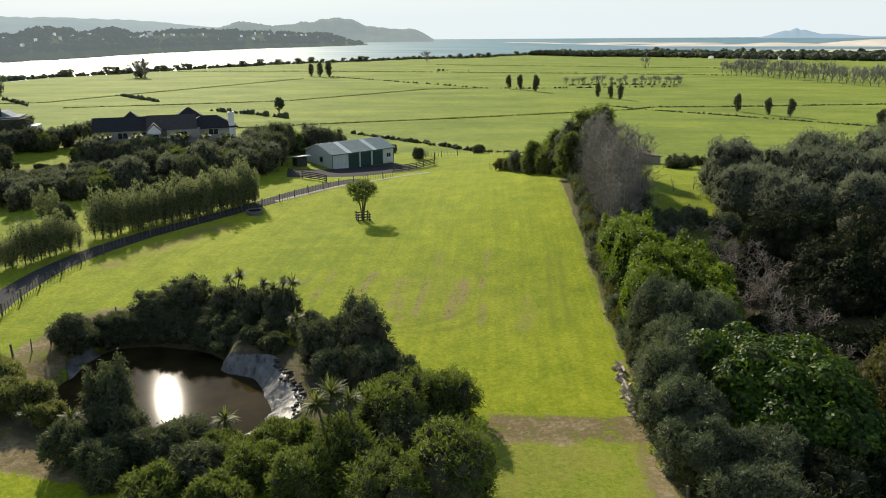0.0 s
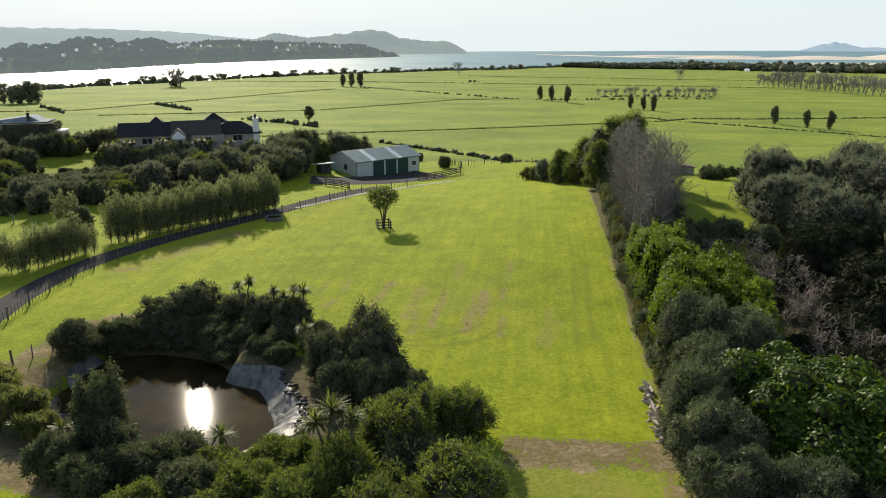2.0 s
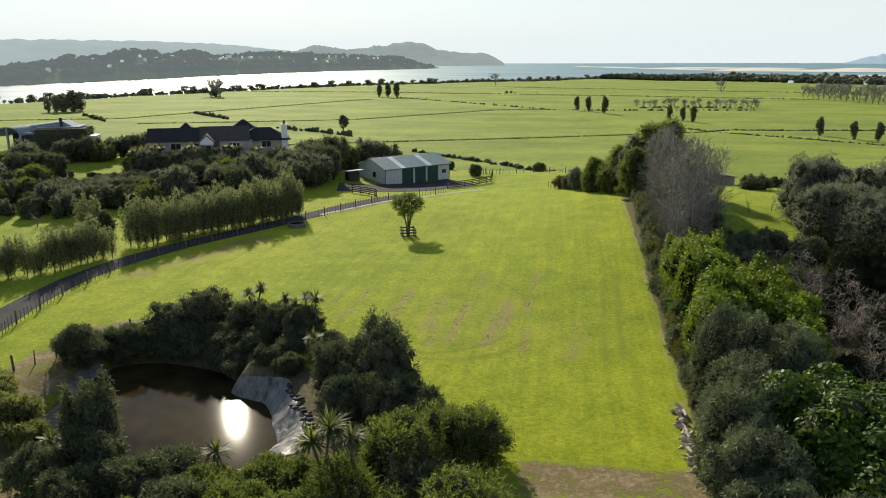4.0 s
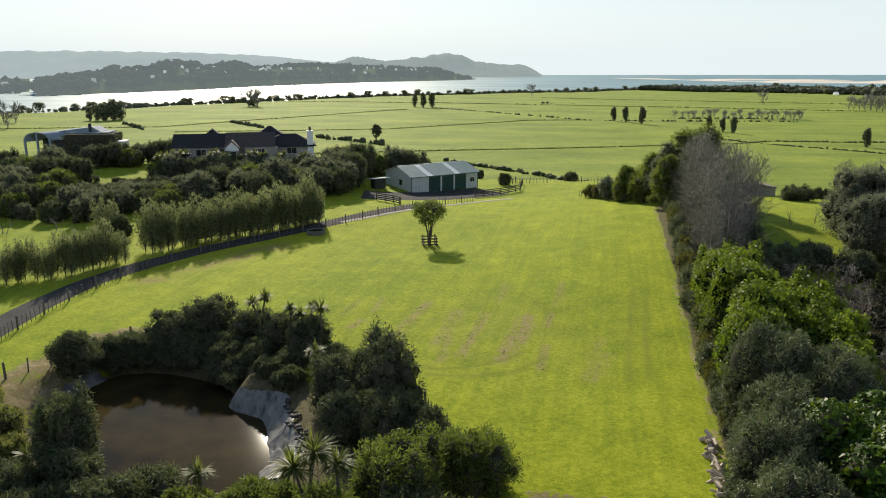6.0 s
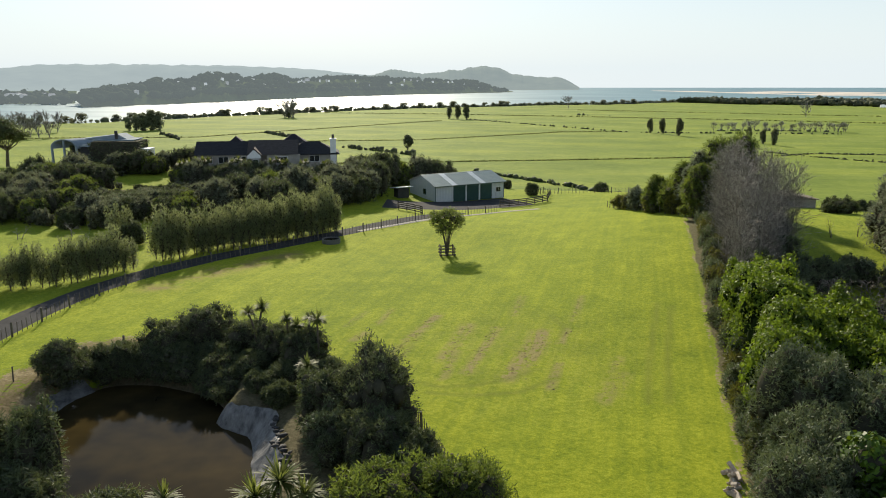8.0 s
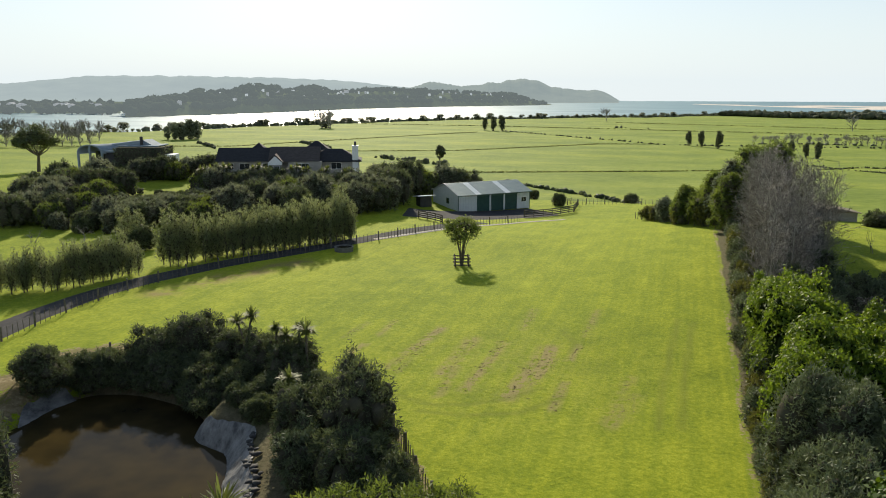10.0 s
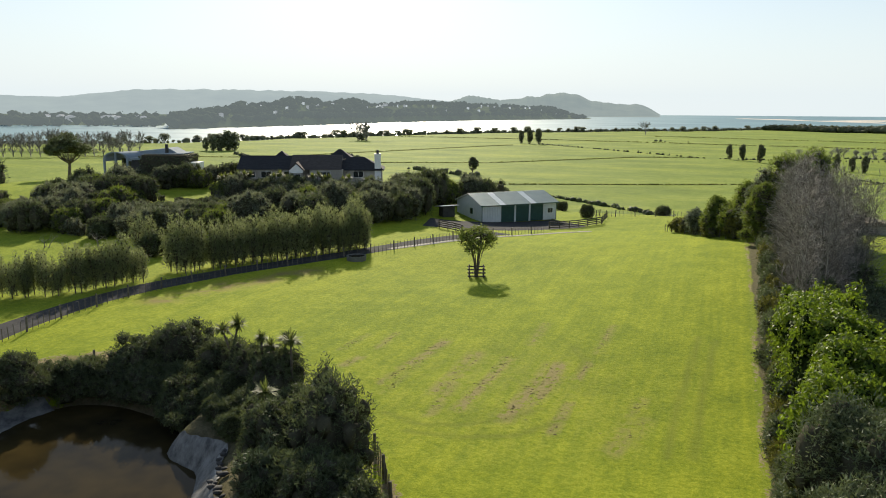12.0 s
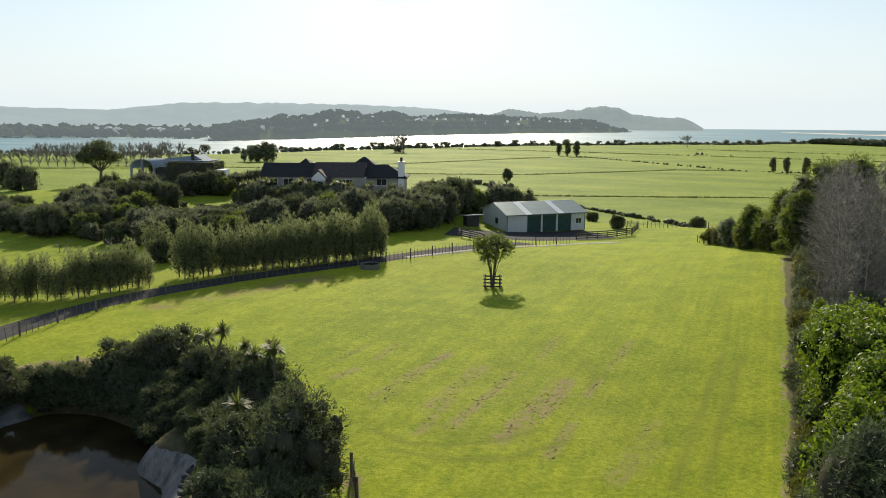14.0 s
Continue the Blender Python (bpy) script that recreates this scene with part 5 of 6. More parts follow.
def build_arched_house():
    x, y = -99.5, 127.0
    ob = thing("house", "modern house with an arched zinc roof and ivy-clad wing", "house", pose(x, y, 12.0, 0, 0, 20))
    # barrel roof: a bent sheet over an open portal, running back to the wing
    bm = bmesh.new()
    n, rings = 18, []
    for back in (0.0, 9.0):
        for r in (1.0, 0.88):
            rings.append([bm.verts.new((2.35 + 2.35 * r * math.cos(a) + 0.75 * back, back, 4.5 + 1.75 * r * math.sin(a) ** 0.8)) for a in np.linspace(0, math.pi, n)])
    o0, i0, o1, i1 = rings
    for k in range(n - 1):
        bm.faces.new((o0[k], o0[k + 1], o1[k + 1], o1[k]))
        bm.faces.new((i0[k + 1], i0[k], i1[k], i1[k + 1]))
        bm.faces.new((o0[k + 1], o0[k], i0[k], i0[k + 1]))
        bm.faces.new((o1[k], o1[k + 1], i1[k + 1], i1[k]))
    for k in (0, n - 1):
        bm.faces.new((o0[k], o1[k], i1[k], i0[k]))
    bmesh.ops.recalc_face_normals(bm, faces=bm.faces[:])
    part("arched_roof", bm, ZINC, ob, "arched pale zinc roof")
    for px in (0.0, 2.2, 4.42):
        part("pier", boxed(px, 0.02, -0.6, px + 0.28, 0.6, 4.5 if px != 2.2 else 6.0, 0.02), ZINC, ob)
    part("glass_front", boxed(2.5, 2.4, -0.6, 7.0, 2.5, 4.9), GLASS, ob)
    part("side_wall", boxed(5.0, 2.6, -0.6, 7.3, 9.0, 4.7, 0.02), DARKWALL, ob)
    part("fascia", boxed(4.75, 0.3, 4.75, 8.4, 2.3, 5.15, 0.03), ZINC, ob, "blue-grey metal fascia")
    part("fascia_wall", boxed(4.9, 0.7, -0.6, 7.35, 2.2, 4.72, 0.02), DARKWALL, ob)
    # the wall under the ivy takes the crowns' dark inner tone
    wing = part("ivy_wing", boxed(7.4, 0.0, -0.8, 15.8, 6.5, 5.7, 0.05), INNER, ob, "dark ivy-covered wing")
    rng = np.random.default_rng(91)
    lob = np.array([(7.5 + 1.15 * i, 0.2, 0.6 + 1.3 * j, 0.9, 0.45, 0.95) for i in range(8) for j in range(4)] + [(7.5 + 1.15 * i, 0.9 + 1.5 * j, 5.1, 0.9, 0.9, 0.55) for i in range(8) for j in range(4)], np.float32)
    shared("ivy", crown_mesh("ivy", lob, 5200, 0.16, L_DARK, rng, core=0.7, sub=0), wing)
    part("white_wing", boxed(15.85, 0.9, -0.8, 17.6, 4.5, 4.3, 0.05), WHITE, ob)
    part("roof", boxed(7.0, 1.6, 5.75, 14.6, 8.0, 5.95, 0.05), ZINC, ob)
    bm = prism([(3.5, 5.97), (13.0, 5.97), (11.4, 6.9)], 5)
    bmesh.ops.translate(bm, vec=(0, 3, 0), verts=bm.verts[:])
    part("upper_roof", bm, ZINC, ob)
    part("flue", boxed(10.9, 2.6, 5.97, 11.4, 3.0, 7.6, 0.03), DARKWALL, ob)


build_arched_house()


def build_garden_shed():
    x, y = 28.5, 130.0
    ob = thing("garden_shed", "low garden shed with a tan sheet roof beside the lawn", "shed", pose(x, y, height(x, y) - 0.3, 0, 0, 12))
    part("wall", boxed(-3.5, -2, 0, 3.5, 2, 1.6, 0.02), RENDER_WALL, ob)
    bm = prism([(-4.0, 1.6), (4.0, 1.6), (0, 2.3)], 5)
    bmesh.ops.translate(bm, vec=(0, -2.5, 0.01), verts=bm.verts[:])
    part("roof", bm, TAN_ROOF, ob)


build_garden_shed()

# ---- planting round the pond ----
# grey-blue cast in this green stands in for haze over the slope
L_BAND = leaf("leaf_band_green", (0.066, 0.08, 0.056), (0.185, 0.208, 0.148), (0.3, 0.34, 0.15), 0.36)

def shrub(name, label, x, y, rx, ry, h, mat, seed, leaves, size, n=9, rz=0.0, low=0.0, group="", top=0.75, **more):
    rng = np.random.default_rng(seed)
    lob = lobes_of(rng, rx, ry, h, n, low, (0.34, 0.52), top)
    if mat is not L_BRIGHT:
        more = {"feather": 0.8, **more, "slim": 0.27}
        size, leaves = size * 1.2, int(leaves * 1.25)
    return plant(name, label, "tree" if h > 5 else "shrub", lob, leaves, size, mat, seed, (0.09, 3), on_ground(x, y, rz), group, **more)


POND_FAR = "dark native shrub on the pond bank"
for k, (x, y, r, h) in enumerate([(-28.2, 53.2, 1.9, 1.9), (-25.4, 55.8, 2.4, 2.1), (-23.4, 57.2, 2.8, 2.9), (-19.8, 56.8, 2.4, 2.3), (-16.8, 56.4, 2.4, 2.4), (-13.8, 55.0, 2.4, 2.5), (-11.3, 51.8, 2.0, 2.1), (-26.8, 53.6, 1.6, 1.2), (-23.8, 54.6, 1.7, 1.3), (-20.8, 54.8, 1.7, 1.3), (-17.8, 54.0, 1.6, 1.2), (-14.8, 52.6, 1.6, 1.3), (-15.6, 50.8, 1.2, 1.1), (-13.6, 49.6, 1.2, 1.2)]):
    shrub("shrub", POND_FAR, x, y, r, r * 0.95, h, L_DARK, 100 + k, 11000, 0.085, 12, group="shrubs round the pond")
for k in range(15):
    x, y = pond_place(1.07 + 0.05 * (k % 3), radians(97 + 4.6 * k))
    shrub("shrub", "low dark shrub overhanging the pond's far edge", x, y, 1.5 + 0.15 * (k % 2), 1.4, 1.2 + 0.2 * (k % 3), L_DARK, 740 + k, 4000, 0.09, 9, group="shrubs round the pond")
for k, (x, y, r, h, mat) in enumerate([(-6.3, 46.9, 2.9, 5.1, L_DARK), (-8.8, 46.8, 2.2, 3.5, L_DARK), (-7.6, 44.0, 1.9, 2.6, L_OLIVE), (-5.0, 43.2, 2.6, 3.2, L_DARK), (-2.8, 42.6, 2.1, 2.6, L_DARK)]):
    shrub("shrub", "bushy dark evergreen beside the pond and fence", x, y, r, r, h, mat, 120 + k, 13000, 0.09, 13, group="shrubs round the pond")
for k, (x, y, r, h, mat) in enumerate([(0.1, 40.0, 2.5, 3.0, L_MID), (-2.6, 37.4, 2.6, 3.7, L_MID), (-5.0, 33.4, 2.2, 2.8, L_MID), (-1.0, 34.6, 2.3, 2.6, L_DARK), (1.6, 30.8, 2.9, 4.1, L_MID), (-1.7, 29.3, 2.6, 3.3, L_MID), (-6.3, 30.8, 2.4, 2.6, L_MID), (-9.3, 35.2, 1.8, 1.6, L_MID), (-7.4, 35.0, 1.6, 1.7, L_MID)]):
    shrub("shrub", "leafy mid-green shrub on the pond's near bank", x, y, r, r, h, mat, 140 + k, 14000, 0.1, 14, group="shrubs on the near bank", loose=0.45)
for k, (x, y, r, h, mat) in enumerate([(-14.4, 35.6, 2.1, 1.4, L_DARK), (-11.9, 34.4, 1.8, 1.2, L_MID), (-19.7, 36.6, 1.7, 4.6, L_DARK), (-18.2, 34.6, 1.7, 3.0, L_DARK), (-16.0, 33.6, 1.6, 1.8, L_DARK), (-27.0, 39.2, 2.0, 2.0, L_FLAX), (-30.0, 41.4, 2.0, 2.1, L_FLAX), (-24.4, 37.6, 1.3, 1.2, L_FLAX), (-32.5, 38.5, 2.0, 2.0, L_FLAX), (-15.2, 33.0, 2.1, 2.2, L_DARK), (-12.4, 31.8, 2.0, 2.1, L_DARK), (-9.6, 32.2, 1.9, 2.0, L_MID), (-17.6, 31.6, 1.8, 2.3, L_DARK), (-20.6, 33.4, 1.7, 2.4, L_DARK), (-14.2, 29.4, 2.0, 2.0, L_MID), (-10.4, 29.0, 2.1, 2.0, L_MID), (-29.0, 37.0, 1.6, 1.5, L_MID)]):
    shrub("shrub", "dark shrub between the pond and the track", x, y, r, r, h, mat, 160 + k, 8000, 0.115, 9, group="shrubs on the near bank")


ball_lobes = np.array([(0, 0, 1.6, 1.5, 1.5, 1.5), (0.2, 0.15, 1.1, 1.4, 1.4, 1.1), (-0.2, -0.2, 1.75, 1.3, 1.3, 1.35)], np.float32)
plant("shrub", "round dark evergreen ball of a bush at the pond fence", "shrub", ball_lobes, 12000, 0.09, L_DARK, 137, (0.09, 3), on_ground(-29.7, 49.9), "shrubs round the pond", sub=12, loose=0.25, feather=0.9, slim=0.3)


def cabbage_tree(x, y, h, heads, seed, radius=0.75, label="cabbage tree with round heads of strap leaves by the pond"):
    rng = np.random.default_rng(seed)
    ob = thing("cabbage_tree", label, "tree", on_ground(x, y), "cabbage trees")
    paths = []
    for k in range(heads):
        a = 2 * math.pi * k / heads + rng.uniform(0, 1)
        off = 0.0 if heads == 1 else 0.5
        c = np.array([off * math.cos(a), off * math.sin(a), h - 0.35 * (k % 2)])
        paths.append([(np.array([0, 0, -0.1]), 0.1), (np.array([c[0] * 0.3, c[1] * 0.3, h * 0.6]), 0.075), (c, 0.06)])
        vs, qs = strap_head(rng, c, radius, 110)
        shared("leaf_head", raw_mesh("leaf_head", np.array(vs), np.array(qs), None, [L_CABBAGE]), ob)
    shared("trunk", tubes("trunk", paths, 7, BARK), ob)


for k, (x, y, h, heads, r) in enumerate([(-18.7, 56.3, 3.6, 2, 0.75), (-14.6, 55.6, 3.3, 2, 0.7), (-13.2, 54.7, 3.7, 1, 0.85), (-16.0, 55.8, 3.2, 1, 0.6), (-11.6, 49.6, 2.6, 1, 0.85), (-5.9, 34.0, 4.3, 2, 1.25), (-4.6, 34.4, 3.9, 1, 0.9), (-12.7, 36.8, 1.3, 1, 0.95), (-25.2, 37.0, 0.9, 1, 0.9), (-22.6, 37.0, 0.8, 1, 0.8), (-8.6, 48.6, 2.6, 1, 0.8)]):
    cabbage_tree(x, y, h, heads, 200 + k, r)


# ---- the hedge on the paddock's eastern side ----
def hedge_plant(name, label, places, mat, leaves, size, seed, n=12, slim=0.45, low=0.0, group="", core=0.66):
    for k, (x, y, rx, ry, h) in enumerate(places):
        shrub(name, label, x, y, rx, ry, h, mat, seed + k, leaves, size, n, low=low, group=group, slim=slim, core=core)


hedge_plant("shrub", "bright green broad-leaved hedge tree on the boundary", [(16.0, 70.5, 2.6, 3.2, 4.6), (16.0, 66.5, 3.0, 3.2, 5.6), (16.4, 62.0, 3.2, 3.2, 6.0), (16.4, 57.5, 3.2, 3.2, 6.0), (16.2, 53.2, 3.0, 3.0, 5.6), (19.8, 60.0, 3.0, 3.2, 5.4), (19.8, 55.0, 3.0, 3.2, 5.2), (20.2, 50.6, 2.6, 2.8, 4.6)], L_BRIGHT, 30000, 0.112, 300, 16, 0.5, group="boundary hedge", core=0.54)
hedge_plant("shrub", "grey-green olive-like shrub in the boundary hedge", [(15.6, 48.8, 2.8, 2.8, 5.8), (18.4, 47.0, 2.8, 2.8, 5.6), (15.5, 44.4, 2.5, 2.6, 4.8), (14.7, 40.6, 2.7, 2.8, 4.7), (14.3, 37.0, 2.8, 2.8, 4.2), (14.4, 33.6, 2.7, 2.6, 3.4), (17.6, 33.6, 2.7, 2.6, 3.0), (16.2, 30.4, 2.7, 2.6, 2.7)], L_OLIVE, 26000, 0.092, 320, 12, 0.45, group="boundary hedge")
for k, (x, y, r, h) in enumerate([(17.8, 42.0, 2.6, 5.0), (19.5, 41.4, 3.0, 5.3), (21.3, 40.8, 3.0, 5.15), (23.0, 40.0, 2.6, 4.5), (19.6, 39.2, 2.9, 4.9), (22.0, 38.5, 2.9, 4.6), (20.2, 36.8, 2.7, 4.1), (22.8, 36.4, 2.6, 3.8)]):
    rng = np.random.default_rng(340 + k)
    lob = np.array([(0, 0, h * 0.45, r, r, h * 0.55), (0.3 * r, 0.2 * r, h * 0.3, r * 0.9, r * 0.9, h * 0.5), (-0.3 * r, -0.2 * r, h * 0.25, r * 0.9, r * 0.9, h * 0.5)], np.float32)
    plant("clipped_hedge", "rounded glossy broad-leaved hedge with a sunlit top", "hedge", lob, 17000, 0.16, L_BROAD, 340 + k, (0.1, 3), on_ground(x, y), "broad-leaved hedge", slim=0.52, sub=10, loose=0.16, core=0.76, wild=0.3)
hedge_plant("shrub", "yellow-olive shrub beside the hedge", [(28.2, 42.0, 2.4, 2.8, 4.0), (29.4, 37.6, 2.8, 2.8, 3.8), (27.6, 33.6, 2.4, 2.6, 3.0), (31.5, 33.0, 2.6, 2.6, 3.0)], L_YELLOW, 9000, 0.125, 350, 11, 0.4, group="yellow-olive shrubs")
hedge_plant("evergreen_tree", "large grey-green evergreen in the eastern shelter belt", [(32.8, 86.5, 4.6, 4.4, 6.2), (34.5, 95.0, 5.2, 5.0, 7.0), (39.5, 90.0, 5.2, 5.0, 7.6), (43.0, 86.0, 5.4, 5.2, 8.2), (49.0, 85.0, 5.6, 5.4, 9.2), (44.5, 95.0, 5.6, 5.4, 8.8), (52.0, 94.0, 6.0, 6.0, 10.2), (57.5, 84.0, 6.0, 6.0, 9.6), (61.0, 95.0, 6.0, 6.0, 10.8), (35.5, 80.0, 4.6, 4.4, 6.2), (42.5, 77.0, 5.0, 4.8, 7.4), (50.0, 75.0, 5.5, 5.5, 8.6), (58.0, 73.0, 5.5, 5.5, 8.6), (67.0, 86.0, 6.0, 6.0, 10.0)], L_GREY, 26000, 0.135, 360, 20, 0.48, group="eastern shelter belt")
hedge_plant("evergreen_tree", "dark evergreen in the shade of the shelter belt", [(40.0, 70.0, 4.4, 4.4, 6.2), (47.0, 66.5, 4.6, 5.0, 7.0), (39.0, 62.0, 4.0, 4.4, 5.0), (45.0, 57.5, 4.5, 5.0, 6.4), (37.5, 54.0, 3.8, 4.2, 4.6), (41.5, 47.5, 4.2, 4.5, 5.4), (35.5, 46.5, 3.2, 3.6, 3.8), (32.0, 72.5, 3.4, 3.6, 4.0), (53.0, 62.0, 5.0, 5.0, 8.0), (36.5, 40.0, 3.6, 4.0, 4.4), (34.5, 66.0, 3.4, 3.6, 3.8), (35.0, 74.0, 3.4, 3.6, 4.4), (33.5, 49.5, 3.0, 3.2, 3.0), (39.5, 43.0, 3.6, 3.6, 4.6), (43.0, 52.0, 4.0, 4.0, 5.6), (46.0, 45.0, 4.5, 4.5, 6.0), (37.5, 66.5, 3.4, 3.6, 5.0)], L_SHADED, 12000, 0.16, 390, 12, group="eastern shelter belt")
hedge_plant("shrub", "low grey shrub under the bare trees", [(21.0, 82.0, 2.0, 2.2, 2.2), (23.6, 79.5, 2.2, 2.2, 2.5), (26.4, 81.5, 2.2, 2.0, 2.3), (29.0, 79.0, 2.2, 2.2, 2.6), (20.6, 76.5, 2.0, 2.2, 3.0), (19.6, 72.0, 1.8, 2.0, 3.0), (17.0, 79.5, 1.9, 2.2, 3.4), (17.6, 84.0, 2.0, 2.4, 3.2), (17.4, 89.0, 2.0, 2.4, 3.6), (18.0, 94.0, 2.0, 2.4, 3.6), (18.2, 99.0, 2.0, 2.4, 3.8), (20.4, 86.0, 1.8, 2.2, 2.6), (20.6, 91.5, 1.8, 2.2, 2.6)], L_OLIVE, 5000, 0.14, 395, 9, group="low grey shrubs")
# filler shrubs whose near-black tone stands in for deep shade on the ground
hedge_plant("shrub", "low dark undergrowth below dead branches", [(24.5, 72.0, 2.4, 2.6, 1.0), (28.5, 68.0, 2.6, 2.6, 1.2), (24.5, 62.5, 2.4, 2.6, 1.0), (29.5, 60.5, 2.6, 2.8, 1.2), (25.5, 54.0, 2.4, 2.6, 1.2), (30.5, 52.0, 2.6, 2.6, 1.3), (26.5, 47.5, 2.4, 2.6, 1.6), (31.5, 45.5, 2.6, 2.6, 1.8), (20.8, 32.2, 2.5, 2.5, 2.4), (19.8, 29.4, 2.6, 2.4, 2.2), (24.6, 32.0, 2.6, 2.6, 2.2), (32.0, 58.0, 2.8, 3.0, 2.4), (32.0, 64.5, 2.8, 3.0, 2.2), (28.4, 56.6, 2.8, 3.0, 1.6), (27.4, 50.6, 2.6, 2.8, 1.6)], L_SHADED, 4500, 0.15, 405, 9, group="low undergrowth")


def conifer(x, y, h, r, seed):
    rng = np.random.default_rng(seed)
    lob = []
    for k in range(16):
        f = k / 15
        a = rng.uniform(0, 6.28)
        q = r * (1 - f) * 0.55
        lob.append((q * math.cos(a), q * math.sin(a), h * (0.08 + 0.86 * f), r * (1 - 0.82 * f) * 0.62, r * (1 - 0.82 * f) * 0.62, h * 0.11))
    plant("conifer", "tall dark pointed evergreen in the garden", "tree", np.array(lob, np.float32), 12000, 0.18, L_SHADED, seed, (0.2, 1), on_ground(x, y))


conifer(34.0, 60.0, 6.6, 2.6, 410)
conifer(37.0, 57.0, 4.6, 2.0, 411)

# the corner planting at the far fence
for k, (x, y, r, h, mat) in enumerate([(16.8, 109.4, 3.4, 9.4, L_MID), (19.6, 113.0, 3.4, 9.6, L_MID), (12.8, 113.6, 2.9, 6.4, L_MID), (12.6, 119.5, 2.5, 4.8, L_MID), (9.4, 116.8, 2.2, 4.6, L_MID), (14.6, 110.6, 2.9, 8.0, L_GREY), (6.9, 121.4, 1.9, 3.2, L_GREY), (17.6, 105.4, 2.9, 8.8, L_GREY), (14.2, 106.6, 2.2, 6.6, L_MID), (10.6, 119.6, 2.0, 3.6, L_OLIVE)]):
    rng = np.random.default_rng(420 + k)
    plant("shrub", "feathery grey-green shrub in the corner planting" if mat is L_GREY else "mixed green shrub in the corner planting", "tree" if h > 5 else "shrub", heap_lobes(rng, r, h, int(9 + 2.2 * h)), int(2200 * h), 0.17, mat, 420 + k, (0.1, 4), on_ground(x, y), "corner planting", feather=0.8, slim=0.25, loose=0.5)
hedge_plant("shrub", "brown-tipped low shrub in the corner planting", [(4.6, 126.6, 1.5, 1.5, 1.8), (6.3, 123.6, 1.6, 1.7, 2.3), (9.0, 116.6, 1.5, 1.6, 2.2), (11.8, 112.0, 1.5, 1.6, 2.4)], L_YELLOW, 6000, 0.12, 430, 9, group="corner planting")
hedge_plant("shrub", "small dark round shrub near the shed", [(-12.6, 150.5, 1.5, 1.5, 2.1), (0.0, 160.0, 1.5, 1.3, 1.8)], L_DARK, 3500, 0.14, 436, 7)

# the rough foot of the hedge
for k in range(40):
    rng = np.random.default_rng(700 + k)
    y = 33.0 + 1.85 * k
    shrub("shrub", "low twiggy grey-brown growth at the hedge foot", 14.02 + 0.012 * max(0, y - 70) * 2 + rng.normal() * 0.15, y, 1.0, 1.6, rng.uniform(1.1, 2.2), (L_YELLOW, L_OLIVE, L_DARK)[k % 3], 700 + k, 2600, 0.11, 7, group="hedge foot", loose=0.6)

# the leafless tree row
def row_tree(seed, h):
    """Slender upright stems, clothed from foot to top in fine bare side twigs."""
    rng = np.random.default_rng(seed)
    paths = []
    for k in range(4):
        a = 1.6 * k + rng.uniform(-0.4, 0.4)
        top, reach = h * rng.uniform(0.82, 1.0), rng.uniform(0.3, 1.3)
        stem = []
        for j in range(9):
            f = j / 8
            stem.append((np.array([reach * f**1.4 * math.cos(a) + rng.normal() * 0.08, reach * f**1.4 * math.sin(a) + rng.normal() * 0.08, -0.1 + top * f]), 0.075 * (1 - 0.85 * f)))
        paths.append(stem)
        for j in range(30):
            f = rng.uniform(0.06, 0.98)
            i = min(7, int(f * 8))
            p = stem[i][0] + (stem[i + 1][0] - stem[i][0]) * (f * 8 - i)
            b = rng.uniform(0, 2 * math.pi)
            limbs(rng, p, (math.cos(b), math.sin(b), rng.uniform(0.3, 1.3)), h * rng.uniform(0.10, 0.19) * (1 - 0.45 * f), 0.026 * (1 - 0.5 * f), 2, 0.55, 0.1, 4, paths)
    paths = [[(p, max(w, 0.011)) for p, w in path] for path in paths]
    ob = thing("bare_tree", "tall leafless grey tree in the boundary row", "tree")
    shared("crown", tubes("crown", paths, 3, TWIG), ob)
    return ob


bare_mats = [row_tree(440 + k, 11.6) for k in range(3)]
for b in bare_mats:
    tagged(b, group="bare boundary trees")
bare_places = [(15.9, 76.5, 0.72), (17.6, 79.0, 0.85), (16.0, 81.0, 0.9), (18.6, 83.0, 0.95), (16.2, 84.5, 0.98), (20.0, 86.0, 0.95), (17.8, 86.8, 1.0), (15.9, 88.4, 0.98), (19.4, 89.4, 1.0), (21.2, 91.0, 0.95), (17.2, 90.6, 1.02), (15.9, 92.6, 1.0), (19.0, 93.2, 1.02), (20.8, 95.0, 0.95), (17.2, 95.2, 1.0), (16.2, 97.6, 1.0), (19.2, 98.0, 1.0), (17.6, 100.4, 0.98), (20.0, 101.5, 0.95), (16.6, 102.8, 0.95), (21.6, 88.0, 0.9), (18.8, 80.6, 0.85)]
for k in range(3):
    spread_copies(bare_mats[k], [(x, y, 67 * (j + 5 * k), sc) for j, (x, y, sc) in enumerate(bare_places[k::3])])
dead = [bare_tree(450 + k, 6.4, "tangle of dead grey branches in the garden", 4, 0.75, 0.08, TWIG_DARK, 4, -0.02, 3, 0.6, tip=0.02) for k in range(2)]
for b in dead:
    tagged(b, group="dead branches")
spread_copies(dead[0], [(25.8, 66.5, 60, 0.8), (26.0, 60.0, 250, 0.8), (29.0, 54.5, 150, 0.8), (21.8, 68.0, 310, 0.7), (24.0, 70.0, 0, 0.85), (23.2, 64.5, 100, 0.85), (27.0, 63.0, 200, 0.9), (26.5, 54.0, 50, 0.8), (24.5, 58.0, 20, 0.8)])
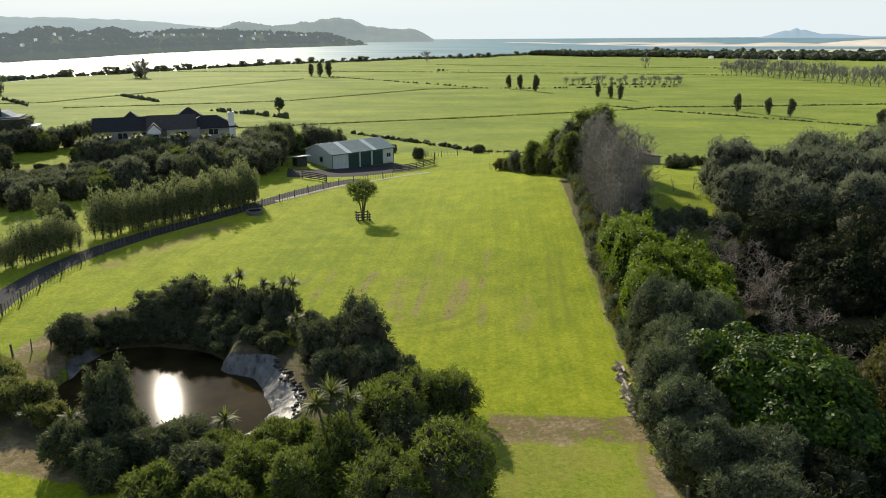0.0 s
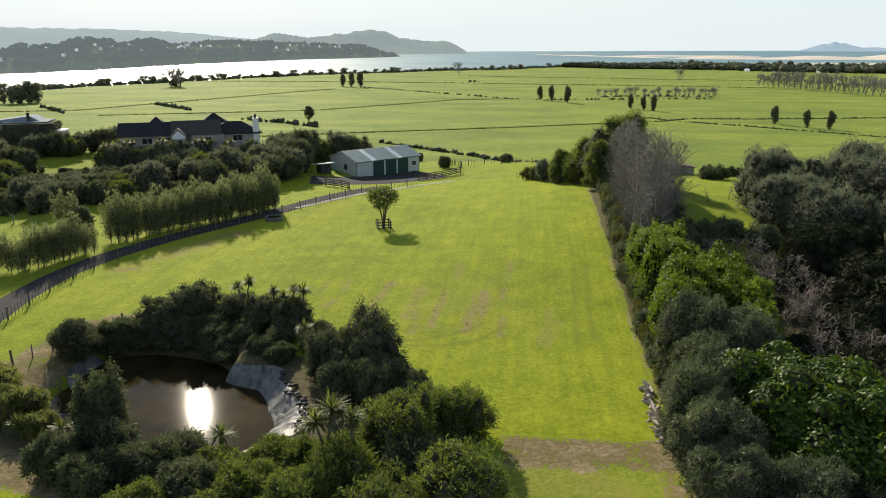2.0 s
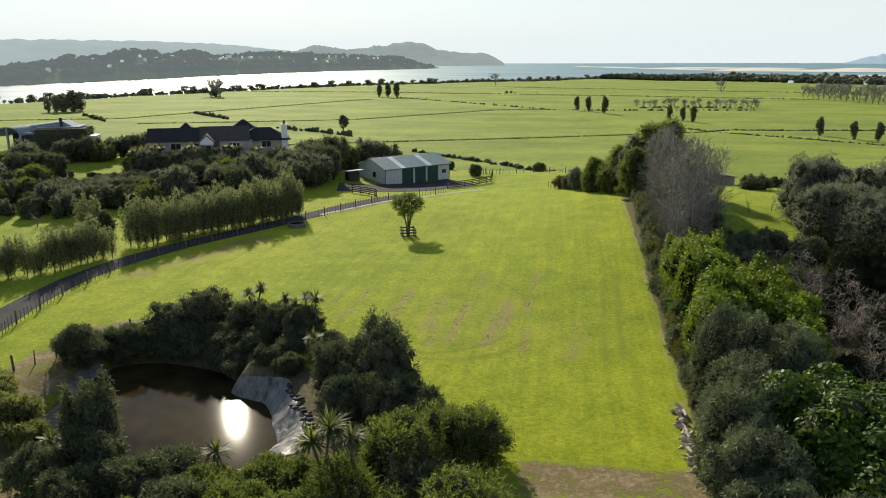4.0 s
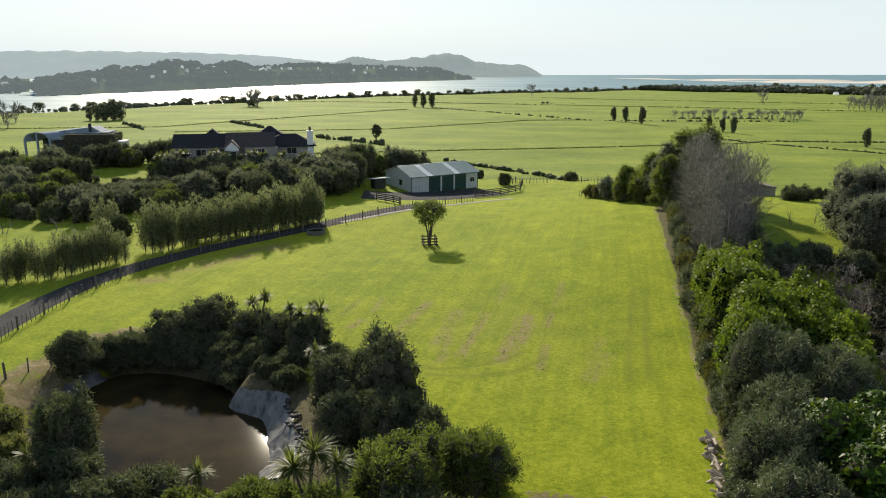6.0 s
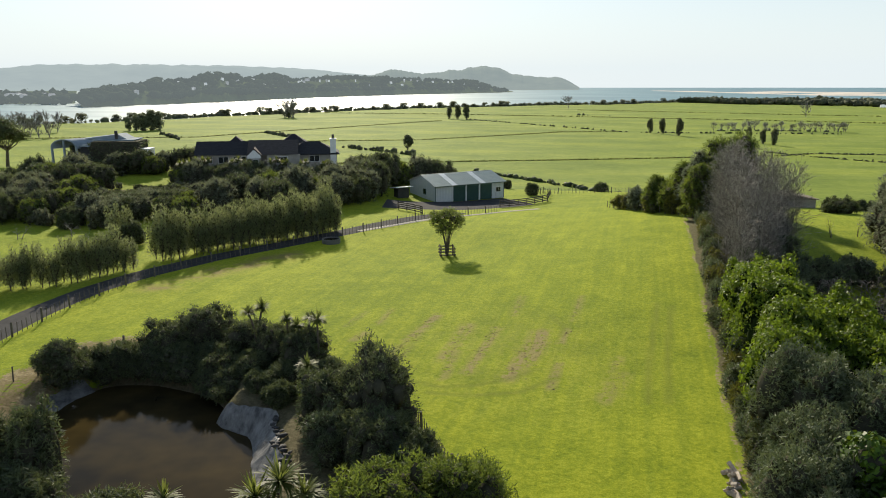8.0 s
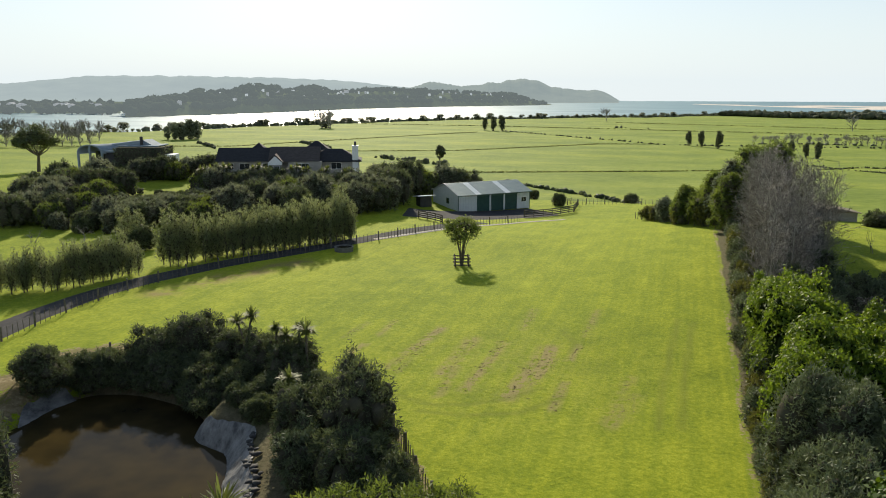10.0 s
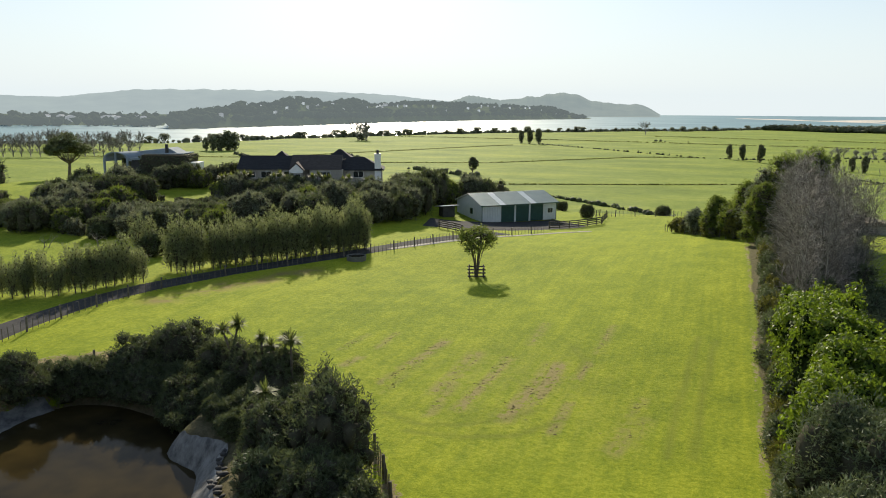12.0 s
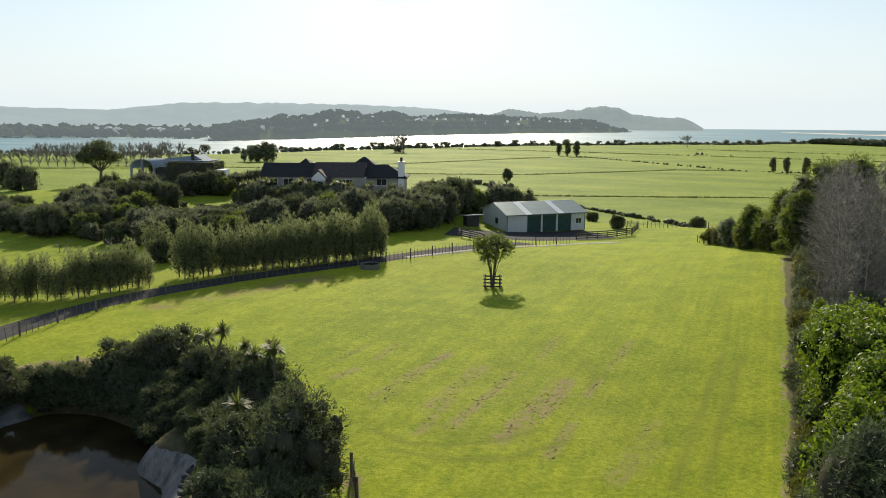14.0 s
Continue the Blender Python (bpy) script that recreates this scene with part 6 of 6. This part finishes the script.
spread_copies(dead[1], [(26.2, 72.5, 100, 0.8), (23.0, 61.0, 200, 0.75), (28.8, 65.5, 300, 0.85), (26.6, 57.0, 70, 0.8), (22.5, 74.0, 40, 0.8), (28.0, 69.0, 140, 0.9), (24.6, 51.0, 260, 0.75), (28.0, 46.5, 330, 0.7)])
sapling = bare_tree(460, 4.0, "thin leafless sapling on the garden lawn", 3, 0.3, 0.05, TWIG, 3, 0.4)
spread_copies(sapling, [(27.5, 97.0, 0, 0.85), (30.5, 99.0, 100, 0.9)])

# ---- the young hedge rows beside the drive ----
def young_tree(seed):
    """A slim stem that splits into upright limbs, each with its own sprays of leaves."""
    rng = np.random.default_rng(seed)
    ob = thing("hedge_tree", "slim young hedge tree with sparse leaves beside the driveway", "tree", None, "young hedge row")
    paths = [[(np.array([0, 0, -0.1]), 0.07), (np.array([0.03, 0.02, 0.8]), 0.06), (np.array([0.02, -0.03, 1.6]), 0.05)]]
    lob = []
    for k in range(9):
        a = 2.4 * k + rng.uniform(-0.4, 0.4)
        r, h = rng.uniform(0.25, 0.95), rng.uniform(3.0, 5.4)
        foot = rng.uniform(0.3, 1.2)
        end = np.array([r * math.cos(a), r * math.sin(a), h])
        paths.append([(np.array([0, 0, foot]), 0.04), (np.array([end[0] * 0.7, end[1] * 0.7, foot + (h - foot) * 0.45]), 0.028), (end, 0.01)])
        for f in (0.2, 0.36, 0.52, 0.7, 0.86, 1.0):
            lob.append((end[0] * min(1, f + 0.25) + rng.normal() * 0.12, end[1] * min(1, f + 0.25) + rng.normal() * 0.12, foot + (h - foot) * f, 0.44 - 0.2 * f, 0.44 - 0.2 * f, 0.5))
    shared("trunk", tubes("trunk", paths, 5, BARK), ob)
    shared("crown", crown_mesh("crown", np.array(lob, np.float32), 3300, 0.13, L_POPLAR, rng, slim=0.26, core=0.22, upright=0.5, sub=0, loose=0.8, feather=0.5), ob)
    return ob


young = [young_tree(470 + k) for k in range(4)]
ROW_A = [(-44.0, 80.4), (-40.9, 85.4), (-37.1, 90.7), (-33.2, 96.8), (-31.2, 100.4)]
ROW_B = [(-58.0, 58.5), (-51.2, 66.3), (-48.7, 68.2), (-46.6, 70.6), (-44.6, 76.0)]
rows = []
rng_y = np.random.default_rng(12)


def row_points(line, n):
    seg = [math.hypot(b[0] - a[0], b[1] - a[1]) for a, b in zip(line, line[1:])]
    at = np.concatenate([[0], np.cumsum(seg)])
    s = np.linspace(0, at[-1], n)
    return np.interp(s, at, [p[0] for p in line]), np.interp(s, at, [p[1] for p in line])


for line, n, side, s0, s1 in ((ROW_A, 26, 0.0, 0.9, 1.02), (ROW_A, 24, 1.3, 0.94, 1.06), (ROW_A[1:], 14, 2.8, 0.95, 1.12), (ROW_B, 28, 0.0, 0.7, 0.82), (ROW_B[1:], 14, 1.2, 0.76, 0.86)):
    for k, (x, y) in enumerate(zip(*row_points(line, n))):
        f = k / (n - 1)
        rows.append((x + 0.8 - 0.85 * side + rng_y.normal() * 0.2, y - 0.5 + 0.52 * side + rng_y.normal() * 0.2, rng_y.uniform(0, 360), s0 + (s1 - s0) * f + rng_y.normal() * 0.07))
rows += [(-54.8, 87.0, 0, 0.95), (-53.4, 87.8, 90, 0.8)]
for k in range(4):
    spread_copies(young[k], rows[k::4])

band = []
for k in range(5):
    lob = lobes_of(np.random.default_rng(500 + k), 3.6, 3.6, 4.8, 18, 0.0, (0.24, 0.42), 0.8)
    band.append(plant("bush", "dark evergreen bush on the slope below the houses", "shrub", lob, 10500, 0.19, (L_BAND, L_DARK, L_BAND, L_DARK, L_MID)[k], 500 + k, (0.12, 3), group="bush on the slope", feather=0.8, slim=0.22, wild=0.35))
rng_b = np.random.default_rng(14)
places = []
for y0, y1, xs0, xs1, s in [(92, 94, -90, -60, 0.7), (96, 98, -94, -56, 0.85), (100, 102, -96, -52, 0.95), (104, 106, -90, -46, 1.05), (109, 112, -88, -42, 1.15), (114, 117, -88, -38, 1.12), (119, 122, -92, -37, 1.0), (124, 127, -84, -36, 0.86), (129, 131, -82, -37, 0.72), (134, 139, -43, -35, 1.0), (142, 148, -42, -34, 1.1), (150, 154, -44, -31, 1.15)]:
    x = xs0
    while x < xs1:
        places.append((x + rng_b.normal() * 0.7, rng_b.uniform(y0, y1), rng_b.uniform(0, 360), s * rng_b.uniform(0.7, 1.28)))
        x += rng_b.uniform(3.2, 4.6)
house_at = pose(-57.2, 128.0, 0, 0, 0, 23.5).inverted()
arch_at = pose(-99.5, 127.0, 0, 0, 0, 20).inverted()
kept = []
for x, y, rz, s in places:
    h, r = house_at @ Vector((x, y, 0)), arch_at @ Vector((x, y, 0))
    gap = near_line(x, y, TERRACE)
    if (-17 < h.x < 17 and -3.4 < h.y < 16) or (-3 < r.x < 21 and -3.4 < r.y < 12) or gap < 4.4:
        continue
    if -17 < h.x < 17 and -12 < h.y < 0:
        s *= 0.84
    if near_line(x, y, BELOW) < 8.5 and gap < 32:
        s = min(s, max(0.26, 0.034 * gap))
    kept.append((x, y, rz, s))
for k in range(13):
    p = house_at.inverted() @ Vector((-12.0 + 2.5 * k, -4.4 + 0.8 * (k % 2), 0))
    kept.append((p.x, p.y, 70 * k, 1.08 + 0.07 * (k % 3)))
for k in range(26):
    f = 0.3 + 0.66 * rng_b.random()
    x, y = BELOW[0][0] + 18 * f + rng_b.normal() * 3.4, BELOW[0][1] - 31 * f + rng_b.normal() * 1.5
    kept.append((x, y, rng_b.uniform(0, 360), max(0.3, 0.03 * near_line(x, y, TERRACE))))
for k in range(9):
    kept.append((-86.0 + 1.55 * k + rng_b.normal() * 0.5, 127.0 + 1.9 * k + rng_b.normal() * 0.5, 50 * k, 0.72 + 0.06 * k))
for k in range(8):
    p = arch_at.inverted() @ Vector((-1.5 + 3.0 * k, -3.6 - 0.7 * (k % 2), 0))
    kept.append((p.x, p.y, 110 * k, 0.58 if k < 2 else (0.84 if k < 5 else 1.02)))
places = kept
places += [(-38.5, 118, 40, 1.2), (-37.5, 122.5, 130, 1.35), (-36.9, 127, 260, 1.35), (-38.2, 131.5, 320, 1.4), (-41, 120, 10, 1.3), (-41.5, 125.5, 80, 1.4), (-41, 131, 150, 1.4), (-42, 137.5, 220, 1.45), (-41, 143.5, 290, 1.5), (-38.8, 149, 30, 1.5), (-35.5, 154, 100, 1.45), (-31, 158, 200, 1.2), (-45, 117, 60, 1.1), (-45.5, 122, 190, 1.1)]
places += [(-28.5, 158, 90, 0.8), (-24, 162, 20, 0.7), (-20, 165, 20, 0.6)]
for k in range(5):
    spread_copies(band[k], places[k::5])
def spreading_pine(x, y, h, r, seed):
    """One stout trunk that forks high up under a wide, flat-based crown."""
    rng = np.random.default_rng(seed)
    ob = thing("pine_tree", "dark spreading pine with one bare trunk by the arched house", "tree", on_ground(x, y))
    fork = np.array([0.1 * r, 0.0, 0.36 * h])
    paths = [[(np.array([0, 0, -0.2]), 0.42), (fork * 0.5, 0.36), (fork, 0.3)]]
    lob = [(0, 0, h * 0.8, r * 0.66, r * 0.66, h * 0.2), (0.1, 0.1, h * 0.66, r * 0.78, r * 0.78, h * 0.14)]
    for k in range(13):
        a, q = 2.4 * k, (0.45 + 0.45 * rng.random()) * r
        z = h * (0.52 + 0.3 * (1 - q / r) + 0.12 * rng.random())
        end = np.array([q * math.cos(a), q * math.sin(a), z])
        paths.append([(fork, 0.17), (fork * 0.4 + end * 0.6 + np.array([0, 0, -0.04 * h]), 0.1), (end, 0.05)])
        lob.append((end[0], end[1], end[2] + 0.03 * h, r * 0.34, r * 0.34, h * 0.075))
    shared("trunk", tubes("trunk", paths, 7, BARK), ob)
    shared("crown", crown_mesh("crown", np.array(lob, np.float32), 11000, 0.26, L_DARK, rng, 0.3, 0.5, loose=0.4, feather=0.8), ob)


spreading_pine(-130, 147, 10.3, 4.5, 520)
for k, (x, y, r, h) in enumerate([(-95, 112, 2.8, 3.4), (-92, 116, 2.8, 3.6), (-98, 104, 1.8, 1.5), (-136, 132, 4, 5), (-144, 128, 4, 5), (-150, 138, 4, 6), (-96, 118, 3, 4.2)]):
    shrub("shrub", "grey-green shrub in the garden of the arched house", x, y, r, r, h, L_OLIVE if k % 2 else L_DARK, 530 + k, 5000, 0.2, 9, group="garden shrubs")
for k, (x, y, h, r) in enumerate([(-60.5, 96, 3.2, 2.2), (-52, 86.5, 2.6, 2.0), (-66, 92, 2.0, 1.5)]):
    shrub("shrub", "rounded shrub on the lawn behind the hedge", x, y, r, r, h, L_DARK, 545 + k, 4000, 0.16, 8)
orchard = bare_tree(550, 3.6, "small leafless fruit tree on the lawn", 3, 0.7, 0.07, TWIG, 4, 0.05)
spread_copies(orchard, [(-55, 84, 0, 1.0), (-62, 88, 100, 1.0), (-67, 85, 200, 0.9), (-50, 82, 60, 0.9)])
lone = round_tree(560, 5.0, 2.2, L_FAR, "small round tree on the flats beyond the shed", 1200, 0.35, 0.4, 6)
spread_copies(lone, [(-90, 318, 0, 1.2)])


# strap-leaved trees before the long house
front = pose(-57.2, 128.0, 0, 0, 0, 23.5)
for k, (lx, ly, h) in enumerate([(-12.4, -3.0, 2.6), (-10.6, -2.4, 3.0), (-8.5, -2.6, 3.0), (-3.5, -3.2, 3.3), (-1.6, -3.0, 2.7), (2.8, -3.6, 3.6), (4.6, -3.4, 3.2), (7.8, -3.2, 3.4), (11.5, -3.0, 3.4)]):
    p = front @ Vector((lx, ly, 0))
    cabbage_tree(p.x, p.y, h + 1.6, 2 if k % 2 else 3, 220 + k, 1.0, "cabbage tree with lit strap leaves before the long house")


# ---- the paddock tree in its rail guard ----
def paddock_tree():
    rng = np.random.default_rng(600)
    x, y = -13.9, 92.0
    ob = thing("tree", "small open-crowned tree standing alone in the paddock", "tree", on_ground(x, y, 0, 1.05))
    paths = []
    lob = []
    for k in range(8):
        a = 2 * math.pi * k / 8 + rng.uniform(-0.3, 0.3)
        r = rng.uniform(0.9, 1.65)
        end = np.array([r * math.cos(a), r * math.sin(a), 4.6 - 1.0 * (r - 0.9) - rng.uniform(0, 0.5)])
        paths.append([(np.array([0.1 * math.cos(a), 0.1 * math.sin(a), -0.1]), 0.09), (end * (0.2, 0.2, 0.35), 0.07), (end * (0.5, 0.5, 0.68), 0.05), (end, 0.025)])
        lob.append((end[0], end[1], end[2], 0.8, 0.8, 0.7))
    lob += [(0, 0, 4.4, 1.0, 1.0, 0.7), (0.2, 0.1, 3.6, 1.1, 1.1, 0.7), (-0.3, 0.2, 3.0, 1.0, 1.0, 0.5)]
    shared("trunk", tubes("trunk", paths, 6, BARK), ob)
    shared("crown", crown_mesh("crown", np.array(lob, np.float32), 9500, 0.08, L_MID, rng, 0.45, 0.35, loose=0.6), ob)
    g = thing("tree_guard", "square timber rail guard round the paddock tree", "fence", on_ground(x, y, 20))
    for px in (-0.75, 0.75):
        for py in (-0.75, 0.75):
            part("post", boxed(px - 0.06, py - 0.06, -0.2, px + 0.06, py + 0.06, 1.25, 0.01), RAIL, g)
    for z in (0.25, 0.6, 0.95):
        for s in (-0.82, 0.82):
            part("rail", boxed(-0.95, s - 0.02, z, 0.95, s + 0.02, z + 0.14), RAIL, g)
            part("rail", boxed(s - 0.02, -0.95, z + 0.02, s + 0.02, 0.95, z + 0.16), RAIL, g)


paddock_tree()


# ---- the garden lawn beyond the bare trees ----
shrub("clipped_shrub", "dark red-brown rounded shrub on the garden lawn", 33.5, 120.5, 3.2, 2.4, 2.0, L_DARK, 610, 5000, 0.14, 8)
for k in range(9):
    shrub("hedge", "low dark clipped hedge at the lawn's edge", 38.5 + 2.3 * k, 127.5 - 0.5 * k, 1.7, 1.0, 1.5, L_DARK, 620 + k, 2500, 0.13, 6, group="lawn hedge")
shrub("tree", "small upright tree at the lawn's edge", 45.5, 128.5, 1.7, 1.7, 4.6, L_FAR, 630, 4000, 0.16, 8)
# ---- fences ----
def along(line, gap):
    pts, left = [], 0.0
    for (x0, y0), (x1, y1) in zip(line, line[1:]):
        d = math.hypot(x1 - x0, y1 - y0)
        s = left
        while s < d:
            pts.append((x0 + (x1 - x0) * s / d, y0 + (y1 - y0) * s / d))
            s += gap
        left = s - d
    return pts + [line[-1]]


def post_mesh(r, h):
    bm = bmesh.new()
    bmesh.ops.create_cone(bm, cap_ends=True, segments=8, radius1=r, radius2=r * 0.92, depth=h + 0.3)
    bmesh.ops.translate(bm, vec=(0, 0, h / 2 - 0.15), verts=bm.verts[:])
    bmesh.ops.bevel(bm, geom=[e for e in bm.edges if all(v.co.z > h - 0.02 for v in e.verts)], offset=r * 0.25, segments=1, affect="EDGES")
    me = bpy.data.meshes.new("post")
    bm.to_mesh(me)
    bm.free()
    me.materials.append(POST)
    return me


BATTEN, POST_THIN, POST_BIG = post_mesh(0.028, 1.0), post_mesh(0.05, 1.05), post_mesh(0.085, 1.2)


def wire_fence(line, gap, label, strong_every=6, thin=None, wires=(0.25, 0.5, 0.75, 1.0), tilt=4.0):
    rng = random.Random(str(line))
    pts = along(line, gap)
    ob = thing("fence", label, "fence", pose(pts[0][0], pts[0][1], height(*pts[0])))
    inv = ob.matrix_basis.inverted()
    for k, (x, y) in enumerate(pts):
        strong = k % strong_every == 0
        shared("post" if strong or not thin else "batten", POST_BIG if strong else (thin or POST_THIN), ob, inv @ pose(x, y, height(x, y), rng.uniform(-tilt, tilt), rng.uniform(-tilt, tilt), rng.uniform(0, 90)))
    for z in wires:
        path = [(np.array((x - pts[0][0], y - pts[0][1], height(x, y) + z - height(*pts[0]))), 0.004) for x, y in pts]
        shared("wire", tubes("wire", [path], 3, WIRE), ob)
    return ob


wire_fence([(-33, 38), (-36.5, 46.5), (-39.2, 54.5), (-40.4, 62), (-40.4, 70), (-39.4, 77), (-36.6, 83.5), (-32.8, 90.9), (-29.0, 97.8), (-27.4, 101.2), (-24.6, 109.3), (-19, 119.5), (-14.5, 126)], 0.62, "post and batten wire fence along the driveway", 6, BATTEN)
wire_fence([(-31.2, 44.2), (-33.4, 44.6), (-32.5, 47.4), (-30.5, 50.8), (-28.6, 55.0), (-25, 58.0)], 1.5, "weathered post and wire fence round the pond bank", 3)
wire_fence(POND_FENCE, 0.5, "weathered post and batten fence beside the pond shrubs", 5, BATTEN)
wire_fence([(13.3, 31), (13.5, 40), (13.5, 55), (13.7, 70), (14.1, 85), (14.9, 104)], 2.6, "post and wire fence along the boundary hedge", 4)
wire_fence([(14.6, 106), (10.5, 113.5), (6.0, 122), (2.6, 129.5)], 1.6, "wire fence in front of the corner planting", 5)
wire_fence([(-11, 152), (-6, 154), (0, 155), (6, 152), (12, 147)], 0.7, "post and batten fence below the paddock crest", 5, BATTEN)
wire_fence([(-14, 160), (-9, 152), (-8.5, 142)], 0.6, "post and batten fence beside the shed yard", 5, BATTEN)


def rail_fence(line, label):
    pts = along(line, 1.9)
    ob = thing("rail_fence", label, "fence", pose(pts[0][0], pts[0][1], height(*pts[0])))
    x0, y0 = pts[0]
    z0 = height(x0, y0)
    for k, (x, y) in enumerate(pts):
        shared("post", POST_BIG, ob, pose(x - x0, y - y0, height(x, y) - z0))
    for (xa, ya), (xb, yb) in zip(pts, pts[1:]):
        d, a = math.hypot(xb - xa, yb - ya), math.atan2(yb - ya, xb - xa)
        za, zb = height(xa, ya) - z0, height(xb, yb) - z0
        for z in (0.2, 0.5, 0.8, 1.1):
            bm = boxed(-0.08, -0.13, z, d + 0.08, -0.09, z + 0.15)
            bmesh.ops.transform(bm, matrix=Matrix.Translation((xa - x0, ya - y0, za)) @ Matrix.Rotation(a, 4, "Z") @ Matrix.Rotation(-math.atan2(zb - za, d), 4, "Y"), verts=bm.verts[:])
            part("rail", bm, RAIL, ob)


rail_fence([(-15.4, 133.6), (-12.0, 137.0), (-8.4, 141.6)], "dark timber rail fence at the yard's end")
rail_fence([(-29.5, 121.5), (-26.5, 120.0), (-24.5, 118.0)], "dark timber rail gateway into the yard")


# ---- small things ----
def wood_heap():
    """Split logs and broken stones heaped at the hedge foot."""
    rng = random.Random(3)
    ob = thing("wood_heap", "heap of pale split logs at the foot of the hedge", "wood pile", on_ground(12.05, 44.0))
    for k in range(64):
        y = rng.uniform(-3.6, 3.4)
        w, l = rng.uniform(0.06, 0.13), rng.uniform(0.3, 0.75)
        bm = prism([(-w, 0), (w, 0), (w * 0.9, w), (0, w * 1.7), (-w, w * 0.9)], l)
        bmesh.ops.bevel(bm, geom=bm.edges[:], offset=0.012, segments=1, affect="EDGES")
        x = rng.gauss(0.45, 0.13)
        m = pose(x, y, max(0.0, 0.35 - abs(x - 0.45)) * rng.random() + height(12.05 + x, 44 + y) - height(12.05, 44.0), rng.uniform(-25, 25), rng.uniform(-20, 20), rng.uniform(0, 180))
        bmesh.ops.transform(bm, matrix=m, verts=bm.verts[:])
        part("log", bm, WOODPILE, ob)


wood_heap()


def trough():
    ob = thing("water_trough", "round dark concrete water trough by the driveway fence", "trough", on_ground(-28.9, 93.4))
    bm = bmesh.new()
    n = 24
    prof = [(1.1, 0), (1.15, 0.6), (1.0, 0.6), (0.95, 0.15)]
    rings = [[bm.verts.new((r * math.cos(2 * math.pi * k / n), r * math.sin(2 * math.pi * k / n), z)) for k in range(n)] for r, z in prof]
    for a, b in zip(rings, rings[1:]):
        for k in range(n):
            bm.faces.new((a[k], a[(k + 1) % n], b[(k + 1) % n], b[k]))
    bm.faces.new(rings[-1])
    part("basin", bm, CONCRETE, ob)
    bm = bmesh.new()
    bmesh.ops.create_circle(bm, cap_ends=True, segments=24, radius=1.0)
    bmesh.ops.translate(bm, vec=(0, 0, 0.48), verts=bm.verts[:])
    part("water", bm, POND_WATER, ob)


trough()


def turf_clods():
    """Torn turf lying in broken lines across the paddock."""
    rng = np.random.default_rng(77)
    lob = []
    for line, width, strength in SCUFFS:
        (x0, y0), (x1, y1) = line[0], line[-1]
        n = int(math.hypot(x1 - x0, y1 - y0) * 6 * strength)
        f = rng.random(n)
        clump = np.round(f * 7) / 7 + rng.normal(size=n) * 0.035
        for k in clump:
            x, y, r = x0 + (x1 - x0) * k + rng.normal() * width * 0.5, y0 + (y1 - y0) * k + rng.normal() * 0.25, rng.uniform(0.014, 0.045)
            lob.append((x, y, height(x, y) + r * 0.1, r * rng.uniform(1.4, 3.0), r * 1.0, r * 0.3))
    ob = wood_stuff("turf_clods", np.array(lob, np.float32), 3, DIRT_DARK, rng, "brown torn turf lying in broken lines on the paddock", 0.05)
    tagged(ob, category="turf")


DIRT_DARK = plain("torn_turf", (0.13, 0.12, 0.035), (0.26, 0.21, 0.09), 3.0, 0.95, bump=0.3)
turf_clods()
